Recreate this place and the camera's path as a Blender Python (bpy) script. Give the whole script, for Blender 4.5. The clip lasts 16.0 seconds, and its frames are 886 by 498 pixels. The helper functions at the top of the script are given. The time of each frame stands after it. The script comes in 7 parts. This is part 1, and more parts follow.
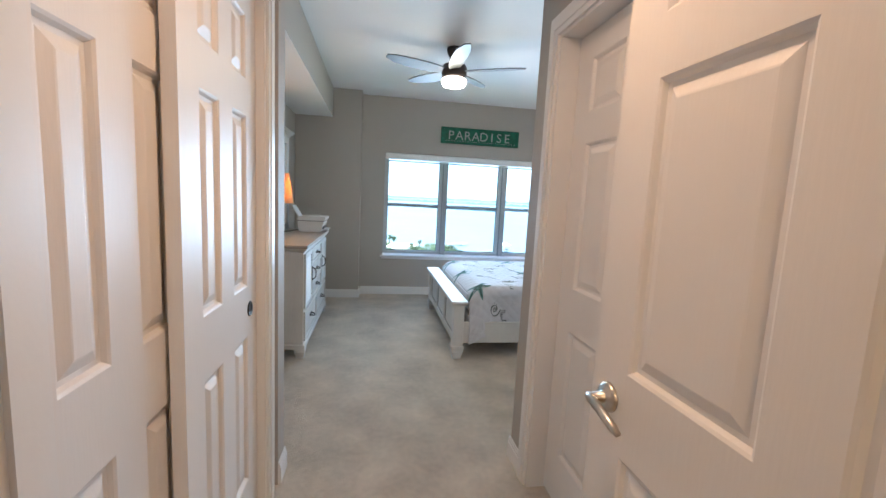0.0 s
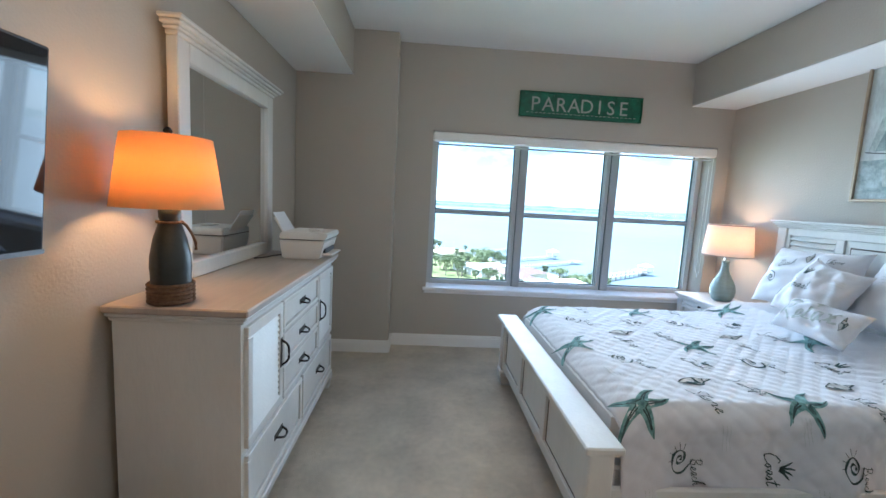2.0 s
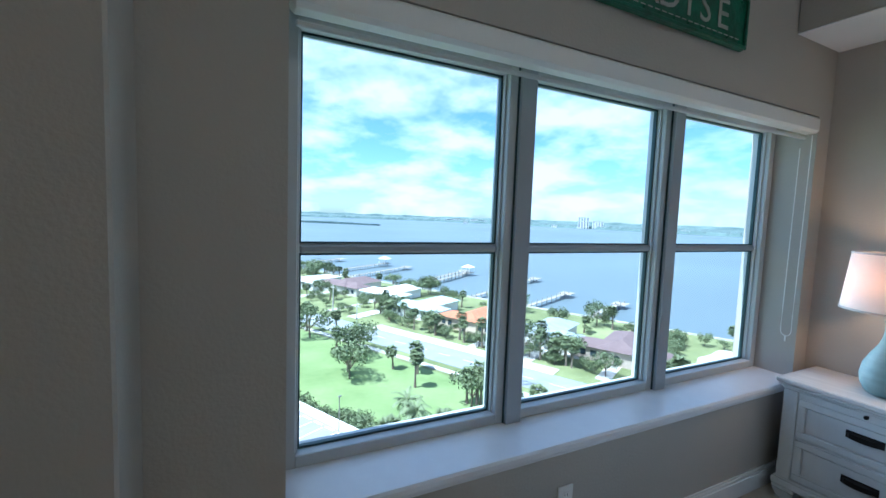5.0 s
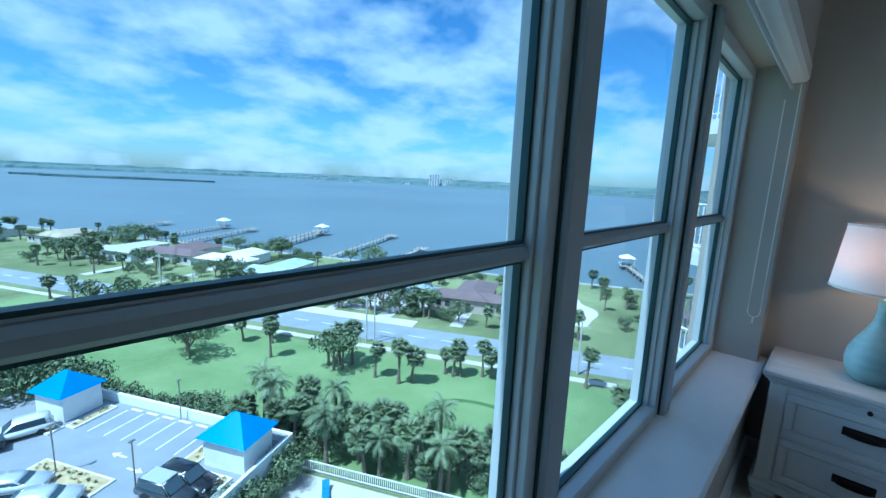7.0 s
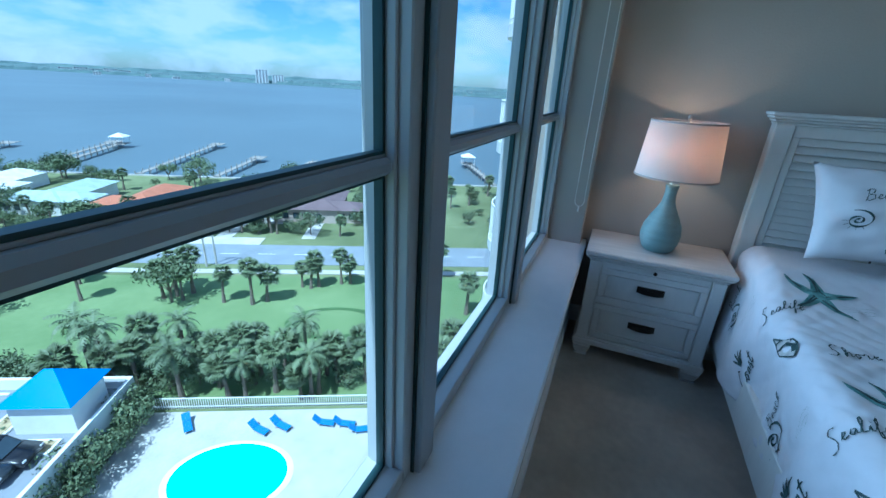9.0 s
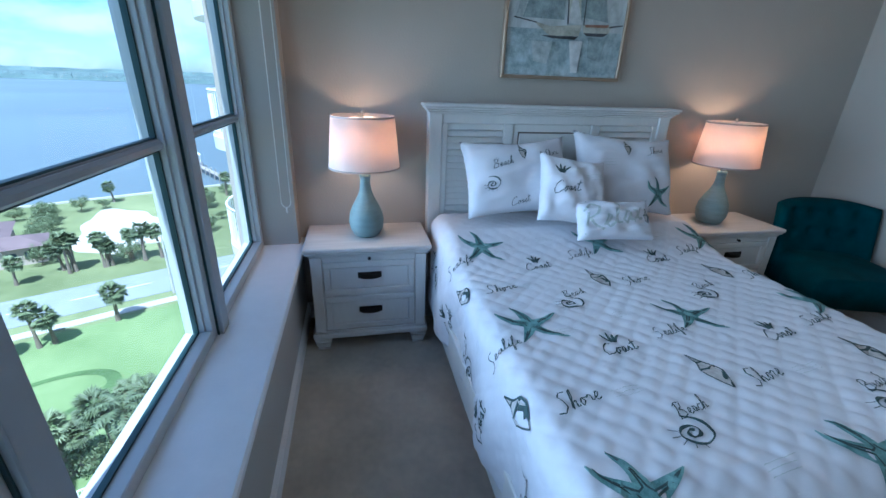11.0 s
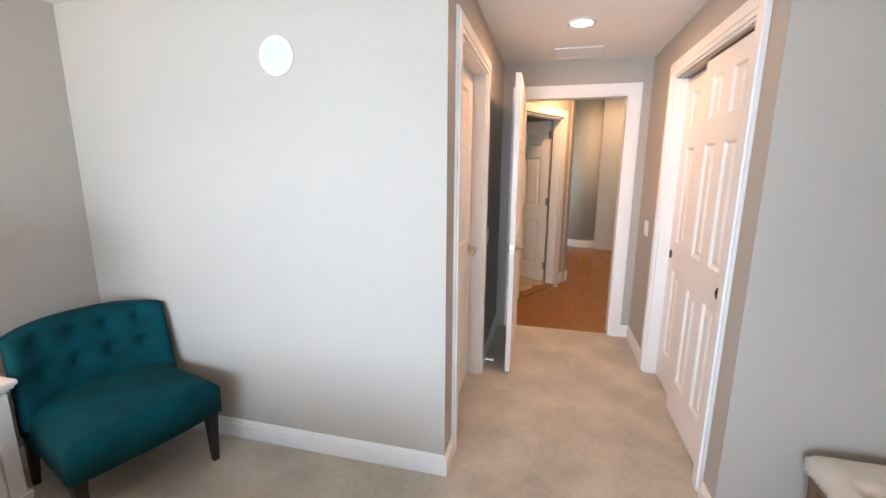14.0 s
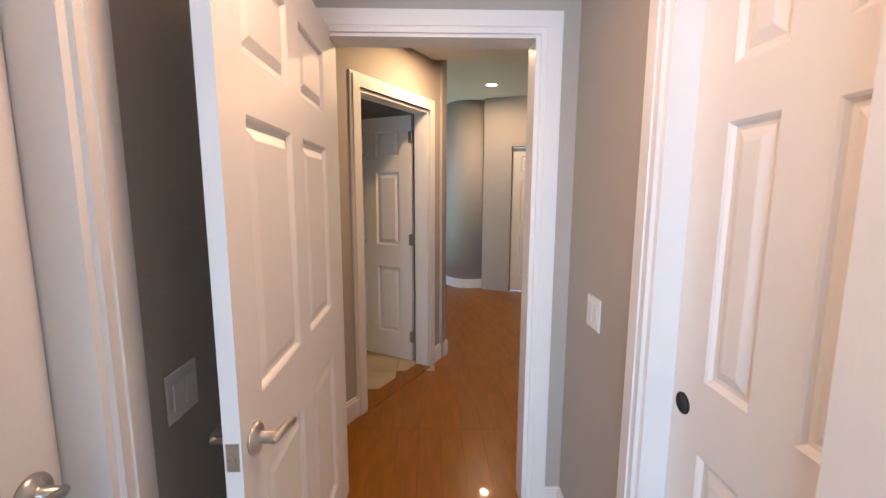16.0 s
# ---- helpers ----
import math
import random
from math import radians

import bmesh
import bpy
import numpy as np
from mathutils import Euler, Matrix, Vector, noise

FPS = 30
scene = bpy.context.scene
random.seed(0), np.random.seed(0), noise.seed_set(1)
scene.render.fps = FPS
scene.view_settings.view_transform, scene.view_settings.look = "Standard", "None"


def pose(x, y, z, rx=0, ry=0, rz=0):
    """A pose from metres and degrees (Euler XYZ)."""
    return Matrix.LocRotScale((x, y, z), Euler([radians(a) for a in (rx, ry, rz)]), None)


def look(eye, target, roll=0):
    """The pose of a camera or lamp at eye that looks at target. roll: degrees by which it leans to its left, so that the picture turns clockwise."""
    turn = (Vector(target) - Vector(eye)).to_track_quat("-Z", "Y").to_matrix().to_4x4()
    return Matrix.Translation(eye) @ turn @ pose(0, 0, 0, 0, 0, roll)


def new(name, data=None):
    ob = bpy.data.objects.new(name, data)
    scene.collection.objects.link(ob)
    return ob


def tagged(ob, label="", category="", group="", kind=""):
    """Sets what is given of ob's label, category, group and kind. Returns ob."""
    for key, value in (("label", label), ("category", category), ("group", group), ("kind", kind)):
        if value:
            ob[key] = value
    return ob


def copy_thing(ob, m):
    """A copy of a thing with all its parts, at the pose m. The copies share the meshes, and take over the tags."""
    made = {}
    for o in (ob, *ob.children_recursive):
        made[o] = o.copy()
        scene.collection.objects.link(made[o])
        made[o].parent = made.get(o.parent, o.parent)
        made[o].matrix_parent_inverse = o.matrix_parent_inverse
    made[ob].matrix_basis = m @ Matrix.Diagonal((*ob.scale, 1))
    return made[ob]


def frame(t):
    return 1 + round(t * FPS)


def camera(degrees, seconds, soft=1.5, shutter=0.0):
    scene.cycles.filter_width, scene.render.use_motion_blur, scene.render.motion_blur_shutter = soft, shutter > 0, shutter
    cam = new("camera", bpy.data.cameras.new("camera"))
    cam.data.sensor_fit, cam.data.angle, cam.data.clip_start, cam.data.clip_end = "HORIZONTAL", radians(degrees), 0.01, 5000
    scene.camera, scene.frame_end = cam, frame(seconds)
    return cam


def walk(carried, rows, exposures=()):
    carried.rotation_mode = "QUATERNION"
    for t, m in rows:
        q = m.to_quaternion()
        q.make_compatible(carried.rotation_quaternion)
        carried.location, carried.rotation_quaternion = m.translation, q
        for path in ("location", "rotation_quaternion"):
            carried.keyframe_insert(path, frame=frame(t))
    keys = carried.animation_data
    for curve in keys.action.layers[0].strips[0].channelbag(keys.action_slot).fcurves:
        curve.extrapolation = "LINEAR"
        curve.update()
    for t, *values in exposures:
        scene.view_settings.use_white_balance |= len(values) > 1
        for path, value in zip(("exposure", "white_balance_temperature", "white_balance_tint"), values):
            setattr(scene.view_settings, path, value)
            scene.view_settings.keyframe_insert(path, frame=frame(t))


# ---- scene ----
cam = camera(93.9, 16.0, soft=1.5)
PATH = [
    (0, (0.421, -1.956, 1.340), (0.749, 0.002, 1.095), 2.9),
    (0.5, (0.454, -1.513, 1.347), (0.656, 0.462, 1.101), 3.0),
    (1, (0.494, -1.036, 1.327), (0.609, 0.947, 1.088), 3.0),
    (1.5, (0.469, -0.505, 1.332), (0.556, 1.479, 1.091), 3.1),
    (2, (0.465, -0.001, 1.312), (0.575, 1.983, 1.079), 3.1),
    (2.5, (0.455, 0.501, 1.301), (0.655, 2.478, 1.072), 3.1),
    (3, (0.411, 0.958, 1.307), (0.742, 2.918, 1.092), 3.1),
    (3.5, (0.424, 1.424, 1.295), (0.907, 3.356, 1.104), 2.9),
    (4, (0.412, 1.89, 1.288), (1.067, 3.771, 1.117), 2.8),
    (4.2, (0.413, 2.036, 1.306), (1.116, 3.901, 1.144), 2.6),
    (6.3, (0.545, 3.213, 1.337), (1.794, 4.755, 1.096), 2.4),
    (6.5, (0.593, 3.304, 1.339), (1.908, 4.789, 1.076), 2.5),
    (7, (0.644, 3.441, 1.341), (2.074, 4.799, 1.009), 2.5),
    (7.5, (0.636, 3.496, 1.335), (2.149, 4.732, 0.911), 2.3),
    (8, (0.623, 3.524, 1.322), (2.212, 4.62, 0.797), 2.0),
    (8.2, (0.645, 3.544, 1.314), (2.269, 4.563, 0.744), 2.4),
    (10.3, (0.77, 3.398, 1.373), (2.605, 3.462, 0.582), 2.4),
    (10.5, (0.773, 3.37, 1.369), (2.62, 3.311, 0.604), 2.1),
    (11, (0.797, 3.302, 1.41), (2.608, 2.905, 0.659), 2.1),
    (11.5, (0.792, 3.187, 1.402), (2.518, 2.445, 0.715), 1.7),
    (12, (0.787, 2.994, 1.414), (2.356, 1.929, 0.778), 1.5),
    (12.5, (0.793, 2.785, 1.424), (2.142, 1.422, 0.856), 1.2),
    (13, (0.853, 2.481, 1.439), (1.93, 0.873, 0.932), 1.0),
    (13.5, (0.824, 2.133, 1.432), (1.601, 0.344, 0.99), 0.7),
    (14, (0.753, 1.705, 1.456), (1.229, -0.198, 1.07), 0.4),
    (14.5, (0.742, 1.196, 1.441), (0.962, -0.761, 1.093), 0.3),
    (15, (0.7, 0.683, 1.411), (0.745, -1.291, 1.094), 0.4),
    (15.5, (0.605, 0.175, 1.425), (0.576, -1.802, 1.129), 0.5),
    (16, (0.569, -0.322, 1.436), (0.528, -2.302, 1.158), 0.2),
]
walk(cam, [(t, look(eye, target, roll)) for t, eye, target, roll in PATH], exposures=[
    (0, 2.3, 5150, 4), (1.0, 2.25, 5300, 4), (1.5, 2.2, 5350, 4), (2.5, 2.05, 5200, 6), (3.5, 1.74, 5150, 6), (4.2, 1.5, 5150, 5), (6.3, 0.62, 4550, -4), (7.0, 0.38, 4300, -7),
    (8.2, 0.3, 4300, -7), (10.3, 0.7, 4500, 3), (11.0, 1.0, 4700, 5), (11.5, 1.22, 4950, 6), (12.0, 1.5, 5300, 8), (12.5, 1.92, 5600, 10), (13.0, 2.18, 5850, 11), (13.5, 2.5, 5900, 12), (14.2, 2.85, 5850, 14), (14.6, 2.88, 5800, 14), (15.0, 2.5, 5700, 13), (16.0, 2.55, 5150, 9),
])

# ---- light ----
world = bpy.data.worlds.new("sky")
scene.world = world
world.use_nodes = True


def build_sky():
    nt = world.node_tree
    nt.nodes.clear()
    out = nt.nodes.new("ShaderNodeOutputWorld")
    bg = nt.nodes.new("ShaderNodeBackground")
    sky = nt.nodes.new("ShaderNodeTexSky")
    sky.sky_type, sky.sun_disc = "NISHITA", False
    sky.sun_elevation, sky.sun_rotation = radians(62), radians(-84)
    sky.air_density, sky.dust_density, sky.ozone_density = 1.0, 0.6, 2.0
    geo = nt.nodes.new("ShaderNodeTexCoord")
    sep = nt.nodes.new("ShaderNodeSeparateXYZ")
    nt.links.new(geo.outputs["Generated"], sep.inputs[0])
    # cloud layer: the direction projected on a high plane
    lift = nt.nodes.new("ShaderNodeMath")
    lift.operation, lift.inputs[1].default_value = "MAXIMUM", 0.02
    nt.links.new(sep.outputs[2], lift.inputs[0])
    add = nt.nodes.new("ShaderNodeMath")
    add.operation, add.inputs[1].default_value = "ADD", 0.30
    nt.links.new(lift.outputs[0], add.inputs[0])
    div = nt.nodes.new("ShaderNodeVectorMath")
    div.operation = "DIVIDE"
    comb = nt.nodes.new("ShaderNodeCombineXYZ")
    for i in range(3):
        nt.links.new(add.outputs[0], comb.inputs[i])
    nt.links.new(geo.outputs["Generated"], div.inputs[0])
    nt.links.new(comb.outputs[0], div.inputs[1])
    n1 = nt.nodes.new("ShaderNodeTexNoise")
    n1.inputs["Scale"].default_value, n1.inputs["Detail"].default_value, n1.inputs["Roughness"].default_value = 2.6, 12, 0.55
    n1.inputs["Distortion"].default_value = 0.05
    nt.links.new(div.outputs[0], n1.inputs["Vector"])
    ramp = nt.nodes.new("ShaderNodeValToRGB")
    ramp.color_ramp.elements[0].position, ramp.color_ramp.elements[1].position = 0.41, 0.62
    nt.links.new(n1.outputs["Fac"], ramp.inputs[0])
    tint = nt.nodes.new("ShaderNodeMixRGB")
    tint.blend_type, tint.inputs[0].default_value, tint.inputs[2].default_value = "MULTIPLY", 1.0, (0.79, 0.95, 1.10, 1)
    nt.links.new(sky.outputs[0], tint.inputs[1])
    mix = nt.nodes.new("ShaderNodeMixRGB")
    mix.inputs[2].default_value = (6.3, 6.65, 7.2, 1)
    scale = nt.nodes.new("ShaderNodeMath")
    scale.operation, scale.inputs[1].default_value = "MULTIPLY", 0.85
    nt.links.new(ramp.outputs[0], scale.inputs[0])
    nt.links.new(scale.outputs[0], mix.inputs[0])
    nt.links.new(tint.outputs[0], mix.inputs[1])
    nt.links.new(mix.outputs[0], bg.inputs[0])
    bg.inputs[1].default_value = 0.098
    nt.links.new(bg.outputs[0], out.inputs[0])


build_sky()
SUN_WAY = Vector((0.99, -0.10, -1.87))
sun = new("sun", bpy.data.lights.new("sun", "SUN"))
sun.data.energy, sun.data.angle, sun.data.color = 5.0, radians(0.6), (1.0, 0.95, 0.87)
sun.matrix_world = look((0, 0, 60), Vector((0, 0, 60)) + SUN_WAY)


def area_lamp(name, m, sx, sy, watts, colour, round_=False, spread=180):
    d = bpy.data.lights.new(name, "AREA")
    d.shape = "DISK" if round_ else "RECTANGLE"
    d.size, d.size_y, d.energy, d.color, d.spread = sx, sy, watts, colour, radians(spread)
    ob = new(name, d)
    ob.matrix_world = m
    return ob


def bulb(name, at, watts, colour, radius=0.04):
    d = bpy.data.lights.new(name, "POINT")
    d.energy, d.color, d.shadow_soft_size = watts, colour, radius
    ob = new(name, d)
    ob.location = at
    return ob


WARM = (1.0, 0.66, 0.40)
# daylight of the sky in the window opening
area_lamp("window_daylight", look((1.81, 3.585, 1.22), (1.81, 0, 1.22)), 2.4, 1.2, 9.0, (0.80, 0.92, 1.0), spread=100)
# recessed lights: hall, entrance hall
area_lamp("hall_downlight_lamp", look((0.61, -1.085, 2.29), (0.61, -1.085, 0)), 0.12, 0.12, 1.75, (1.0, 0.50, 0.22), True)
area_lamp("foyer_downlight_lamp", look((0.416, -3.13, 2.40), (0.416, -3.13, 0)), 0.12, 0.12, 3.4, (1.0, 0.54, 0.21), True)
area_lamp("foyer_far_downlight_lamp", look((-0.115, -5.5, 2.68), (-0.115, -5.5, 0)), 0.12, 0.12, 4.0, (1.0, 0.56, 0.26), True)
# table lamps and the fan's light
bulb("dresser_lamp_bulb", (-0.37, 1.42, 1.365), 1.6, (1.0, 0.50, 0.18))
bulb("bedside_lamp_bulb", (2.985, 3.255, 1.13), 1.6, (1.0, 0.55, 0.28))
bulb("bedside_lamp_bulb", (2.985, 1.04, 1.13), 2.2, (1.0, 0.55, 0.28))

bulb("fan_light_bulb", (1.05, 1.68, 2.24), 0.6, (1.0, 0.8, 0.55), 0.06)

# ---- materials ----


def mat(name, col, rough=0.6, metal=0.0, var=0.08, scale=6.0, bump=0.0, bscale=60.0, spec=0.5, sheen=0.0, stretch=None, rnd=0.0, detail=4, col2=None, coat=0.0):
    """A procedural surface: colour varied at two scales, fine relief."""
    m = bpy.data.materials.new(name)
    m.use_nodes = True
    nt = m.node_tree
    b = nt.nodes["Principled BSDF"]
    b.inputs["Roughness"].default_value, b.inputs["Metallic"].default_value = rough, metal
    b.inputs["Specular IOR Level"].default_value = spec
    b.inputs["Sheen Weight"].default_value = sheen
    b.inputs["Coat Weight"].default_value = coat
    tc = nt.nodes.new("ShaderNodeTexCoord")
    src = tc.outputs["Object"]
    if stretch:
        mp = nt.nodes.new("ShaderNodeMapping")
        mp.inputs["Scale"].default_value = stretch
        nt.links.new(src, mp.inputs[0])
        src = mp.outputs[0]
    big = nt.nodes.new("ShaderNodeTexNoise")
    big.inputs["Scale"].default_value, big.inputs["Detail"].default_value = scale, detail
    fine = nt.nodes.new("ShaderNodeTexNoise")
    fine.inputs["Scale"].default_value, fine.inputs["Detail"].default_value = scale * 9, 3
    nt.links.new(src, big.inputs["Vector"])
    nt.links.new(src, fine.inputs["Vector"])
    mixn = nt.nodes.new("ShaderNodeMath")
    mixn.operation, mixn.inputs[1].default_value = "MULTIPLY_ADD", 0.35
    nt.links.new(fine.outputs["Fac"], mixn.inputs[0])
    nt.links.new(big.outputs["Fac"], mixn.inputs[2])
    last = mixn.outputs[0]
    if rnd:
        oi = nt.nodes.new("ShaderNodeObjectInfo")
        ma = nt.nodes.new("ShaderNodeMath")
        ma.operation, ma.inputs[1].default_value = "MULTIPLY_ADD", rnd
        nt.links.new(oi.outputs["Random"], ma.inputs[0])
        nt.links.new(last, ma.inputs[2])
        last = ma.outputs[0]
    ramp = nt.nodes.new("ShaderNodeValToRGB")
    hi = col2 or tuple(min(1.0, c * (1 + var)) for c in col)
    ramp.color_ramp.elements[0].position, ramp.color_ramp.elements[1].position = 0.42, 0.95 + rnd * 0.5
    ramp.color_ramp.elements[0].color = (*[c * (1 - var) for c in col], 1)
    ramp.color_ramp.elements[1].color = (*hi, 1)
    nt.links.new(last, ramp.inputs[0])
    nt.links.new(ramp.outputs[0], b.inputs["Base Color"])
    if bump:
        bn = nt.nodes.new("ShaderNodeTexNoise")
        bn.inputs["Scale"].default_value, bn.inputs["Detail"].default_value = bscale, 4
        nt.links.new(src, bn.inputs["Vector"])
        bp = nt.nodes.new("ShaderNodeBump")
        bp.inputs["Strength"].default_value, bp.inputs["Distance"].default_value = bump, 0.01
        nt.links.new(bn.outputs["Fac"], bp.inputs["Height"])
        nt.links.new(bp.outputs[0], b.inputs["Normal"])
    return m


def glow(name, col, strength, base=None, rough=0.6):
    m = mat(name, base or col, rough, var=0.04, scale=30)
    b = m.node_tree.nodes["Principled BSDF"]
    b.inputs["Emission Color"].default_value = (*col, 1)
    b.inputs["Emission Strength"].default_value = strength
    return m


def shade_cloth(name, col, through_col):
    """Lamp shade linen that lets light through."""
    m = mat(name, col, 0.9, var=0.05, scale=12, bump=0.25, bscale=400)
    nt = m.node_tree
    b = nt.nodes["Principled BSDF"]
    tr = nt.nodes.new("ShaderNodeBsdfTranslucent")
    tr.inputs[0].default_value = (*through_col, 1)
    mx = nt.nodes.new("ShaderNodeMixShader")
    mx.inputs[0].default_value = 0.55
    nt.links.new(b.outputs[0], mx.inputs[1])
    nt.links.new(tr.outputs[0], mx.inputs[2])
    nt.links.new(mx.outputs[0], nt.nodes["Material Output"].inputs[0])
    return m


def glass_mat():
    m = bpy.data.materials.new("window_glass")
    m.use_nodes = True
    nt = m.node_tree
    nt.nodes.clear()
    out = nt.nodes.new("ShaderNodeOutputMaterial")
    t = nt.nodes.new("ShaderNodeBsdfTransparent")
    t.inputs[0].default_value = (0.93, 0.98, 0.985, 1)
    g = nt.nodes.new("ShaderNodeBsdfGlossy")
    g.inputs["Roughness"].default_value = 0.02
    fr = nt.nodes.new("ShaderNodeFresnel")
    fr.inputs[0].default_value = 1.2
    mx = nt.nodes.new("ShaderNodeMixShader")
    nt.links.new(fr.outputs[0], mx.inputs[0])
    nt.links.new(t.outputs[0], mx.inputs[1])
    nt.links.new(g.outputs[0], mx.inputs[2])
    nt.links.new(mx.outputs[0], out.inputs[0])
    return m


WALL = mat("greige_wall_paint", (0.43, 0.395, 0.345), 0.62, var=0.03, scale=1.3, bump=0.16, bscale=95)
WHITE = mat("white_semi_gloss_trim", (0.80, 0.79, 0.77), 0.38, var=0.02, scale=3, bump=0.03, bscale=80)
DOORW = mat("white_painted_door", (0.80, 0.775, 0.745), 0.42, var=0.02, scale=2, bump=0.05, bscale=120, stretch=(1, 1, 0.12))
CEIL = mat("white_ceiling_paint", (0.80, 0.80, 0.79), 0.85, var=0.015, scale=2, bump=0.15, bscale=120)
CARPET = mat("beige_carpet_pile", (0.61, 0.54, 0.435), 1.0, var=0.25, scale=3.2, bump=1.0, bscale=330, sheen=0.2, detail=9)
WOOD = mat("cherry_wood_floor", (0.225, 0.088, 0.006), 0.26, spec=0.15, var=0.22, scale=3.0, bump=0.03, bscale=60, stretch=(7, 1.2, 1), rnd=0.10, coat=0.1)
DARKGAP = mat("dark_shadow_void", (0.02, 0.02, 0.02), 0.9, var=0.1)
ALU = mat("satin_grey_white_aluminium", (0.50, 0.52, 0.53), 0.35, var=0.03, scale=5, bump=0.02)
# frame aluminium again, darkened to paint the backlit shade of room-facing faces
RAILM = mat("satin_aluminium_backlit_shade", (0.35, 0.37, 0.39), 0.4, var=0.03, scale=5, bump=0.02)
SEAL = mat("dark_green_glass_gasket", (0.02, 0.055, 0.06), 0.5, var=0.1)
GLASS = glass_mat()
NICKEL = mat("brushed_nickel", (0.58, 0.54, 0.48), 0.28, 1.0, var=0.06, scale=20, bump=0.04, bscale=200)
BRONZE = mat("dark_bronze", (0.022, 0.018, 0.016), 0.42, 0.7, var=0.2, scale=30)
HINGE = mat("satin_steel_hinge", (0.33, 0.31, 0.28), 0.4, 0.9, var=0.1, scale=30)
SILLM = mat("white_stone_sill", (0.80, 0.79, 0.80), 0.3, var=0.03, scale=14, bump=0.02)
PLATE = mat("white_plastic_plate", (0.80, 0.79, 0.76), 0.35, var=0.02)
TILE = mat("beige_stone_tile", (0.42, 0.34, 0.22), 0.35, var=0.15, scale=5, bump=0.05)

# ---- mesh helpers ----


def finish(bm, name, material, smooth=False):
    bmesh.ops.recalc_face_normals(bm, faces=bm.faces)
    me = bpy.data.meshes.new(name)
    bm.to_mesh(me)
    bm.free()
    me.materials.append(material)
    if smooth:
        for p in me.polygons:
            p.use_smooth = True
    return me


def part(name, bm, material, parent=None, label="", smooth=False):
    ob = new(name, finish(bm, name, material, smooth))
    if parent:
        ob.parent = parent
    if label:
        tagged(ob, label)
    return ob


def thing(name, at, label, category, group="", rz=0.0, kind=""):
    ob = new(name)
    ob.empty_display_size = 0.1
    ob.matrix_world = pose(*at, 0, 0, rz)
    return tagged(ob, label, category, group, kind)


def structure(name, bm, material, label="", smooth=False, category=""):
    ob = part(name, bm, material, None, smooth=smooth)
    return tagged(ob, label, category or name.split("_")[0], kind="structure")


def box(bm, x0, x1, y0, y1, z0, z1, r=0.0):
    """A box, its edges chamfered by r."""
    lo, hi = (x0, y0, z0), (x1, y1, z1)
    if r <= 0:
        vs = [bm.verts.new((x, y, z)) for x in (x0, x1) for y in (y0, y1) for z in (z0, z1)]
        for f in ((0, 1, 3, 2), (4, 6, 7, 5), (0, 4, 5, 1), (2, 3, 7, 6), (0, 2, 6, 4), (1, 5, 7, 3)):
            bm.faces.new([vs[i] for i in f])
        return vs
    r = min(r, 0.49 * (x1 - x0), 0.49 * (y1 - y0), 0.49 * (z1 - z0))
    v = {}
    for sx in (0, 1):
        for sy in (0, 1):
            for sz in (0, 1):
                s = (sx, sy, sz)
                for a in range(3):
                    co = [(hi[k] - (r if k != a else 0)) if s[k] else (lo[k] + (r if k != a else 0)) for k in range(3)]
                    v[s, a] = bm.verts.new(co)
    for a in range(3):
        b, c = (a + 1) % 3, (a + 2) % 3
        for sa in (0, 1):
            ring = []
            for sb, sc in ((0, 0), (1, 0), (1, 1), (0, 1)):
                s = [0, 0, 0]
                s[a], s[b], s[c] = sa, sb, sc
                ring.append(v[tuple(s), a])
            bm.faces.new(ring)
        for sb in (0, 1):
            for sc in (0, 1):
                s0, s1 = [0, 0, 0], [0, 0, 0]
                s0[a], s0[b], s0[c] = 0, sb, sc
                s1[a], s1[b], s1[c] = 1, sb, sc
                bm.faces.new([v[tuple(s0), b], v[tuple(s0), c], v[tuple(s1), c], v[tuple(s1), b]])
    for sx in (0, 1):
        for sy in (0, 1):
            for sz in (0, 1):
                bm.faces.new([v[(sx, sy, sz), a] for a in range(3)])
    return list(v.values())


def lathe(bm, profile, n=28, cx=0.0, cy=0.0, m=None, cap=True):
    """Turns a profile of (radius, z) about the z axis."""
    rings = []
    for r, z in profile:
        ring = []
        for i in range(n):
            a = 2 * math.pi * i / n
            co = Vector((cx + r * math.cos(a), cy + r * math.sin(a), z))
            ring.append(bm.verts.new(m @ co if m else co))
        rings.append(ring)
    for p, q in zip(rings, rings[1:]):
        for i in range(n):
            j = (i + 1) % n
            bm.faces.new([p[i], p[j], q[j], q[i]])
    if cap:
        if profile[0][0] > 1e-5:
            bm.faces.new(list(reversed(rings[0])))
        if profile[-1][0] > 1e-5:
            bm.faces.new(rings[-1])


def tube(bm, pts, r, n=8, radii=None):
    """A round bar along points."""
    pts = [Vector(p) for p in pts]
    rings = []
    for i, p in enumerate(pts):
        d = (pts[min(i + 1, len(pts) - 1)] - pts[max(i - 1, 0)]).normalized()
        side = d.cross(Vector((0, 0, 1)))
        if side.length < 1e-3:
            side = d.cross(Vector((1, 0, 0)))
        side.normalize()
        up = side.cross(d)
        rr = radii[i] if radii else r
        rings.append([bm.verts.new(p + rr * (math.cos(2 * math.pi * k / n) * side + math.sin(2 * math.pi * k / n) * up)) for k in range(n)])
    for p, q in zip(rings, rings[1:]):
        for k in range(n):
            j = (k + 1) % n
            bm.faces.new([p[k], p[j], q[j], q[k]])
    bm.faces.new(rings[0])
    bm.faces.new(rings[-1])


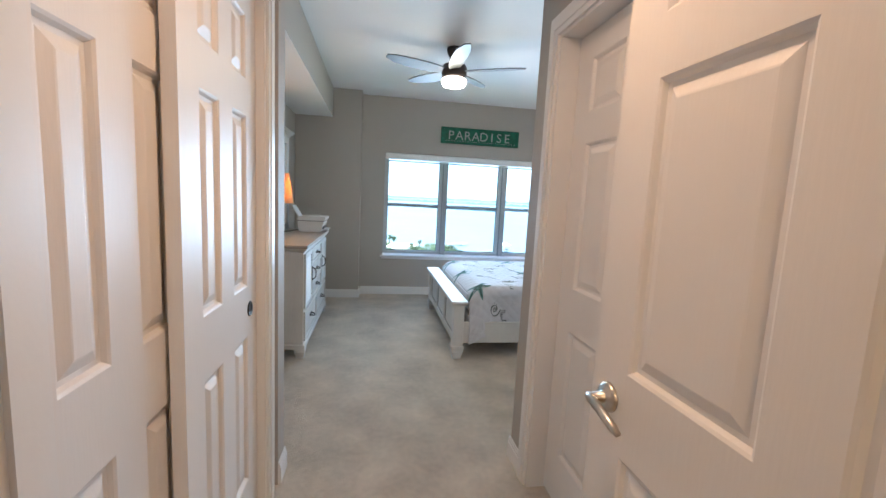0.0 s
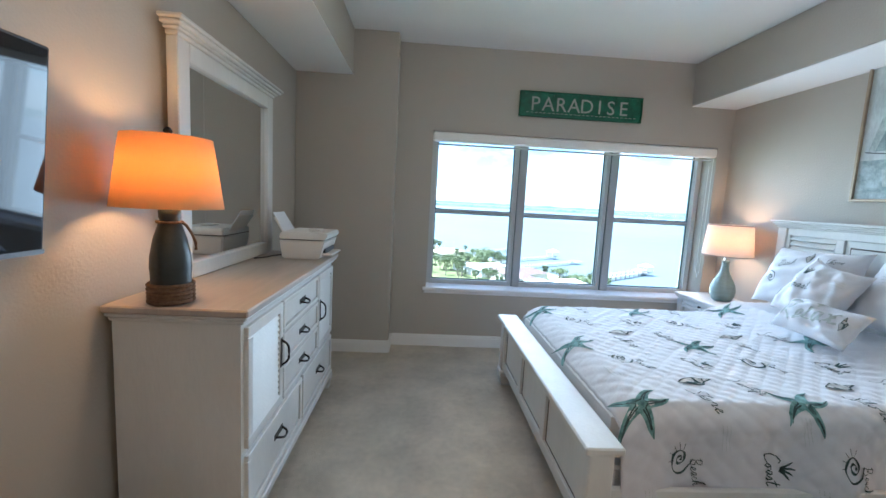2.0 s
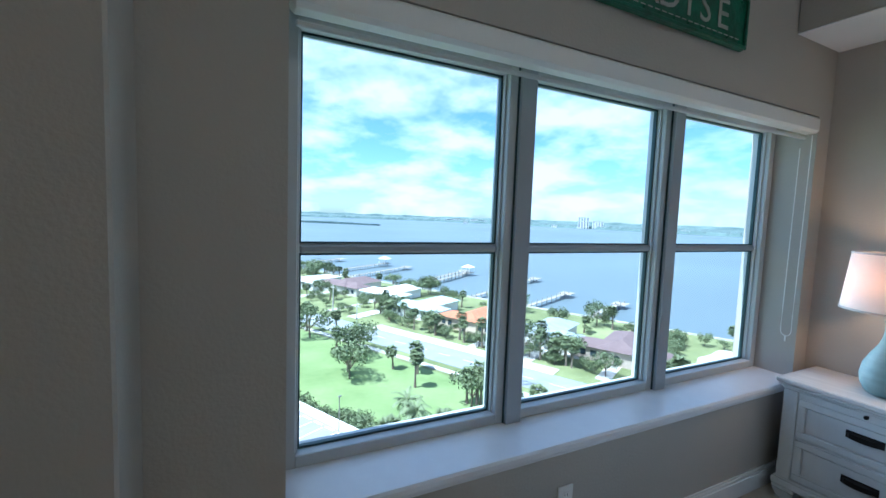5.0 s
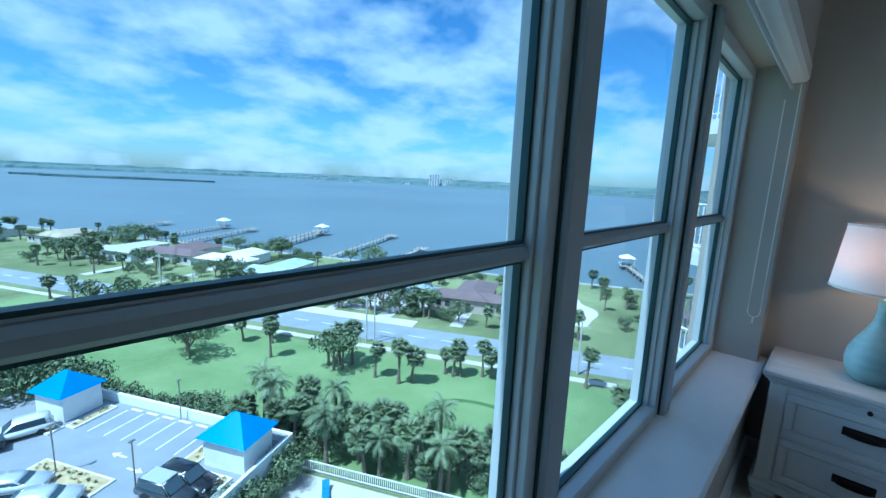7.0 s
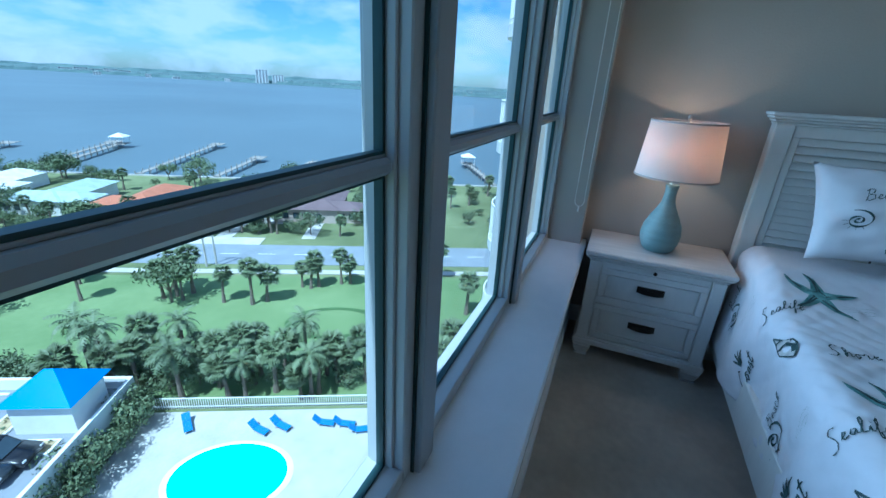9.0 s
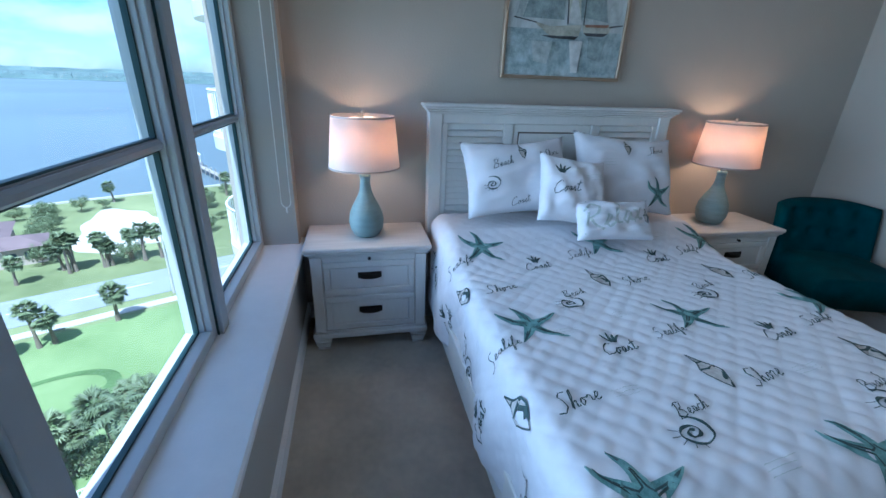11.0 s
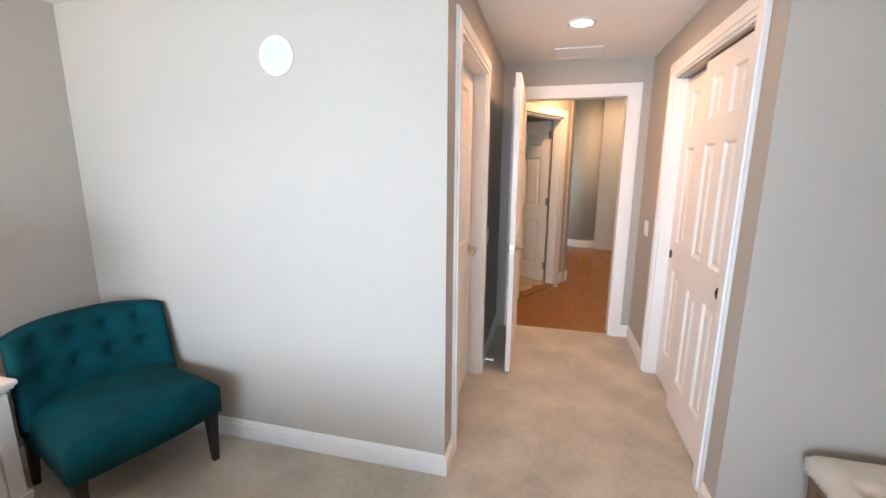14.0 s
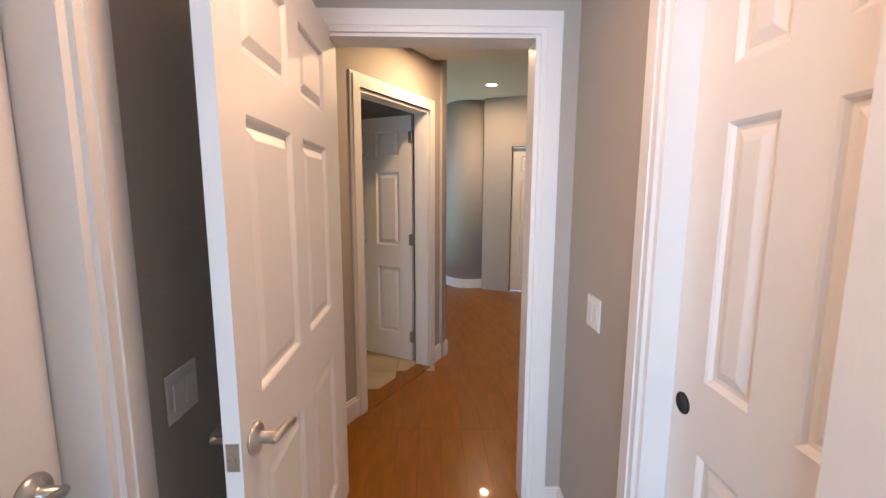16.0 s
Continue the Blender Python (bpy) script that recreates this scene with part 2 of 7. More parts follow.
def prism(bm, outline, z0, z1, m=None):
    """An outline of (x, y) pulled up from z0 to z1."""
    lo = [bm.verts.new(m @ Vector((x, y, z0)) if m else (x, y, z0)) for x, y in outline]
    hi = [bm.verts.new(m @ Vector((x, y, z1)) if m else (x, y, z1)) for x, y in outline]
    bm.faces.new(list(reversed(lo)))
    bm.faces.new(hi)
    for i in range(len(lo)):
        j = (i + 1) % len(lo)
        bm.faces.new([lo[i], lo[j], hi[j], hi[i]])


def taper(bm, cx, cy, z0, z1, hx0, hy0, hx1, hy1, dx=0.0, dy=0.0):
    """A bar with a rectangular section that changes from bottom to top."""
    lo = [bm.verts.new((cx + sx * hx0, cy + sy * hy0, z0)) for sx, sy in ((-1, -1), (1, -1), (1, 1), (-1, 1))]
    hi = [bm.verts.new((cx + dx + sx * hx1, cy + dy + sy * hy1, z1)) for sx, sy in ((-1, -1), (1, -1), (1, 1), (-1, 1))]
    bm.faces.new(list(reversed(lo)))
    bm.faces.new(hi)
    for i in range(4):
        j = (i + 1) % 4
        bm.faces.new([lo[i], lo[j], hi[j], hi[i]])


def text_bm(body, size, depth=0.0, shear=0.0, offset=0.0):
    """Letters as a mesh in the xy plane, centred."""
    cu = bpy.data.curves.new("letters", "FONT")
    cu.body, cu.size, cu.extrude, cu.align_x, cu.align_y, cu.shear, cu.offset = body, size, depth, "CENTER", "CENTER", shear, offset
    cu.resolution_u = 3
    ob = bpy.data.objects.new("letters", cu)
    scene.collection.objects.link(ob)
    me = bpy.data.meshes.new_from_object(ob.evaluated_get(bpy.context.evaluated_depsgraph_get()))
    bm = bmesh.new()
    bm.from_mesh(me)
    bpy.data.objects.remove(ob)
    bpy.data.curves.remove(cu)
    bpy.data.meshes.remove(me)
    return bm


def move(bm, m, start=0):
    bm.verts.ensure_lookup_table()
    for v in bm.verts[start:]:
        v.co = m @ v.co

# ---- the room's shell ----
XW, XE, YN, H = -0.565, 3.18, 3.63, 2.60      # bedroom
HX, HZ, YH = 1.165, 2.31, -2.03               # hall: east wall, ceiling, end wall
WX0, WX1, WZ0, WZ1, YG = 0.53, 3.06, 0.54, 1.90, 3.86   # window opening, glass plane


def walls():
    bm = bmesh.new()
    box(bm, XW - 0.15, XW, -0.0, YN + 0.30, -0.2, 2.75)
    structure("wall_west", bm, WALL, "greige painted bedroom wall behind the dresser")
    bm = bmesh.new()
    box(bm, XE, XE + 0.15, -0.12, YN + 0.30, -0.2, 2.75)
    structure("wall_east", bm, WALL, "greige painted wall behind the headboard")
    bm = bmesh.new()
    y1 = YN + 0.30
    box(bm, XW, WX0, YN, y1, -0.2, 2.75)
    box(bm, WX1, XE, YN, y1, -0.2, 2.75)
    box(bm, WX0, WX1, YN, y1, -0.2, WZ0 - 0.03)
    box(bm, WX0, WX1, YN, y1, WZ1, 2.75)
    structure("wall_north", bm, WALL, "greige painted window wall with a deep opening")
    bm = bmesh.new()
    box(bm, XW, 0.228, 3.42, YN - 0.002, 0, H, 0.006)
    structure("column", bm, WALL, "greige painted corner column beside the window", category="column")
    bm = bmesh.new()
    box(bm, XW, -0.122, 0.002, 3.418, 2.26, H - 0.002, 0.004)
    ob = structure("soffit_west", bm, WALL, "greige soffit with a white underside", category="soffit")
    bm = bmesh.new()
    box(bm, 2.772, XE, 0.002, YN - 0.002, 2.245, H - 0.002, 0.004)
    structure("soffit_east", bm, WALL, "greige soffit with a white underside over the bed", category="soffit")
    for n, a in (("ceiling_soffit_west", (XW, -0.124, 0.004, 3.416, 2.254, 2.258)), ("ceiling_soffit_east", (2.774, XE, 0.004, YN - 0.004, 2.239, 2.243))):
        bm = bmesh.new()
        box(bm, *a)
        structure(n, bm, CEIL, "white painted underside of a soffit", category="ceiling")
    bm = bmesh.new()
    box(bm, XW - 0.15, XE + 0.15, -0.12, YN + 0.30, H, H + 0.12)
    structure("ceiling", bm, CEIL, "flat white bedroom ceiling")
    # south wall, beside and above the hall opening
    bm = bmesh.new()
    box(bm, HX, XE, -0.12, 0, 0, H)
    structure("wall_south", bm, WALL, "greige painted wall with a round speaker")
    bm = bmesh.new()
    box(bm, XW - 0.15, 0.018, -0.12, 0, 0, H)
    structure("wall_south_west", bm, WALL, "greige painted end wall of the closet")
    bm = bmesh.new()
    box(bm, 0, HX, -0.12, 0, HZ, H)
    structure("wall_hall_header", bm, WALL, "greige wall over the hall opening")
    # hall walls with their openings
    bm = bmesh.new()
    box(bm, -0.12, 0, -0.258, -0.12, 0, HZ)
    box(bm, -0.12, 0, YH, -1.375, 0, HZ)
    box(bm, -0.12, 0, -1.375, -0.258, 2.045, HZ)
    structure("wall_hall_west", bm, WALL, "greige hall wall with the closet opening")
    bm = bmesh.new()
    box(bm, HX, HX + 0.12, DY1, -0.12, 0, HZ)
    box(bm, HX, HX + 0.12, YH, DY0, 0, HZ)
    box(bm, HX, HX + 0.12, DY0, DY1, 2.045, HZ)
    structure("wall_hall_east", bm, WALL, "greige hall wall with a closed door")
    bm = bmesh.new()
    box(bm, -0.12, 0.155, YH - 0.12, YH, 0, HZ + 0.4)
    box(bm, 1.0, HX + 0.12, YH - 0.12, YH, 0, HZ + 0.4)
    box(bm, 0.155, 1.0, YH - 0.12, YH, 2.045, HZ + 0.4)
    structure("wall_hall_end", bm, WALL, "greige hall end wall around the entry doorway")
    bm = bmesh.new()
    box(bm, -0.12, HX + 0.12, YH - 0.12, 0, HZ, HZ + 0.1)
    structure("ceiling_hall", bm, CEIL, "white lowered hall ceiling", category="ceiling")
    # closet and side room behind the doors
    bm = bmesh.new()
    box(bm, -0.80, -0.72, -1.9, -0.12, 0, HZ)
    box(bm, -0.72, -0.12, -1.98, -1.9, 0, HZ)
    structure("wall_closet", bm, WALL, "greige closet back wall")
    bm = bmesh.new()
    box(bm, -0.72, -0.12, -1.9, -0.12, HZ, HZ + 0.1)
    structure("ceiling_closet", bm, CEIL, "white closet ceiling", category="ceiling")
    bm = bmesh.new()
    box(bm, XW - 0.15, XE + 0.15, 0, YN + 0.2, -0.2, 0)
    box(bm, -0.8, HX + 0.12, YH - 0.03, 0, -0.2, 0)
    structure("floor", bm, CARPET, "beige cut-pile carpet with vacuum marks")


DY0, DY1 = -1.045, -0.226     # side door opening
walls()


def baseboards():
    """Painted base mouldings, wall by wall."""
    runs = [(XW, 0.02, XW, 3.42, 1, 0), (XW, 3.42, 0.228, 3.42, 0, -1), (0.228, 3.42, 0.228, YN, 1, 0), (0.242, YN, XE, YN, 0, -1),
            (XE, 0, XE, YN, -1, 0), (HX, 0, XE, 0, 0, 1), (XW, 0, 0.018, 0, 0, 1), (0, YH, 0, -1.462, 1, 0), (0.018, -0.118, 0.018, 0.014, 1, 0),
            (HX, YH, HX, DY0 - 0.085, -1, 0), (HX, DY1 + 0.085, HX, 0.014, -1, 0), (0, YH, 0.07, YH, 0, 1)]
    for x0, y0, x1, y1, nx, ny in runs:
        bm = bmesh.new()
        for t, z0, z1 in ((0.014, 0, 0.080), (0.010, 0.080, 0.095), (0.006, 0.095, 0.105)):
            box(bm, min(x0, x1, x0 + nx * t), max(x0, x1, x0 + nx * t), min(y0, y1, y0 + ny * t), max(y0, y1, y0 + ny * t), z0, z1)
        structure("baseboard", bm, WHITE, "white painted baseboard with a stepped top")


baseboards()


def casing(name, axis, at, a0, a1, top, side, w=0.085, t=0.02):
    """Moulded trim round an opening from a0 to a1. axis: the wall's normal; side: +1 or -1."""
    bm = bmesh.new()
    for o, i, tt in ((w, w - 0.018, t * 0.6), (w - 0.018, w - 0.062, t), (w - 0.062, 0.0, t * 0.75)):
        # steps of the moulding, from the outside to the opening
        for lo, hi, z0, z1 in ((a0 - o, a0 - i, 0, top + o), (a1 + i, a1 + o, 0, top + o), (a0 - i, a1 + i, top + i, top + o)):
            n0, n1 = (at, at + tt) if side > 0 else (at - tt, at)
            if axis == "x":
                box(bm, n0, n1, lo, hi, z0, z1)
            else:
                box(bm, lo, hi, n0, n1, z0, z1)
    return structure(name, bm, WHITE, "white moulded door casing", category="trim")


def jamb(name, axis, n0, n1, a0, a1, top, th=0.018):
    bm = bmesh.new()
    for lo, hi, z0, z1 in ((a0, a0 + th, 0, top), (a1 - th, a1, 0, top), (a0 + th, a1 - th, top - th, top)):
        if axis == "x":
            box(bm, n0, n1, lo, hi, z0, z1)
        else:
            box(bm, lo, hi, n0, n1, z0, z1)
    return structure(name, bm, WHITE, "white painted door jamb", category="trim")


casing("trim_closet", "x", 0, -1.375, -0.258, 2.04, 1)
jamb("jamb_closet", "x", -0.121, 0.003, -1.375, -0.258, 2.045)
casing("trim_side_door", "x", HX, DY0, DY1, 2.04, -1)
jamb("jamb_side_door", "x", HX - 0.003, HX + 0.121, DY0, DY1, 2.045)
casing("trim_entry", "y", YH, 0.155, 1.0, 2.04, 1)
casing("trim_entry_foyer", "y", YH - 0.12, 0.155, 1.0, 2.04, -1)
jamb("jamb_entry", "y", YH - 0.123, YH + 0.003, 0.155, 1.0, 2.045)


def door_face(bm, w, h, y, s, panels):
    """One face of a moulded door in the xz plane at y; s: the way it looks."""
    xs = sorted({0, w, *[p[0] for p in panels], *[p[1] for p in panels]})
    zs = sorted({0, h, *[p[2] for p in panels], *[p[3] for p in panels]})

    def quad(a, b, c, d):
        bm.faces.new([bm.verts.new(p) for p in ((a, b, c, d) if s < 0 else (d, c, b, a))])

    for i in range(len(xs) - 1):
        for j in range(len(zs) - 1):
            mx, mz = (xs[i] + xs[i + 1]) / 2, (zs[j] + zs[j + 1]) / 2
            if any(p[0] < mx < p[1] and p[2] < mz < p[3] for p in panels):
                continue
            quad((xs[i], y, zs[j]), (xs[i + 1], y, zs[j]), (xs[i + 1], y, zs[j + 1]), (xs[i], y, zs[j + 1]))
    for x0, x1, z0, z1 in panels:
        steps = ((0.0, 0.0), (0.006, 0.004), (0.012, 0.012), (0.022, 0.013), (0.044, 0.004), (0.048, 0.003))
        for (e0, d0), (e1, d1) in zip(steps, steps[1:]):
            o = [(x0 + e0, y - s * d0, z0 + e0), (x1 - e0, y - s * d0, z0 + e0), (x1 - e0, y - s * d0, z1 - e0), (x0 + e0, y - s * d0, z1 - e0)]
            q = [(x0 + e1, y - s * d1, z0 + e1), (x1 - e1, y - s * d1, z0 + e1), (x1 - e1, y - s * d1, z1 - e1), (x0 + e1, y - s * d1, z1 - e1)]
            for k in range(4):
                quad(o[k], o[(k + 1) % 4], q[(k + 1) % 4], q[k])
        e, d = steps[-1]
        quad((x0 + e, y - s * d, z0 + e), (x1 - e, y - s * d, z0 + e), (x1 - e, y - s * d, z1 - e), (x0 + e, y - s * d, z1 - e))


def six_panel_bm(w, h=2.02, t=0.035):
    st, mid = (0.115, 0.105) if w > 0.65 else (0.115, 0.11)
    pw = (w - 2 * st - mid) / 2
    panels = []
    for x0 in (st, st + pw + mid):
        for z0, z1 in ((0.22, 0.79), (0.975, 1.575), (1.695, 1.905)):
            panels.append((x0, x0 + pw, z0, z1))
    bm = bmesh.new()
    door_face(bm, w, h, 0, -1, panels)
    door_face(bm, w, h, t, 1, panels)
    for a, b, c, d in (((0, 0, 0), (0, t, 0), (0, t, h), (0, 0, h)), ((w, 0, 0), (w, 0, h), (w, t, h), (w, t, 0)), ((0, 0, h), (0, t, h), (w, t, h), (w, 0, h)), ((0, 0, 0), (w, 0, 0), (w, t, 0), (0, t, 0))):
        bm.faces.new([bm.verts.new(p) for p in (a, b, c, d)])
    bmesh.ops.remove_doubles(bm, verts=bm.verts, dist=1e-5)
    return bm


def lever(parent, x, z, y, s, way):
    """A lever handle on a round rose. s: the face's way; way: the lever's way along x."""
    bm = bmesh.new()
    m = Matrix.Translation((x, y, z)) @ Matrix.Rotation(-s * math.pi / 2, 4, "X")
    lathe(bm, [(0.034, 0), (0.034, 0.004), (0.029, 0.011), (0.016, 0.014), (0.0125, 0.018), (0.0125, 0.046), (0.0, 0.048)], 20, m=m)
    pts = [(x + way * d, y + s * (0.046 + 0.006 * math.sin(d * 26)), z - 0.5 * max(0, d - 0.035) ** 1.5 * 6 * 0.35) for d in (-0.012, 0.0, 0.02, 0.045, 0.07, 0.095, 0.112)]
    tube(bm, pts, 0.009, 8, [0.009, 0.0105, 0.0105, 0.010, 0.010, 0.0095, 0.006])
    part("handle", bm, NICKEL, parent, "brushed nickel lever handle", smooth=True)


def hinges(parent, x, y, zs):
    for z in zs:
        bm = bmesh.new()
        lathe(bm, [(0.008, z - 0.048), (0.008, z + 0.048)], 10, x, y)
        box(bm, x - 0.003, x + 0.03, y - 0.002, y + 0.0015, z - 0.045, z + 0.045)
        part("hinge", bm, HINGE, parent, "satin steel butt hinge")


# entry door, swung open along the hall wall; its local x runs from the hinge to the latch
def doors():
    d = thing("door_entry", (1.005, YH + 0.03, 0.015), "white six-panel entry door standing wide open", "door", rz=91.2, kind="structure")
    part("door_leaf", six_panel_bm(0.915, 2.03), DOORW, d)
    lever(d, 0.855, 0.90, 0.0, -1, -1)
    lever(d, 0.855, 0.90, 0.035, 1, -1)
    bm = bmesh.new()
    box(bm, 0.915, 0.9165, 0.005, 0.030, 0.865, 0.925)
    box(bm, 0.9165, 0.927, 0.011, 0.024, 0.885, 0.905, 0.003)
    part("latch_plate", bm, NICKEL, d, "steel latch plate in the door's edge")
    hinges(d, -0.004, 0.0, (0.2, 1.02, 1.84))
    # closed side door
    d = thing("door_side", (HX + 0.118, DY0 + 0.02, 0.012), "white six-panel door, closed, with a lever handle", "door", rz=90, kind="structure")
    part("door_leaf", six_panel_bm(DY1 - DY0 - 0.04, 2.01), DOORW, d)
    lever(d, 0.055, 0.915, 0.035, 1, 1)
    # sliding closet doors
    d = thing("door_closet_front", (-0.028, -0.898, 0.012), "white six-panel sliding closet door with a round finger pull", "door", "closet doors", rz=90, kind="structure")
    part("door_leaf", six_panel_bm(0.62, 2.0), DOORW, d)
    finger_pull(d, 0.53, 0.885)
    d = thing("door_closet_back", (-0.072, -1.356, 0.012), "white six-panel sliding closet door with a round finger pull", "door", "closet doors", rz=90, kind="structure")
    part("door_leaf", six_panel_bm(0.62, 2.0), DOORW, d)
    finger_pull(d, 0.045, 0.885)
    bm = bmesh.new()
    box(bm, -0.118, -0.004, -1.356, -0.277, 2.02, 2.027)
    box(bm, -0.118, -0.114, -1.356, -0.277, 1.985, 2.02)
    structure("closet_track", bm, HINGE, "dark metal sliding door track", category="trim")


def finger_pull(parent, x, z):
    bm = bmesh.new()
    m = Matrix.Translation((x, -0.001, z)) @ Matrix.Rotation(math.pi / 2, 4, "X")
    lathe(bm, [(0.0, 0.0006), (0.020, 0.0006), (0.022, 0.0015), (0.026, 0.003), (0.028, 0.0015), (0.028, -0.004)], 20, m=m, cap=False)
    part("finger_pull", bm, BRONZE, parent, "dark bronze round finger pull", smooth=True)


doors()


# ---- window ----
def pane(bm, parent):
    """A single sheet of glass, its face to the room."""
    me = bpy.data.meshes.new("pane")
    bm.to_mesh(me)
    bm.free()
    me.materials.append(GLASS)
    ob = new("pane", me)
    ob.parent = parent
    return tagged(ob, "clear window pane")


def window():
    w = thing("window_1", (0, 0, 0), "wide three-part window with white frames over the bay", "window", kind="structure")
    units = ((WX0, 1.346), (1.346, 2.198), (2.198, WX1))
    y0, y1 = 3.80, 3.90
    for a, b in units:
        bm = bmesh.new()
        f = 0.046
        for x0, x1, z0, z1 in ((a + 0.002, a + f, WZ0, WZ1), (b - f, b - 0.002, WZ0, WZ1), (a + f, b - f, WZ0, WZ0 + 0.04), (a + f, b - f, WZ1 - 0.05, WZ1)):
            box(bm, x0, x1, y0 + 0.012, y1, z0, z1, 0.003)
        for x0, x1, z0, z1 in ((a + f, a + f + 0.008, WZ0 + 0.04, WZ1 - 0.05), (b - f - 0.008, b - f, WZ0 + 0.04, WZ1 - 0.05)):
            box(bm, x0, x1, y0 + 0.034, y1 - 0.01, z0, z1, 0.002)
        fr = part("window_frame", bm, ALU, w, "pale grey aluminium frame")
        bm = bmesh.new()
        x0, x1 = a + f + 0.008, b - f - 0.008
        box(bm, x0, x1, YG - 0.024, YG + 0.02, 1.201, 1.227, 0.007)
        box(bm, x0, x1, YG - 0.010, YG - 0.004, 1.227, 1.231, 0.001)
        part("meeting_rail", bm, RAILM, fr, "meeting rail with a rounded front, coloured darker as backlit")
        bm = bmesh.new()
        for z0, z1 in ((WZ0 + 0.04, 1.201), (1.229, WZ1 - 0.05)):
            for q0, q1, r0, r1 in ((x0, x0 + 0.007, z0, z1), (x1 - 0.007, x1, z0, z1), (x0 + 0.007, x1 - 0.007, z0, z0 + 0.007), (x0 + 0.007, x1 - 0.007, z1 - 0.007, z1)):
                box(bm, q0, q1, YG - 0.008, YG + 0.008, r0, r1)
        part("gasket", bm, SEAL, fr, "dark gasket round the glass")
        for z0, z1 in ((WZ0 + 0.04, 1.201), (1.229, WZ1 - 0.05)):
            bm = bmesh.new()
            bm.faces.new([bm.verts.new(p) for p in ((x0 + 0.003, YG, z0 + 0.003), (x1 - 0.003, YG, z0 + 0.003), (x1 - 0.003, YG, z1 - 0.003), (x0 + 0.003, YG, z1 - 0.003))])
            g = pane(bm, w)
            g.visible_shadow = False
    for x in (1.346, 2.198):
        bm = bmesh.new()
        box(bm, x - 0.010, x + 0.060, y0 - 0.010, y0 + 0.011, WZ0, WZ1, 0.003)
        # the cover's shade against the bright window is in its colour
        part("mullion_cover", bm, RAILM, w, "mullion cover, coloured darker as backlit")
        bm = bmesh.new()
        box(bm, x - 0.014, x - 0.010, y0 + 0.004, y0 + 0.011, WZ0, WZ1)
        part("joint_seal", bm, SEAL, w, "dark sealed joint")
    bm = bmesh.new()
    box(bm, WX0, WX1, YN - 0.028, y0 + 0.013, WZ0 - 0.027, WZ0 + 0.002)
    box(bm, WX0 - 0.03, XE, YN - 0.035, YN - 0.001, WZ0 - 0.028, WZ0 + 0.001, 0.006)
    box(bm, WX0 - 0.015, XE, YN - 0.014, YN, WZ0 - 0.052, WZ0 - 0.028, 0.003)
    part("window_sill", bm, SILLM, w, "deep white stone window sill")


window()


def roller_blind():
    b = thing("roller_blind", (0, YN, 1.81), "white roller blind, rolled up, over the window", "blind")
    bm = bmesh.new()
    box(bm, WX0 + 0.004, WX1 - 0.004, -0.012, 0.055, 0.006, 0.085, 0.012)
    part("fascia", bm, PLATE, b, "white rounded blind cassette")
    bm = bmesh.new()
    m = Matrix.Translation((0, 0.02, 0.03)) @ Matrix.Rotation(math.pi / 2, 4, "Y")
    lathe(bm, [(0.024, WX0 + 0.012), (0.024, WX1 - 0.012)], 16, m=m)
    part("cloth_roll", bm, PLATE, b, "rolled white blind cloth")
    bm = bmesh.new()
    box(bm, WX0 + 0.02, WX1 - 0.02, 0.036, 0.048, -0.022, -0.006, 0.004)
    part("bottom_bar", bm, ALU, b)
    bm = bmesh.new()
    x = WX1 - 0.02
    z1 = 0.0
    pts = [(x, 0.012, z1)] + [(x, 0.012 + 0.0006 * k, -0.12 * k) for k in range(1, 9)]
    pts += [(x, 0.040 - 0.024 * math.cos(math.pi * k / 8), -1.02 - 0.03 * math.sin(math.pi * k / 8)) for k in range(0, 9)]
    pts += [(x, 0.064 - 0.0006 * k, -1.02 + 0.12 * k) for k in range(1, 9)]
    tube(bm, pts, 0.0022, 5)
    tube(bm, [(x, 0.04, -1.05), (x, 0.04, -1.08)], 0.004, 6)
    part("chain", bm, PLATE, b, "white bead chain loop")


roller_blind()

# ---- bedroom furniture ----
PAINT = mat("white_washed_furniture_paint", (0.66, 0.655, 0.63), 0.5, var=0.07, scale=5, bump=0.12, bscale=90, stretch=(1, 1, 0.3))
GLAZE = mat("dark_glaze_and_recess_shade", (0.10, 0.085, 0.07), 0.7, var=0.2, scale=20)
WASHTOP = mat("weathered_wood_top", (0.42, 0.36, 0.31), 0.33, var=0.12, scale=6, bump=0.05, bscale=60, stretch=(6, 0.7, 1))
NSTOP = mat("white_washed_wood_top", (0.60, 0.57, 0.545), 0.45, var=0.1, scale=6, bump=0.08, bscale=80, stretch=(6, 0.7, 1))
MIRROR = mat("mirror_silver", (0.82, 0.84, 0.84), 0.015, 1.0, var=0.0)


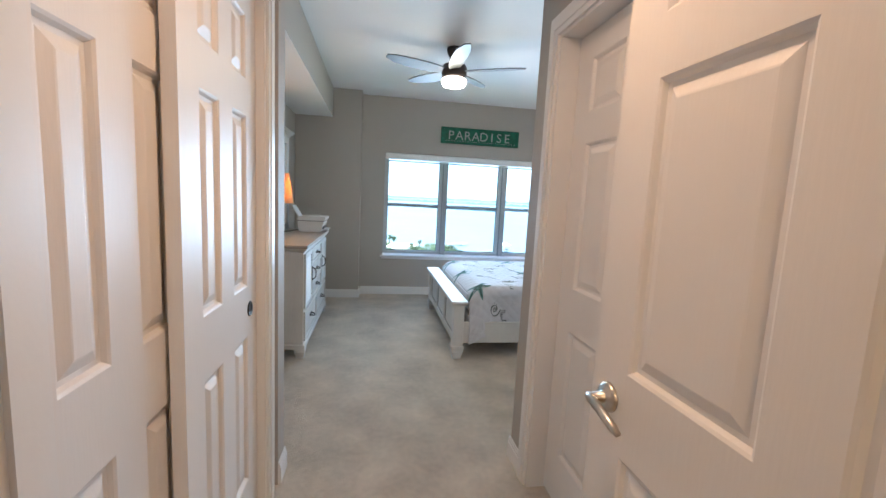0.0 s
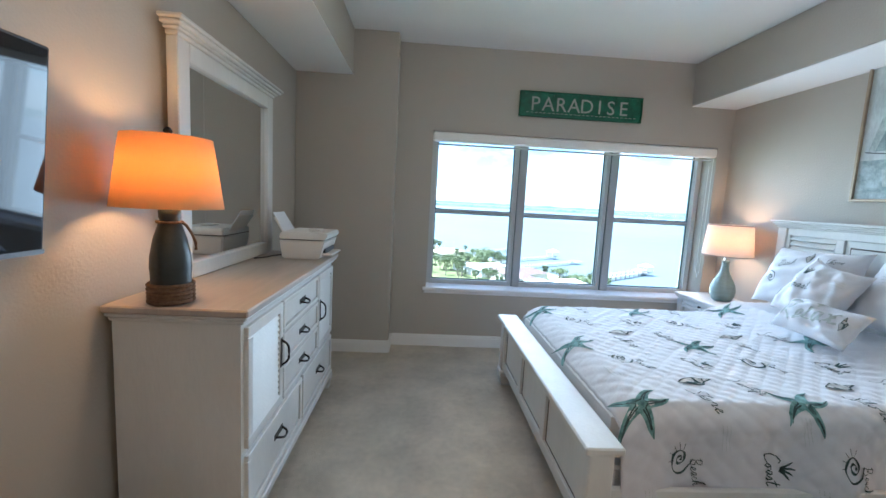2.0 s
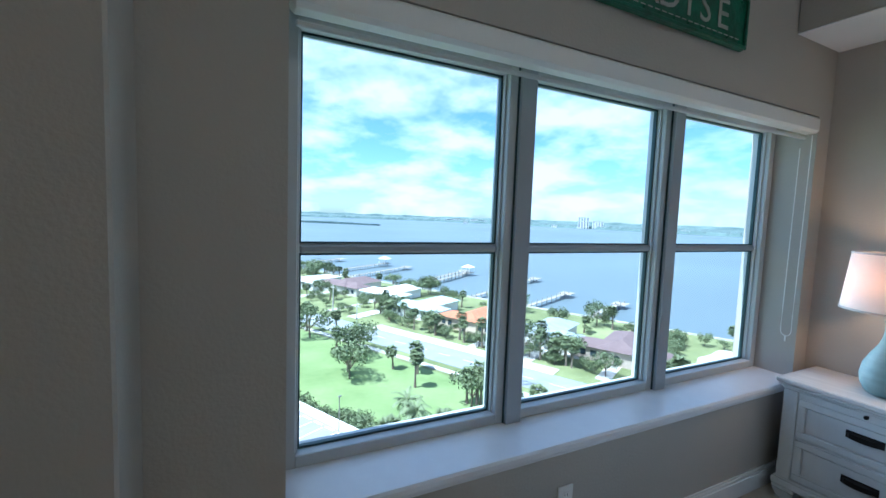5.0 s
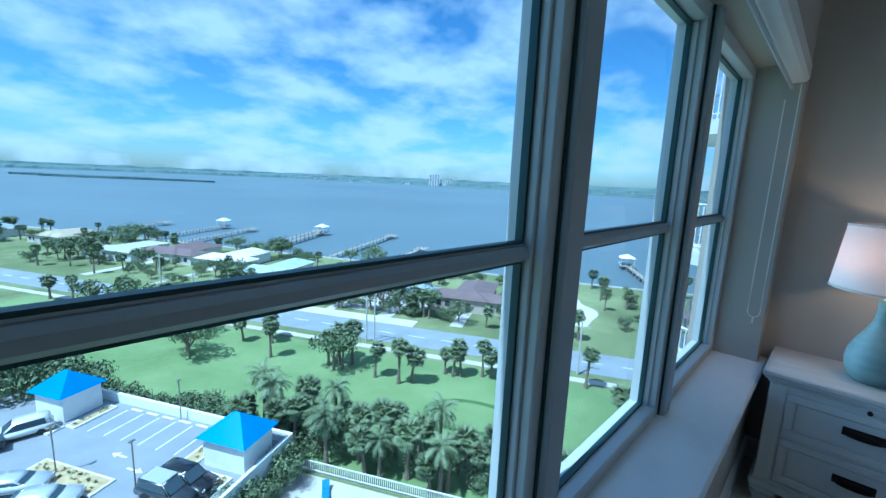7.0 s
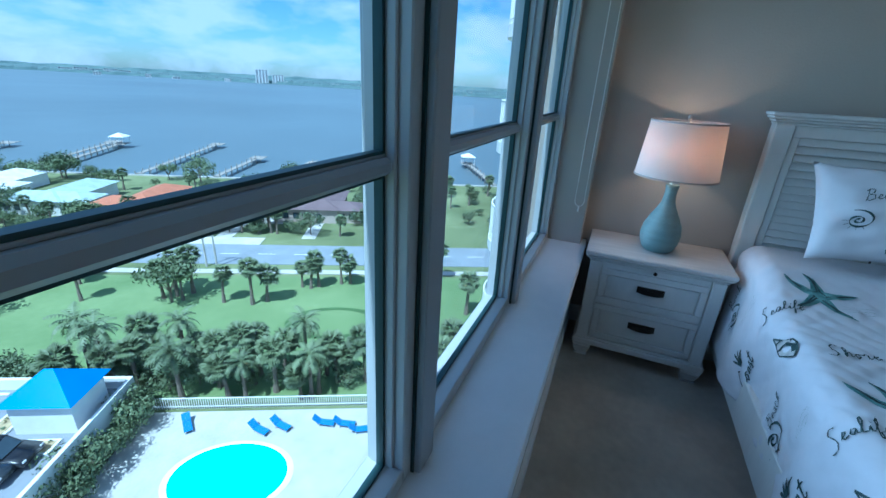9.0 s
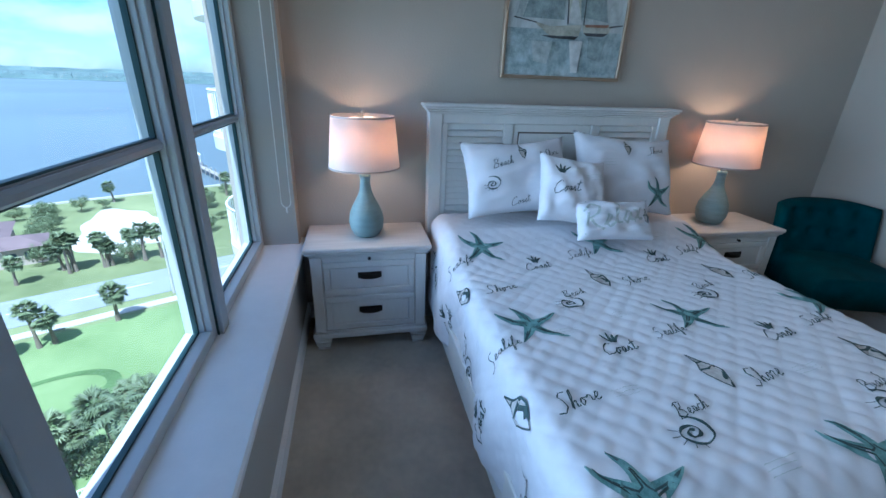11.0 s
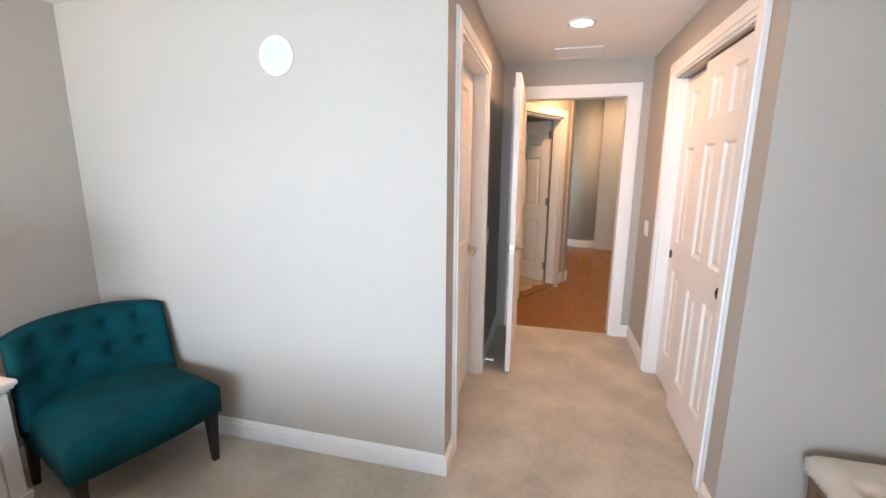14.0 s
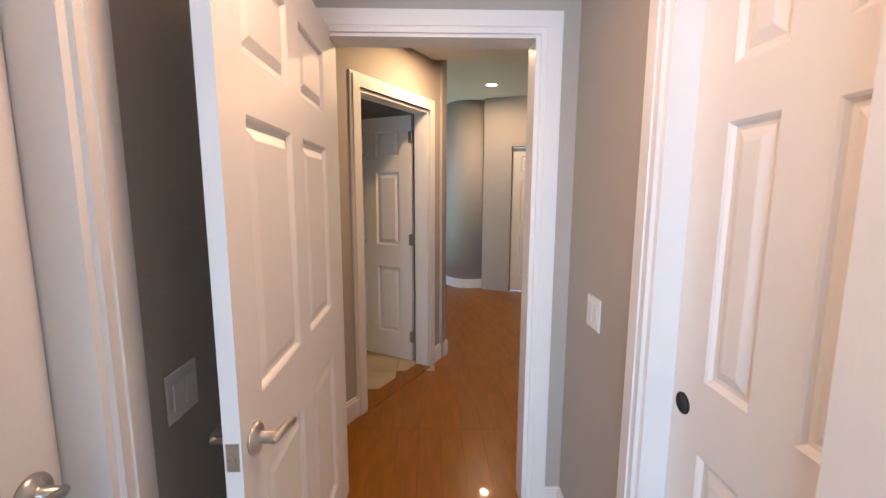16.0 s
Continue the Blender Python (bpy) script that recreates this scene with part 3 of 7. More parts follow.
def panel_front(name, parent, y0, y1, z0, z1, x, depth=0.018, margin=0.028, louvers=0):
    """A framed front that looks to +x: a raised border, a dark glazed groove and a field, or louvers."""
    bm = bmesh.new()
    m = margin
    for a, b, c, d in ((y0, y1, z0, z0 + m), (y0, y1, z1 - m, z1), (y0, y0 + m, z0 + m, z1 - m), (y1 - m, y1, z0 + m, z1 - m)):
        box(bm, x - depth, x, a, b, c, d, 0.003)
    if louvers:
        h = (z1 - z0 - 2 * m) / louvers
        for i in range(louvers):
            zz = z0 + m + i * h
            v = [bm.verts.new(p) for p in ((x - 0.002, y0 + m, zz + 0.002), (x - 0.002, y1 - m, zz + 0.002), (x - 0.015, y1 - m, zz + h), (x - 0.015, y0 + m, zz + h))]
            bm.faces.new(v)
            w = [bm.verts.new(p) for p in ((x - 0.015, y0 + m, zz), (x - 0.015, y1 - m, zz), (x - 0.002, y1 - m, zz + 0.002), (x - 0.002, y0 + m, zz + 0.002))]
            bm.faces.new(w)
    else:
        box(bm, x - depth, x - 0.008, y0 + m + 0.004, y1 - m - 0.004, z0 + m + 0.004, z1 - m - 0.004, 0.003)
    f = part(name, bm, PAINT, parent)
    bm = bmesh.new()
    box(bm, x - depth - 0.004, x - depth + 0.001, y0 - 0.004, y1 + 0.004, z0 - 0.004, z1 + 0.004)
    if not louvers:
        box(bm, x - depth, x - depth + 0.003, y0 + m - 0.002, y1 - m + 0.002, z0 + m - 0.002, z1 - m + 0.002)
    part("groove", bm, GLAZE, f, "dark glazed groove")
    return f


def bow_pull(parent, x, y, z, length, upright=False):
    bm = bmesh.new()
    box(bm, x, x + 0.003, *((y - 0.011, y + 0.011, z - length / 2, z + length / 2) if upright else (y - length / 2, y + length / 2, z - 0.014, z + 0.014)), 0.0012)
    pts = []
    for k in range(9):
        s = -1 + k / 4
        out = x + 0.003 + 0.03 * (1 - s ** 4)
        pts.append((out, y, z + s * length * 0.42) if upright else (out, y + s * length * 0.42, z - 0.012 * (1 - s * s)))
    tube(bm, pts, 0.0048, 6)
    part("handle", bm, BRONZE, parent, "dark bronze bow handle", smooth=False)


def foot_bm(cx, cy, h=0.09, s=0.042):
    bm = bmesh.new()
    for z0, z1, a, b in ((0, h * 0.12, 0.72, 0.78), (h * 0.12, h * 0.72, 0.62, 0.98), (h * 0.72, h * 0.80, 0.84, 0.84), (h * 0.80, h, 1.0, 1.0)):
        taper(bm, cx, cy, z0, z1, s * a, s * a, s * b, s * b)
    return bm


def dresser():
    x0, x1, y0, y1, zt = XW + 0.015, -0.085, 1.342, 2.808, 0.92
    d = thing("dresser", (0, 0, 0), "white-washed dresser with louvered doors and a weathered wood top", "dresser")
    bm = bmesh.new()
    box(bm, x0 + 0.012, x1 - 0.038, y0 + 0.035, y1 - 0.035, 0.085, zt - 0.045)
    body = part("body", bm, PAINT, d)
    bm = bmesh.new()
    box(bm, x0, x1, y0, y1, zt - 0.026, zt, 0.005)
    part("top", bm, WASHTOP, d, "weathered brown wood top")
    bm = bmesh.new()
    box(bm, x0 + 0.004, x1 - 0.008, y0 + 0.008, y1 - 0.008, zt - 0.040, zt - 0.0265, 0.005)
    box(bm, x0 + 0.008, x1 - 0.022, y0 + 0.020, y1 - 0.020, zt - 0.056, zt - 0.0405, 0.005)
    part("moulding", bm, PAINT, d)
    bm = bmesh.new()
    box(bm, x0 + 0.008, x1 - 0.020, y0 + 0.018, y1 - 0.018, 0.075, 0.115, 0.006)
    part("base_rail", bm, PAINT, d)
    for fx in (x0 + 0.06, x1 - 0.06):
        for fy in (y0 + 0.06, y1 - 0.06):
            part("foot", foot_bm(fx, fy, 0.078), PAINT, d)
    xf = x1 - 0.022
    ya, yb, yc, yd = y0 + 0.06, y0 + 0.43, y1 - 0.43, y1 - 0.06
    ym = (y0 + y1) / 2
    left = panel_front("door", d, ya, yb - 0.01, 0.40, zt - 0.075, xf, margin=0.04, louvers=15)
    right = panel_front("door", d, yc + 0.01, yd, 0.40, zt - 0.075, xf, margin=0.04, louvers=15)
    bow_pull(left, xf, yb - 0.035, 0.63, 0.13, True)
    bow_pull(right, xf, yc + 0.035, 0.63, 0.13, True)
    for i in range(3):
        z0 = 0.40 + i * 0.1515
        w = panel_front("drawer", d, yb + 0.005, yc - 0.005, z0, z0 + 0.142, xf, margin=0.02)
        bow_pull(w, xf - 0.008, (yb + yc) / 2, z0 + 0.074, 0.10)
    for a, b in ((ya, ym - 0.012), (ym + 0.012, yd)):
        w = panel_front("drawer", d, a, b, 0.135, 0.375, xf, margin=0.026)
        bow_pull(w, xf - 0.008, (a + b) / 2, 0.27, 0.10)


dresser()


def dresser_mirror():
    x0, z0 = XW + 0.02, 0.92
    t = thing("dresser_mirror", (0, 0, 0), "tall mirror in a white-washed moulded frame on the dresser", "mirror")
    bm = bmesh.new()
    a, b, c, e = 1.715, 2.74, z0 + 0.002, 1.886
    w = 0.085
    for y0, y1, zz0, zz1 in ((a, a + w, c, e), (b - w, b, c, e), (a + w, b - w, c, c + 0.07), (a + w, b - w, e - 0.075, e)):
        box(bm, x0, x0 + 0.045, y0, y1, zz0, zz1, 0.004)
    for y0, y1, zz0, zz1 in ((a + w - 0.012, a + w + 0.004, c + 0.07, e - 0.075), (b - w - 0.004, b - w + 0.012, c + 0.07, e - 0.075)):
        box(bm, x0 + 0.005, x0 + 0.036, y0, y1, zz0, zz1, 0.003)
    part("frame", bm, PAINT, t)
    bm = bmesh.new()
    for k, (o, zz0, zz1) in enumerate(((0.006, e, e + 0.018), (0.022, e + 0.018, e + 0.03), (0.042, e + 0.03, e + 0.046), (0.056, e + 0.046, e + 0.062))):
        box(bm, x0, x0 + 0.047 + o * 0.8, a - o, b + o, zz0 + 0.0005, zz1, 0.004)
    part("cornice", bm, PAINT, t)
    bm = bmesh.new()
    box(bm, x0 + 0.018, x0 + 0.022, a + w - 0.006, b - w + 0.006, c + 0.064, e - 0.069)
    part("glass", bm, MIRROR, t, "clear mirror glass")


dresser_mirror()

LEATHER = mat("beige_tufted_linen", (0.62, 0.53, 0.43), 0.8, var=0.06, scale=8, bump=0.2, bscale=500, sheen=0.3)
OAK = mat("brown_stained_wood", (0.15, 0.075, 0.035), 0.45, var=0.3, scale=5, bump=0.05, stretch=(5, 5, 0.6))


def bench():
    x0, x1, y0, y1, zt = -0.535, -0.225, 0.06, 1.085, 0.45
    t = thing("bench", (0, 0, 0), "tufted beige bench with nailhead trim and brown wooden legs", "bench")
    bm = bmesh.new()
    nx, ny = 24, 70
    grid = []
    buttons = [(x0 + (x1 - x0) * fx, y0 + 0.12 + k * 0.165 + sh) for fx, sh in ((0.27, 0.0), (0.73, 0.0825)) for k in range(6)]
    for i in range(nx + 1):
        row = []
        for j in range(ny + 1):
            x, y = x0 + (x1 - x0) * i / nx, y0 + (y1 - y0) * j / ny
            ex, ey = min(i, nx - i) / nx * (x1 - x0), min(j, ny - j) / ny * (y1 - y0)
            z = zt - 0.035 * math.exp(-(min(ex, ey) / 0.018))
            for bx, by in buttons:
                r2 = (x - bx) ** 2 + (y - by) ** 2
                z -= 0.026 * math.exp(-r2 / 0.0011) + 0.010 * math.exp(-abs(abs(x - bx) - abs(y - by) * 0.9) / 0.008) * math.exp(-r2 / 0.008)
            row.append(bm.verts.new((x, y, z)))
        grid.append(row)
    for i in range(nx):
        for j in range(ny):
            bm.faces.new([grid[i][j], grid[i + 1][j], grid[i + 1][j + 1], grid[i][j + 1]])
    edge = [grid[i][0] for i in range(nx + 1)] + [grid[nx][j] for j in range(1, ny + 1)] + [grid[i][ny] for i in range(nx - 1, -1, -1)] + [grid[0][j] for j in range(ny - 1, 0, -1)]
    low = [bm.verts.new((v.co.x, v.co.y, zt - 0.085)) for v in edge]
    for i in range(len(edge)):
        j = (i + 1) % len(edge)
        bm.faces.new([edge[i], low[i], low[j], edge[j]])
    bm.faces.new(low)
    part("cushion", bm, LEATHER, t, smooth=True)
    for bx, by in buttons:
        bm = bmesh.new()
        lathe(bm, [(0.0, zt - 0.028), (0.009, zt - 0.024), (0.006, zt - 0.019), (0.0, zt - 0.017)], 8, bx, by, cap=False)
        part("button", bm, LEATHER, t)
    bm = bmesh.new()
    n = 48
    for k in range(n):
        y = y0 + 0.008 + (y1 - y0 - 0.016) * k / (n - 1)
        m = Matrix.Translation((x1, y, zt - 0.078)) @ Matrix.Rotation(math.pi / 2, 4, "Y")
        lathe(bm, [(0.0055, 0), (0.004, 0.0025), (0.0, 0.0035)], 6, m=m)
    for k in range(14):
        m = Matrix.Translation((x0 + 0.01 + (x1 - x0 - 0.02) * k / 13, y1, zt - 0.078)) @ Matrix.Rotation(-math.pi / 2, 4, "X")
        lathe(bm, [(0.0055, 0), (0.004, 0.0025), (0.0, 0.0035)], 6, m=m)
    part("nailheads", bm, NICKEL, t, "row of pewter nailheads")
    bm = bmesh.new()
    box(bm, x0 + 0.015, x1 - 0.012, y0 + 0.015, y1 - 0.015, zt - 0.125, zt - 0.086, 0.004)
    part("apron", bm, OAK, t, "brown wooden apron")
    for sx in (x0 + 0.035, x1 - 0.035):
        for sy, dy in ((y0 + 0.04, -0.02), (y1 - 0.04, 0.02)):
            bm = bmesh.new()
            taper(bm, sx, sy, 0.16, zt - 0.09, 0.015, 0.017, 0.021, 0.024)
            taper(bm, sx, sy + dy, 0, 0.16, 0.014, 0.014, 0.015, 0.017, 0, -dy)
            part("leg", bm, OAK, t, "brown wooden leg")
    for y in (0.42, 0.86):
        bm = bmesh.new()
        box(bm, x0 - 0.012, x0 - 0.0005, y - 0.05, y + 0.05, zt - 0.03, zt - 0.012, 0.003)
        part("bracket", bm, NICKEL, t, "pale metal bracket at the back")


bench()

TVBLACK = mat("black_tv_bezel", (0.012, 0.012, 0.014), 0.35, var=0.1)
SCREEN = mat("glossy_black_screen", (0.006, 0.008, 0.012), 0.04, var=0.05, spec=0.9)


def television():
    t = thing("television", (-0.475, 0.615, 1.375), "black flat-screen television, off, tilted on a wall bracket", "television")
    m = Matrix.Rotation(radians(5), 4, "Y") @ Matrix.Rotation(radians(0), 4, "Z")
    bm = bmesh.new()
    box(bm, -0.022, 0.008, -0.475, 0.475, -0.252, 0.252, 0.004)
    box(bm, -0.05, -0.022, -0.33, 0.33, -0.2, 0.1, 0.01)
    box(bm, -0.01, 0.011, 0.30, 0.34, -0.259, -0.252)
    move(bm, m)
    part("casing", bm, TVBLACK, t)
    bm = bmesh.new()
    box(bm, 0.008, 0.0095, -0.467, 0.467, -0.238, 0.245)
    move(bm, m)
    part("screen", bm, SCREEN, t, "dark glossy screen")
    bm = bmesh.new()
    box(bm, 0.0085, 0.0105, -0.474, 0.474, -0.251, -0.240)
    move(bm, m)
    part("lower_bezel", bm, mat("silver_bezel_strip", (0.22, 0.22, 0.23), 0.3, 0.8), t, "dark silver strip under the screen")
    bm = bmesh.new()
    box(bm, XW + 0.475 + 0.001, XW + 0.475 + 0.02, -0.12, 0.12, -0.12, 0.12)
    box(bm, XW + 0.475 + 0.02, -0.04, -0.03, 0.03, -0.1, 0.06, 0.004)
    part("wall_bracket", bm, TVBLACK, t, "black wall bracket")
    bm = bmesh.new()
    tube(bm, [(-0.04, 0.44, -0.02), (-0.07, 0.47, -0.01), (-0.075, 0.478, -0.08), (-0.07, 0.47, -0.14)], 0.012, 6)
    part("cable_loop", bm, TVBLACK, t, "black cable behind the screen")


television()

SHADE_O = shade_cloth("amber_linen_shade", (0.72, 0.55, 0.32), (0.85, 0.52, 0.20))
SHADE_W = shade_cloth("white_linen_shade", (0.82, 0.80, 0.77), (0.90, 0.72, 0.60))
BOTTLE = mat("dark_green_bottle_wood", (0.028, 0.036, 0.036), 0.4, var=0.3, scale=12, bump=0.05)
ROPE = mat("brown_jute_rope", (0.16, 0.09, 0.05), 0.9, var=0.35, scale=60, bump=0.6, bscale=300)
CERAMIC = mat("grey_green_glazed_ceramic", (0.20, 0.28, 0.28), 0.5, var=0.16, scale=9, bump=0.35, bscale=160, stretch=(1, 1, 4))
TRIMBAND = mat("taupe_shade_band", (0.35, 0.30, 0.27), 0.8, var=0.1)


def shade_bm(r0, r1, z0, z1, t=0.003, n=44):
    bm = bmesh.new()
    lathe(bm, [(r0, z0), (r1, z1), (r1 - t, z1), (r0 - t, z0), (r0, z0)], n, cap=False)
    return bm


def bottle_lamp():
    t = thing("table_lamp", (-0.37, 1.42, 0.92), "lit lamp with a dark bottle-shaped base, rope and amber shade", "lamp")
    bm = bmesh.new()
    lathe(bm, [(0.058, 0), (0.060, 0.008), (0.060, 0.10), (0.062, 0.12), (0.060, 0.16), (0.050, 0.215), (0.036, 0.26), (0.030, 0.28), (0.033, 0.288), (0.033, 0.31), (0.024, 0.318), (0.012, 0.322), (0.012, 0.345)], 28)
    part("base", bm, BOTTLE, t, smooth=True)
    bm = bmesh.new()
    for k in range(5):
        zc = 0.010 + 0.0135 * k
        tube(bm, [(0.0655 * math.cos(a), 0.0655 * math.sin(a), zc) for a in [2 * math.pi * i / 24 for i in range(25)]], 0.007, 6)
    part("rope_coil", bm, ROPE, t, "brown rope wound round the foot", smooth=True)
    bm = bmesh.new()
    tube(bm, [(0.036, 0.0, 0.275), (0.045, 0.015, 0.262), (0.058, 0.022, 0.235), (0.068, 0.028, 0.205), (0.066, 0.032, 0.178)], 0.005, 6)
    tube(bm, [(0.037 * math.cos(a), 0.037 * math.sin(a), 0.272) for a in [2 * math.pi * i / 16 for i in range(17)]], 0.005, 6)
    part("rope_loop", bm, ROPE, t, "rope tied round the neck", smooth=True)
    part("shade", shade_bm(0.162, 0.129, 0.320, 0.548), SHADE_O, t, "glowing amber drum shade", smooth=True)
    bm = bmesh.new()
    tube(bm, [(0, 0, 0.34), (0, 0, 0.565)], 0.003, 6)
    lathe(bm, [(0.0, 0.555), (0.012, 0.559), (0.014, 0.570), (0.006, 0.580), (0.0, 0.581)], 12, cap=False)
    for a in (0, 2.09, 4.19):
        tube(bm, [(0, 0, 0.535), (0.127 * math.cos(a), 0.127 * math.sin(a), 0.540)], 0.0015, 4)
    part("finial", bm, BRONZE, t, "dark finial and shade holder")
    bm = bmesh.new()
    lathe(bm, [(0.0, 0.41), (0.02, 0.42), (0.027, 0.45), (0.018, 0.485), (0.0, 0.50)], 12, cap=False)
    o = part("bulb", bm, glow("warm_bulb", (1.0, 0.55, 0.2), 2.0), t, smooth=True)
    o.visible_shadow = False


bottle_lamp()


def bedside_lamp(at):
    t = thing("table_lamp", at, "lit lamp with a grey-green ceramic gourd base and white drum shade", "lamp", "bedside lamps")
    bm = bmesh.new()
    lathe(bm, [(0.060, 0), (0.072, 0.010), (0.088, 0.045), (0.093, 0.085), (0.086, 0.130), (0.066, 0.175), (0.044, 0.215), (0.031, 0.250), (0.026, 0.285), (0.027, 0.315), (0.031, 0.328), (0.024, 0.334), (0.0, 0.336)], 36)
    part("base", bm, CERAMIC, t, smooth=True)
    bm = bmesh.new()
    lathe(bm, [(0.016, 0.336), (0.016, 0.36), (0.010, 0.362), (0.010, 0.40)], 14)
    tube(bm, [(0, 0, 0.40), (0, 0, 0.635)], 0.003, 6)
    lathe(bm, [(0.0, 0.632), (0.007, 0.633), (0.011, 0.642), (0.006, 0.652), (0.0, 0.654)], 12, cap=False)
    for a in (0.3, 2.39, 4.49):
        tube(bm, [(0, 0, 0.622), (0.15 * math.cos(a), 0.15 * math.sin(a), 0.622)], 0.0015, 4)
    part("stem", bm, NICKEL, t, "brushed nickel stem and finial")
    part("shade", shade_bm(0.182, 0.158, 0.372, 0.628), SHADE_W, t, "glowing white drum shade", smooth=True)
    for r, z in ((0.1825, 0.376), (0.1585, 0.624)):
        bm = bmesh.new()
        lathe(bm, [(r, z - 0.004), (r + 0.0012, z - 0.004), (r + 0.0012, z + 0.004), (r, z + 0.004)], 44, cap=False)
        part("shade_band", bm, TRIMBAND, t, "thin taupe band round the shade's rim")
    bm = bmesh.new()
    lathe(bm, [(0.0, 0.43), (0.02, 0.44), (0.028, 0.475), (0.018, 0.51), (0.0, 0.53)], 12, cap=False)
    o = part("bulb", bm, glow("soft_white_bulb", (1.0, 0.6, 0.35), 2.0), t, smooth=True)
    o.visible_shadow = False
    return t


bl = bedside_lamp((2.985, 3.255, 0.612))
copy_thing(bl, pose(2.985, 1.04, 0.612))


def nightstand():
    w, dp, h = 0.655, 0.40, 0.61
    t = thing("nightstand", (2.785, 2.925, 0), "white-washed nightstand with two drawers and dark cup pulls", "nightstand", "nightstands")
    # local: x to the back, y across
    bm = bmesh.new()
    box(bm, 0.035, dp - 0.01, 0.035, w - 0.035, 0.075, h - 0.045)
    part("body", bm, PAINT, t)
    bm = bmesh.new()
    box(bm, 0, dp - 0.008, 0, w, h - 0.024, h, 0.005)
    part("top", bm, NSTOP, t, "pale washed wood top")
    bm = bmesh.new()
    box(bm, 0.008, dp - 0.01, 0.008, w - 0.008, h - 0.038, h - 0.0245, 0.005)
    box(bm, 0.02, dp - 0.012, 0.02, w - 0.02, h - 0.052, h - 0.0385, 0.005)
    part("moulding", bm, PAINT, t)
    bm = bmesh.new()
    box(bm, 0.028, 0.034, 0.095, w - 0.095, h - 0.076, h - 0.054)
    part("pull_out_tray", bm, PAINT, t)
    bm = bmesh.new()
    m = Matrix.Translation((0.028, w / 2, h - 0.065)) @ Matrix.Rotation(-math.pi / 2, 4, "Y")
    lathe(bm, [(0.006, 0), (0.005, 0.008), (0.009, 0.013), (0.007, 0.02), (0.0, 0.021)], 12, m=m)
    part("knob", bm, BRONZE, t, "small dark knob")
    for y0, y1 in ((0.028, 0.085), (w - 0.085, w - 0.028)):
        bm = bmesh.new()
        box(bm, 0.022, 0.04, y0, y1, 0.115, h - 0.054, 0.004)
        part("stile", bm, PAINT, t)
    bm = bmesh.new()
    box(bm, 0.012, dp - 0.01, 0.012, w - 0.012, 0.074, 0.108, 0.006)
    box(bm, 0.020, dp - 0.014, 0.020, w - 0.020, 0.108, 0.120, 0.005)
    part("base_rail", bm, PAINT, t)
    for fx in (0.06, dp - 0.06):
        for fy in (0.065, w - 0.065):
            part("foot", foot_bm(fx, fy, 0.074, 0.045), PAINT, t)
    for z0, z1 in ((0.128, 0.325), (0.340, 0.525)):
        f = panel_front("drawer", t, 0.09, w - 0.09, z0, z1, 0.0, margin=0.03)
        for o in (f, *f.children):
            o.data.transform(Matrix.Translation((0.022, w, 0)) @ Matrix.Rotation(math.pi, 4, "Z"))
        bm = bmesh.new()
        zc = (z0 + z1) / 2 + 0.012
        xf = 0.029
        box(bm, xf - 0.003, xf + 0.002, w / 2 - 0.062, w / 2 + 0.062, zc - 0.016, zc + 0.018, 0.001)
        n = 10
        up = [bm.verts.new((xf - 0.004, w / 2 - 0.058 + 0.116 * k / n, zc + 0.014)) for k in range(n + 1)]
        mid = [bm.verts.new((xf - 0.004 - 0.022 * math.sin(math.pi * k / n) ** 0.5, w / 2 - 0.058 + 0.116 * k / n, zc + 0.010)) for k in range(n + 1)]
        low = [bm.verts.new((xf - 0.004 - 0.024 * math.sin(math.pi * k / n) ** 0.5, w / 2 - 0.058 + 0.116 * k / n, zc - 0.012)) for k in range(n + 1)]
        for k in range(n):
            bm.faces.new([up[k], up[k + 1], mid[k + 1], mid[k]])
            bm.faces.new([mid[k], mid[k + 1], low[k + 1], low[k]])
        part("cup_pull", bm, BRONZE, f, "dark bronze cup pull")
    return t


ns = nightstand()
copy_thing(ns, pose(2.785, 0.632, 0))

TEAL = mat("deep_teal_upholstery", (0.001, 0.042, 0.052), 0.85, spec=0.15, var=0.3, scale=10, bump=0.2, bscale=500, sheen=0.0)
ESPRESSO = mat("espresso_wood", (0.014, 0.010, 0.009), 0.4, var=0.2)


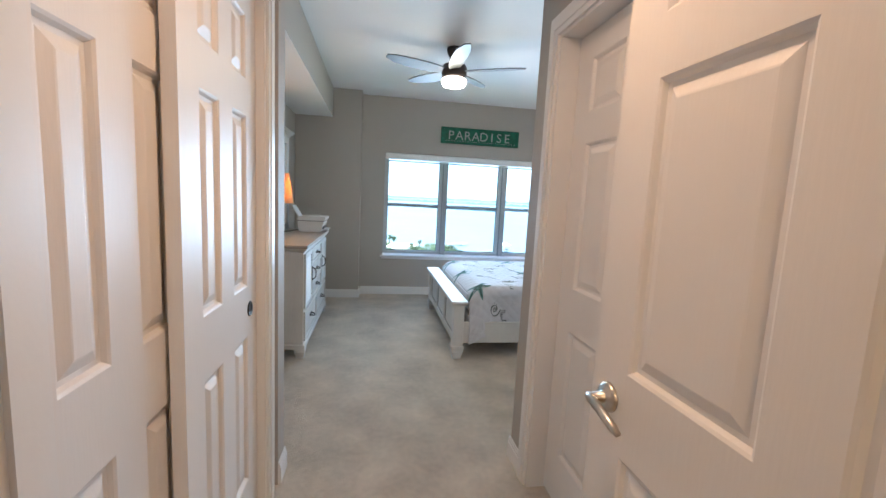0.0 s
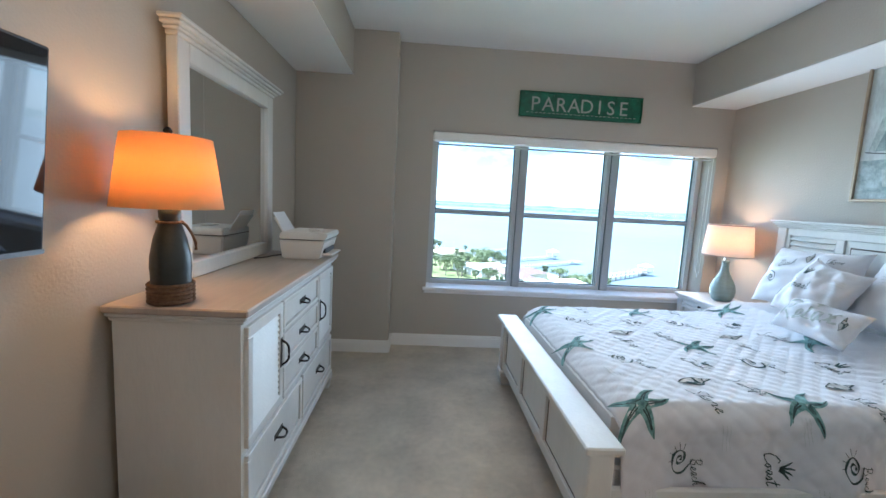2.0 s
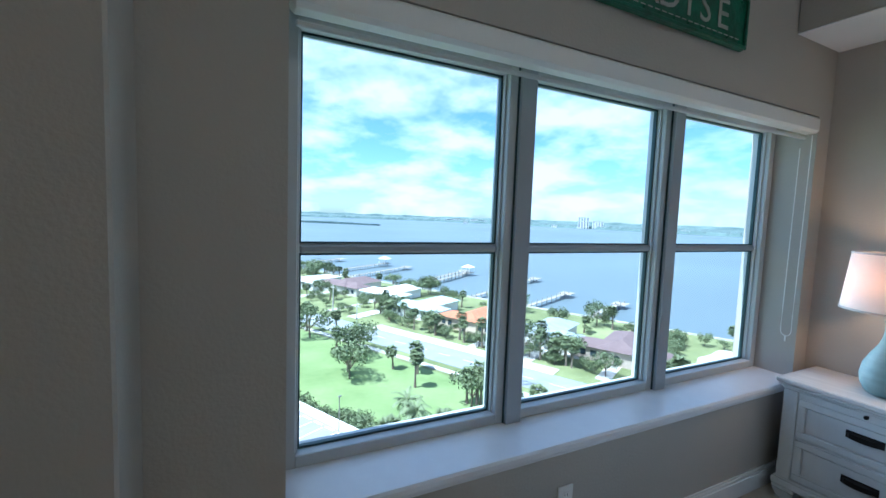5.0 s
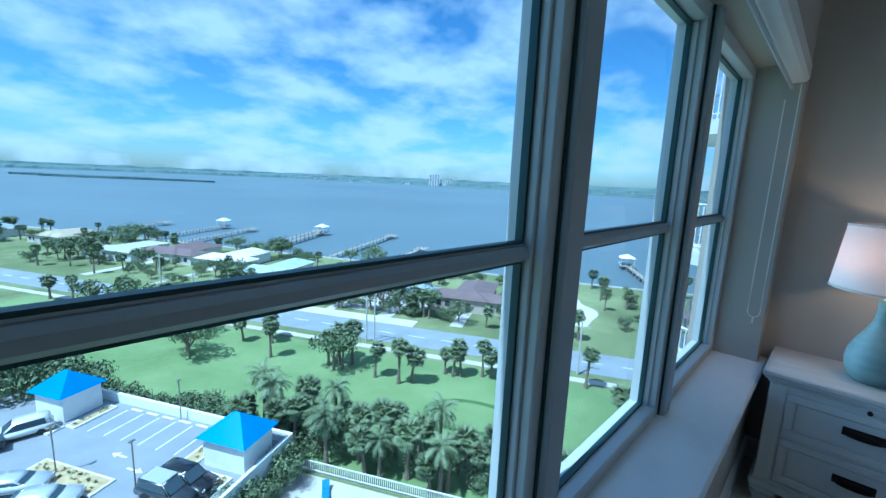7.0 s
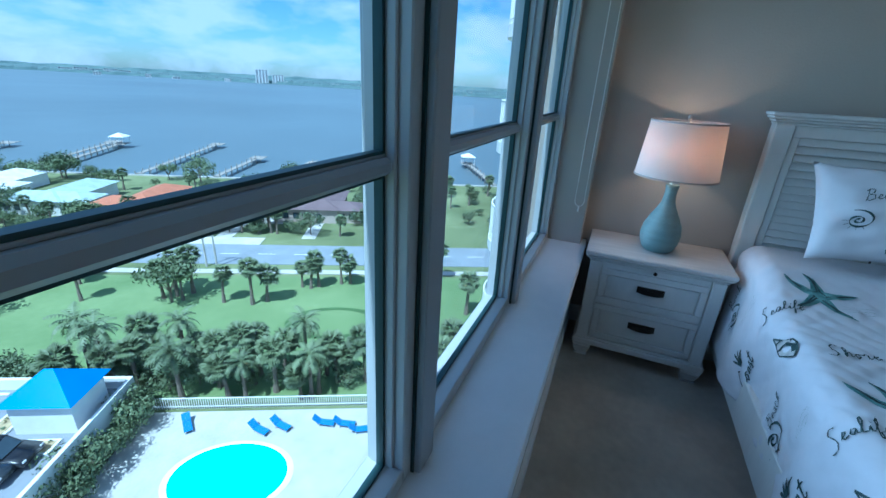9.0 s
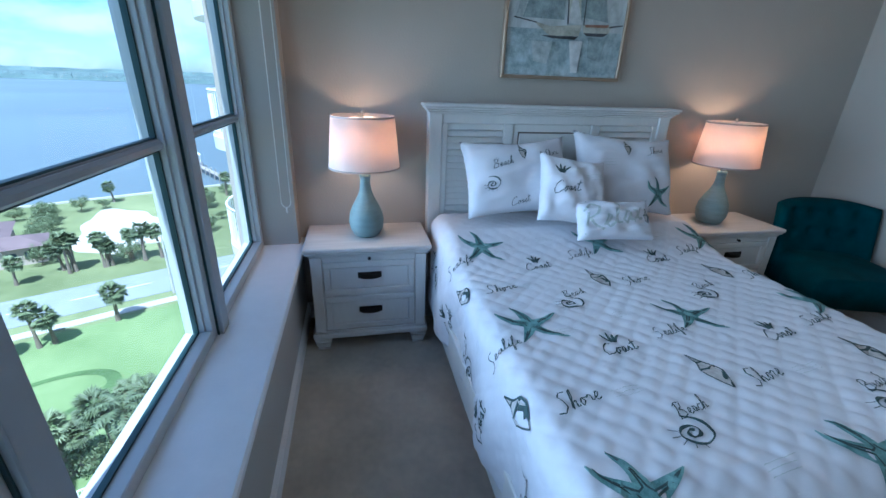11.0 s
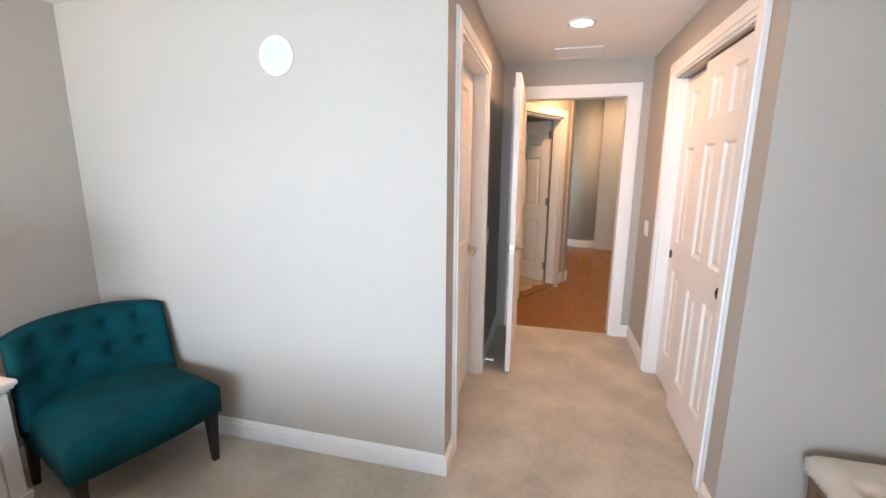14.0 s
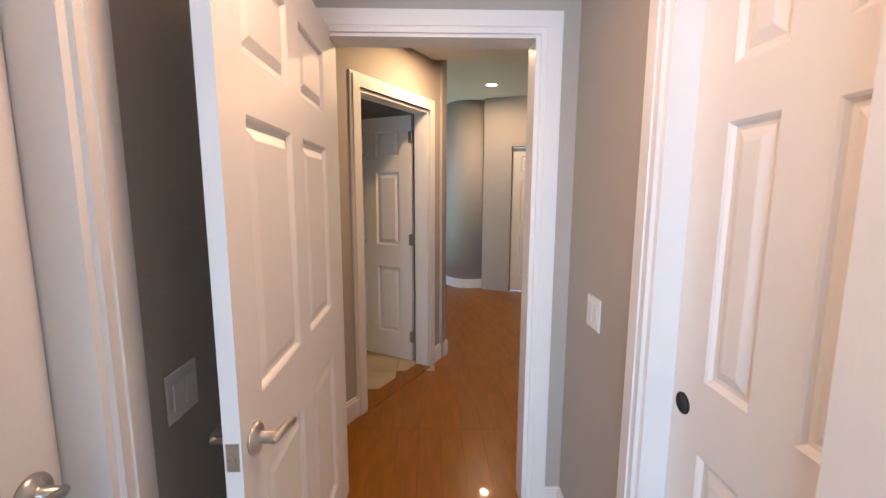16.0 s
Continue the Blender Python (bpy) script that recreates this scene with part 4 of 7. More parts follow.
def slipper_chair():
    t = thing("slipper_chair", (2.40, 0.435, 0), "deep teal button-tufted slipper chair with dark tapered legs", "chair", rz=73.5)
    # local: y points to the front, x across
    w = 0.30
    bm = bmesh.new()
    n, k = 26, 26
    top, rows = [], []
    for j in range(k + 1):
        v = j / k
        row = []
        for i in range(n + 1):
            u = i / n
            x = (u - 0.5) * 2 * w * (1 - 0.06 * (1 - v))
            y = 0.055 - 0.60 * (1 - v)
            e = min(u, 1 - u, v, 1 - v + 0.15)
            z = 0.445 - 0.055 * math.exp(-e / 0.045) + 0.015 * math.sin(math.pi * u) * math.sin(math.pi * v)
            row.append(bm.verts.new((x, y + 0.02 * math.sin(math.pi * u) * (v > 0.5) * v, z)))
        rows.append(row)
    for j in range(k):
        for i in range(n):
            bm.faces.new([rows[j][i], rows[j][i + 1], rows[j + 1][i + 1], rows[j + 1][i]])
    edge = rows[0][:] + [rows[j][n] for j in range(1, k + 1)] + rows[k][-2::-1] + [rows[j][0] for j in range(k - 1, 0, -1)]
    low = [bm.verts.new((v.co.x, v.co.y - 0.008 * (v.co.y > 0), 0.26)) for v in edge]
    for i in range(len(edge)):
        j = (i + 1) % len(edge)
        bm.faces.new([edge[i], low[i], low[j], edge[j]])
    bm.faces.new(low)
    part("seat", bm, TEAL, t, "deep teal seat cushion", smooth=True)
    # back: leans backwards, curved forward at the sides
    bm = bmesh.new()
    n, k = 44, 36
    buttons = [(-0.20, 0.70), (-0.067, 0.70), (0.067, 0.70), (0.20, 0.70), (-0.20, 0.575), (-0.067, 0.575), (0.067, 0.575), (0.20, 0.575)]

    def back(u, z, off):
        x = u * (w + 0.005)
        y = -0.44 - 0.20 * (z - 0.36) + 0.085 * abs(u) ** 3
        d = 0.0
        for bx, bz in buttons:
            r2 = (x - bx) ** 2 + (z - bz) ** 2
            d += 0.030 * math.exp(-r2 / 0.0009) + 0.006 * math.exp(-abs(x - bx) / 0.006) * (0.0 if z > bz else 1.0) * math.exp(-(z - bz) ** 2 / 0.004)
        return Vector((x, y + (off - d if off > 0 else off), z))

    def top_z(u):
        return 0.775 - 0.03 * abs(u) ** 2.2

    fr, bk = [], []
    for j in range(k + 1):
        v = j / k
        a, b = [], []
        for i in range(n + 1):
            u = -1 + 2 * i / n
            z = 0.36 + (top_z(u) - 0.36) * v
            rim = 0.05 * (1 - math.exp(-min(1 - abs(u), (1 - v) * 1.2) / 0.05))
            a.append(bm.verts.new(back(u, z, 0.012 + rim)))
            b.append(bm.verts.new(back(u, z, -0.035)))
        fr.append(a)
        bk.append(b)
    for g in (fr, bk):
        for j in range(k):
            for i in range(n):
                bm.faces.new([g[j][i], g[j][i + 1], g[j + 1][i + 1], g[j + 1][i]])
    rim_f = fr[0][:] + [fr[j][n] for j in range(1, k + 1)] + fr[k][-2::-1] + [fr[j][0] for j in range(k - 1, 0, -1)]
    rim_b = bk[0][:] + [bk[j][n] for j in range(1, k + 1)] + bk[k][-2::-1] + [bk[j][0] for j in range(k - 1, 0, -1)]
    for i in range(len(rim_f)):
        j = (i + 1) % len(rim_f)
        bm.faces.new([rim_f[i], rim_b[i], rim_b[j], rim_f[j]])
    bk_ob = part("backrest", bm, TEAL, t, "deep teal tufted backrest", smooth=True)
    for bx, bz in buttons:
        bm = bmesh.new()
        c = back(bx / (w + 0.005), bz, 0.05)
        m = Matrix.Translation(c) @ Matrix.Rotation(-math.pi / 2, 4, "X")
        lathe(bm, [(0.0, -0.004), (0.011, -0.002), (0.009, 0.004), (0.0, 0.006)], 10, m=m, cap=False)
        part("button", bm, TEAL, bk_ob, smooth=True)
    for sx in (-1, 1):
        bm = bmesh.new()
        taper(bm, sx * 0.262, 0.015, 0, 0.262, 0.013, 0.013, 0.024, 0.024)
        part("leg", bm, ESPRESSO, t, "dark tapered front leg")
        bm = bmesh.new()
        taper(bm, sx * 0.262, -0.535, 0, 0.30, 0.013, 0.013, 0.022, 0.024, 0, 0.06)
        part("leg", bm, ESPRESSO, t, "dark raked back leg")


slipper_chair()

# ---- bed ----
BX0, BX1, BY0, BY1, BYC = 1.06, 3.165, 1.30, 2.94, 2.13


def bed():
    t = thing("bed", (0, 0, 0), "white-washed panel bed with a louvered headboard", "bed")
    # headboard
    hb = bmesh.new()
    y0, y1 = 1.425, 2.905
    box(hb, 3.108, 3.145, y0 + 0.02, y1 - 0.02, 0.30, 1.26)
    head = part("headboard", hb, PAINT, t, "louvered headboard with a moulded cap")
    for a, b in ((y0, y0 + 0.075), (y1 - 0.075, y1)):
        bm = bmesh.new()
        box(bm, 3.075, 3.15, a, b, 0, 1.26, 0.005)
        part("post", bm, PAINT, head)
    bm = bmesh.new()
    for o, z0, z1 in ((0.004, 1.250, 1.262), (0.014, 1.2625, 1.274), (0.026, 1.2745, 1.286), (0.034, 1.2865, 1.302)):
        box(bm, 3.068 - o, 3.152, y0 - o, y1 + o, z0, z1, 0.004)
    part("cap", bm, PAINT, head)
    bm = bmesh.new()
    box(bm, 3.083, 3.10, y0 + 0.075, y1 - 0.075, 1.200, 1.250, 0.003)
    cols = [(y1 - 0.075, 2.80), (2.475, 2.42), (1.935, 1.88), (1.53, y0 + 0.075)]
    for a, b in cols:
        box(bm, 3.083, 3.10, min(a, b), max(a, b), 0.40, 1.200, 0.003)
    part("rail", bm, PAINT, head)
    for a, b, lo in ((2.475, 2.80, 0.40), (1.53, 1.88, 0.40), (1.935, 2.42, 0.40)):
        if a == 1.935:
            bm = bmesh.new()
            box(bm, 3.092, 3.10, a + 0.004, b - 0.004, lo, 1.199, 0.002)
            box(bm, 3.086, 3.092, a + 0.04, b - 0.04, lo, 1.15, 0.003)
            part("centre_panel", bm, PAINT, head)
            bm = bmesh.new()
            box(bm, 3.0915, 3.0925, a + 0.032, b - 0.032, lo, 1.158)
            part("groove", bm, GLAZE, head, "dark glazed groove")
            continue
        # dark glaze on the backing also paints in the shade between the slats
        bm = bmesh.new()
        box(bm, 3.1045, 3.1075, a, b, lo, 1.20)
        part("recess", bm, GLAZE, head, "dark glazed backing that deepens the shade behind the louvers")
        zz = lo + 0.25
        while zz < 1.185:
            bm = bmesh.new()
            box(bm, -0.004, 0.004, a + 0.001, b - 0.001, -0.019, 0.019, 0.002)
            move(bm, Matrix.Translation((3.092, 0, zz)) @ Matrix.Rotation(radians(32), 4, "Y"))
            part("louver", bm, PAINT, head, "tilted white slat")
            zz += 0.0355
    # footboard
    fb = bmesh.new()
    box(fb, 1.115, 1.15, BY0 + 0.05, BY1 - 0.05, 0.12, 0.47)
    foot = part("footboard", fb, PAINT, t, "low panelled footboard")
    for a in (BY0 + 0.012, BY1 - 0.102):
        bm = bmesh.new()
        box(bm, 1.088, 1.178, a, a + 0.09, 0.10, 0.462, 0.005)
        box(bm, 1.078, 1.188, a - 0.010, a + 0.10, 0.085, 0.118, 0.006)
        fo = part("post", bm, PAINT, foot)
        bm = foot_bm(1.133, a + 0.045, 0.086, 0.05)
        part("foot", bm, PAINT, fo)
    bm = bmesh.new()
    box(bm, BX0, 1.202, BY0 - 0.012, BY1 + 0.012, 0.474, 0.502, 0.006)
    box(bm, BX0 + 0.016, 1.188, BY0, BY1, 0.462, 0.4735, 0.004)
    part("cap", bm, PAINT, foot)
    bm = bmesh.new()
    w = (BY1 - BY0 - 0.2) / 3
    for z0, z1 in ((0.13, 0.185), (0.415, 0.462)):
        box(bm, 1.098, 1.115, BY0 + 0.1, BY1 - 0.1, z0, z1, 0.003)
    for k in range(4):
        yc = BY0 + 0.1 + k * w
        box(bm, 1.098, 1.115, max(BY0 + 0.1, yc - 0.03), min(BY1 - 0.1, yc + 0.03), 0.185, 0.415, 0.003)
    part("rail", bm, PAINT, foot)
    bm = bmesh.new()
    for k in range(3):
        a, b = BY0 + 0.13 + k * w, BY0 + 0.07 + (k + 1) * w
        for y0, y1, z0, z1 in ((a, b, 0.186, 0.190), (a, b, 0.410, 0.414), (a, a + 0.004, 0.190, 0.410), (b - 0.004, b, 0.190, 0.410)):
            box(bm, 1.112, 1.1145, y0, y1, z0, z1)
    part("groove", bm, GLAZE, foot, "dark glazed groove")
    for a in (BY0 + 0.045, BY1 - 0.07):
        bm = bmesh.new()
        box(bm, 1.178, 3.075, a, a + 0.025, 0.13, 0.31, 0.004)
        part("side_rail", bm, PAINT, t)


bed()

SHEET = mat("white_mattress_cloth", (0.75, 0.75, 0.76), 0.9, var=0.03, scale=10, bump=0.1)


def mattress():
    t = thing("mattress", (0, 0, 0), "white mattress on a base inside the bed frame", "mattress")
    bm = bmesh.new()
    box(bm, 1.225, 3.07, BYC - 0.72, BYC + 0.72, 0.20, 0.355, 0.01)
    part("base", bm, SHEET, t)
    bm = bmesh.new()
    box(bm, 1.225, 3.07, BYC - 0.72, BYC + 0.72, 0.356, 0.575, 0.05)
    part("body", bm, SHEET, t)


mattress()

QUILT = mat("white_quilted_cotton", (0.64, 0.64, 0.675), 0.9, var=0.04, scale=6, bump=0.12, bscale=350, sheen=0.2)
INK = mat("dark_green_grey_print", (0.045, 0.075, 0.075), 0.9, var=0.6, scale=25)
TEALINK = mat("teal_watercolour_print", (0.07, 0.20, 0.20), 0.9, var=0.45, scale=30, col2=(0.30, 0.50, 0.48))
TANINK = mat("tan_watercolour_print", (0.48, 0.46, 0.44), 0.9, var=0.3, scale=40)
GREYINK = mat("grey_green_lettering", (0.43, 0.47, 0.45), 0.9, var=0.2, scale=40)

QHW, QR, QZ = 0.755, 0.075, 0.605


def head_lift(v):
    # bed pillows under the cover
    return 0.095 * min(1.0, max(0.0, (v - 2.42) / 0.34)) ** 1.5


def quilt_point(u, v, off=0.0):
    """u: across the bed from its middle (beyond the edge it hangs down); v: along x."""
    s = 1 if u >= 0 else -1
    a = abs(u)
    flat = QHW - QR
    arc = QR * math.pi / 2
    lift = head_lift(v) + 0.006 * math.sin(3.1 * u + 1.3 * v) * math.sin(2.3 * v)
    end = max(0.0, 1.36 - v) / 0.14
    z = QZ + lift - 0.085 * min(end, 1.2) ** 2
    p = abs(math.sin(math.pi * (u + v) / 0.088)) * abs(math.sin(math.pi * (u - v) / 0.088))
    puff = 0.0062 * (p ** 0.42) * (1.0 if v < 2.62 else 0.5) + 0.0025 * noise.noise(Vector((u * 30, v * 30, 0))) + 0.006 * noise.noise(Vector((u * 4, v * 4, 3)))
    if a <= flat:
        return Vector((v, BYC + u, z + puff + off))
    if a <= flat + arc:
        t = (a - flat) / QR
        n = Vector((0, s * math.sin(t), math.cos(t)))
        return Vector((v, BYC + s * flat, z - QR)) + n * (QR + puff + off)
    d = a - flat - arc
    wave = (0.022 * math.sin(7.3 * v + 0.8 * s) + 0.012 * math.sin(17 * v + 2 * s)) * min(1, d / 0.15)
    return Vector((v, BYC + s * (QHW + 0.012 * d / 0.25 + wave + puff + off), z - QR - d))


def hang(v, s):
    return 0.315 + head_lift(v) + 0.02 * math.sin(5 * v + s) + (0.06 * math.exp(-((v - 1.30) / 0.12) ** 2) if s < 0 else 0.0)


def quilt():
    t = thing("quilt", (0, 0, 0), "white diamond-quilted bedspread printed with teal starfish, shells and words", "bedding")
    bm = bmesh.new()
    nv, nu = 170, 250
    rows = []
    for j in range(nv + 1):
        v = 1.228 + (3.03 - 1.228) * j / nv
        row = []
        for i in range(nu + 1):
            k = -1 + 2 * i / nu
            s = 1 if k >= 0 else -1
            full = QHW - QR + QR * math.pi / 2 + hang(v, s)
            row.append(bm.verts.new(quilt_point(k * full, v)))
        rows.append(row)
    for j in range(nv):
        for i in range(nu):
            bm.faces.new([rows[j][i], rows[j][i + 1], rows[j + 1][i + 1], rows[j + 1][i]])
    cover = part("cover", bm, QUILT, t, smooth=True)
    so = cover.modifiers.new("thickness", "SOLIDIFY")
    so.thickness, so.offset = 0.008, -1
    return t


quilt_ob = quilt()


# printed motifs: flat strips and letters laid on a surface by fn(a, b), in metres
def strip(bm, fn, pts, widths):
    pts = [Vector((*p, 0)) for p in pts]
    pair = []
    for i, p in enumerate(pts):
        d = (pts[min(i + 1, len(pts) - 1)] - pts[max(i - 1, 0)]).normalized()
        n = Vector((-d.y, d.x, 0)) * widths[i] / 2
        pair.append((bm.verts.new(fn(*(p + n).xy)), bm.verts.new(fn(*(p - n).xy))))
    for (a, b), (c, d) in zip(pair, pair[1:]):
        bm.faces.new([a, b, d, c])


def starfish(fn, size, parent, turn=0.0):
    bm = bmesh.new()
    for k in range(5):
        a0 = turn + k * 2 * math.pi / 5 + 0.12 * math.sin(k * 2.7)
        bend = 0.35 * math.sin(k * 1.9 + turn)
        ln = size * (1.0 + 0.12 * math.sin(k * 3.3 + turn))
        pts, wd = [], []
        for i in range(8):
            r = ln * i / 7
            a = a0 + bend * (i / 7) ** 2
            pts.append((r * math.cos(a), r * math.sin(a)))
            wd.append(size * (0.36 * (1 - i / 7) ** 0.75 + 0.03))
        strip(bm, fn, pts, wd)
    part("starfish_print", bm, TEALINK, parent, "teal printed starfish")
    bm = bmesh.new()
    line = []

    def up(a, b):
        return fn(a, b, 0.0012)

    for k in range(5):
        a0 = turn + k * 2 * math.pi / 5 + 0.12 * math.sin(k * 2.7)
        bend = 0.35 * math.sin(k * 1.9 + turn)
        for i, off in [(q, -0.06) for q in range(1, 7)] + [(q, 0.03) for q in range(5, 0, -1)]:
            r = size * 0.95 * i / 6
            a = a0 + bend * (i / 6) ** 2
            line.append((r * math.cos(a) - off * size * math.sin(a) * (1 - i / 6), r * math.sin(a) + off * size * math.cos(a) * (1 - i / 6)))
    strip(bm, up, line, [size * 0.04] * len(line))
    part("starfish_outline", bm, INK, parent, "dark line along the starfish's arms")


def nautilus(fn, size, parent, turn=0.0):
    bm = bmesh.new()
    pts, wd = [], []
    for i in range(46):
        a = turn + i * 0.30
        r = size * 0.10 * math.exp(i * 0.048)
        pts.append((r * math.cos(a) * 1.15, r * math.sin(a) * 0.85))
        wd.append(size * (0.05 + 0.10 * (0.5 + 0.5 * math.sin(i * 0.8))))
    strip(bm, fn, pts, wd)
    for k in range(5):
        a = turn + 2.2 + k * 0.5
        strip(bm, fn, [(size * r * math.cos(a) * 1.15, size * r * math.sin(a) * 0.85) for r in (0.45, 0.6, 0.78)], [size * 0.03] * 3)
    part("shell_print", bm, INK, parent, "dark printed spiral shell")


def conch(fn, size, parent, turn=0.0):
    c, s = math.cos(turn), math.sin(turn)

    def rot(p):
        return (size * (p[0] * c - p[1] * s), size * (p[0] * s + p[1] * c))

    bm = bmesh.new()
    strip(bm, fn, [rot(p) for p in ((0, 1.0), (0.02, 0.6), (0, 0.3), (-0.02, 0.0), (-0.05, -0.3), (-0.1, -0.6))], [size * w for w in (0.03, 0.2, 0.5, 0.62, 0.5, 0.12)])
    part("conch_print", bm, TANINK, parent, "tan printed conch shell")
    bm = bmesh.new()

    def up(a, b):
        return fn(a, b, 0.0012)

    for pts, w in (([(0, 1.05), (0.1, 0.62), (0.16, 0.45), (0.36, 0.28), (0.34, 0.0), (0.15, -0.35), (-0.1, -0.65)], 0.07), ([(0, 1.05), (-0.1, 0.55), (-0.3, 0.3), (-0.35, 0.05), (-0.25, -0.3), (-0.1, -0.65)], 0.05),
                   ([(-0.1, 0.6), (0.1, 0.55)], 0.08), ([(-0.3, 0.3), (0.0, 0.22), (0.36, 0.28)], 0.10), ([(0.1, 0.15), (0.2, -0.1), (0.05, -0.35)], 0.16)):
        strip(bm, up, [rot(p) for p in pts], [size * w] * len(pts))
    part("conch_outline", bm, INK, parent, "dark outline of the conch")


def coral(fn, size, parent):
    bm = bmesh.new()
    for x, h, lean in ((-0.35, 0.7, -0.25), (-0.1, 0.9, 0.05), (0.15, 0.75, 0.25), (0.38, 0.55, 0.4)):
        strip(bm, fn, [(size * (x * 0.4), -0.2 * size), (size * (x * 0.8), 0.15 * size), (size * (x + lean * 0.5), h * 0.7 * size), (size * (x + lean), h * size)], [size * w for w in (0.16, 0.2, 0.16, 0.07)])
    part("coral_print", bm, INK, parent, "dark printed coral sprig")


SCRIPT = {
    "B": (0.75, [[(0.1, 0.0), (0.15, 0.5), (0.2, 1.0)], [(0.0, 0.85), (0.25, 1.02), (0.55, 0.95), (0.5, 0.65), (0.22, 0.52), (0.6, 0.45), (0.62, 0.12), (0.3, 0.0), (0.05, 0.1)]]),
    "C": (0.75, [[(0.62, 0.85), (0.45, 1.0), (0.2, 0.8), (0.08, 0.4), (0.2, 0.05), (0.5, 0.05), (0.75, 0.2)]]),
    "S": (0.70, [[(0.6, 0.95), (0.35, 1.02), (0.22, 0.8), (0.4, 0.5), (0.5, 0.2), (0.3, -0.05), (0.0, 0.05)]]),
    "R": (0.75, [[(0.1, 0.0), (0.2, 1.0)], [(0.0, 0.8), (0.3, 1.02), (0.6, 0.85), (0.5, 0.58), (0.2, 0.5), (0.5, 0.2), (0.75, 0.0)]]),
    "e": (0.38, [[(0.0, 0.15), (0.22, 0.25), (0.27, 0.4), (0.15, 0.45), (0.07, 0.22), (0.18, 0.02), (0.38, 0.12)]]),
    "a": (0.42, [[(0.3, 0.4), (0.12, 0.42), (0.05, 0.15), (0.18, 0.02), (0.3, 0.38), (0.3, 0.08), (0.42, 0.08)]]),
    "c": (0.36, [[(0.28, 0.36), (0.14, 0.42), (0.05, 0.2), (0.15, 0.02), (0.36, 0.1)]]),
    "h": (0.42, [[(0.0, 0.1), (0.16, 0.6), (0.16, 1.0), (0.08, 0.9), (0.06, 0.0), (0.14, 0.35), (0.28, 0.4), (0.28, 0.05), (0.42, 0.1)]]),
    "o": (0.40, [[(0.15, 0.42), (0.04, 0.2), (0.15, 0.0), (0.28, 0.2), (0.17, 0.42), (0.4, 0.36)]]),
    "r": (0.34, [[(0.0, 0.3), (0.1, 0.45), (0.22, 0.38), (0.2, 0.1), (0.34, 0.08)]]),
    "s": (0.32, [[(0.0, 0.08), (0.16, 0.45), (0.24, 0.15), (0.12, 0.0), (0.32, 0.1)]]),
    "t": (0.36, [[(0.14, 0.85), (0.1, 0.1), (0.2, 0.0), (0.36, 0.12)], [(-0.05, 0.55), (0.32, 0.62)]]),
    "l": (0.30, [[(0.0, 0.1), (0.18, 0.7), (0.14, 1.0), (0.06, 0.85), (0.08, 0.1), (0.3, 0.1)]]),
    "i": (0.24, [[(0.0, 0.12), (0.1, 0.42), (0.1, 0.06), (0.24, 0.1)], [(0.12, 0.60), (0.14, 0.64)]]),
    "f": (0.32, [[(0.0, 0.15), (0.22, 0.75), (0.18, 1.0), (0.1, 0.8), (0.08, -0.3), (0.16, -0.38), (0.14, 0.05), (0.32, 0.12)]]),
    "x": (0.42, [[(0.0, 0.4), (0.12, 0.38), (0.25, 0.03), (0.42, 0.08)], [(0.36, 0.45), (0.02, 0.0)]]),
}


def word(fn, body, size, parent, turn=0.0, ink=None, at=(0, 0), bold=0.0):
    """A word in handwriting: each letter is one pen stroke."""
    bm = bmesh.new()
    c, s = math.cos(turn), math.sin(turn)
    total = sum(SCRIPT[ch][0] for ch in body)
    x0 = -total / 2
    pen = size * (0.060 + bold * 30)
    for ch in body:
        wide, strokes = SCRIPT[ch]
        for st in strokes:
            fine = []
            for (xa, ya), (xb, yb) in zip(st, st[1:]):
                fine += [(xa + (xb - xa) * q / 3, ya + (yb - ya) * q / 3) for q in range(3)]
            fine.append(st[-1])
            pts, wd = [], []
            for k, (lx, ly) in enumerate(fine):
                x, y = size * (x0 + lx + 0.25 * (ly - 0.3)), size * (ly - 0.35 + 0.10 * (x0 + lx))
                pts.append((at[0] + x * c - y * s, at[1] + x * s + y * c))
                wd.append(pen * (0.65 + 0.5 * abs(math.sin(k * 0.8 + lx * 3))))
            strip(bm, fn, pts, wd)
        x0 += wide
    part("word_print", bm, ink or INK, parent, "dark printed script word")


def scribble(fn, size, parent, seed):
    r = random.Random(seed)
    bm = bmesh.new()
    for k in range(3):
        y = -k * size * 0.28
        x = -size
        while x < size * 0.9:
            w = r.uniform(0.08, 0.28) * size
            strip(bm, fn, [(x, y + 0.12 * x), (x + w * 0.5, y + 0.12 * x + size * 0.05), (x + w, y + 0.12 * (x + w))], [size * 0.03] * 3)
            x += w + size * 0.06
    part("script_print", bm, GREYINK, parent, "faint illegible printed script")


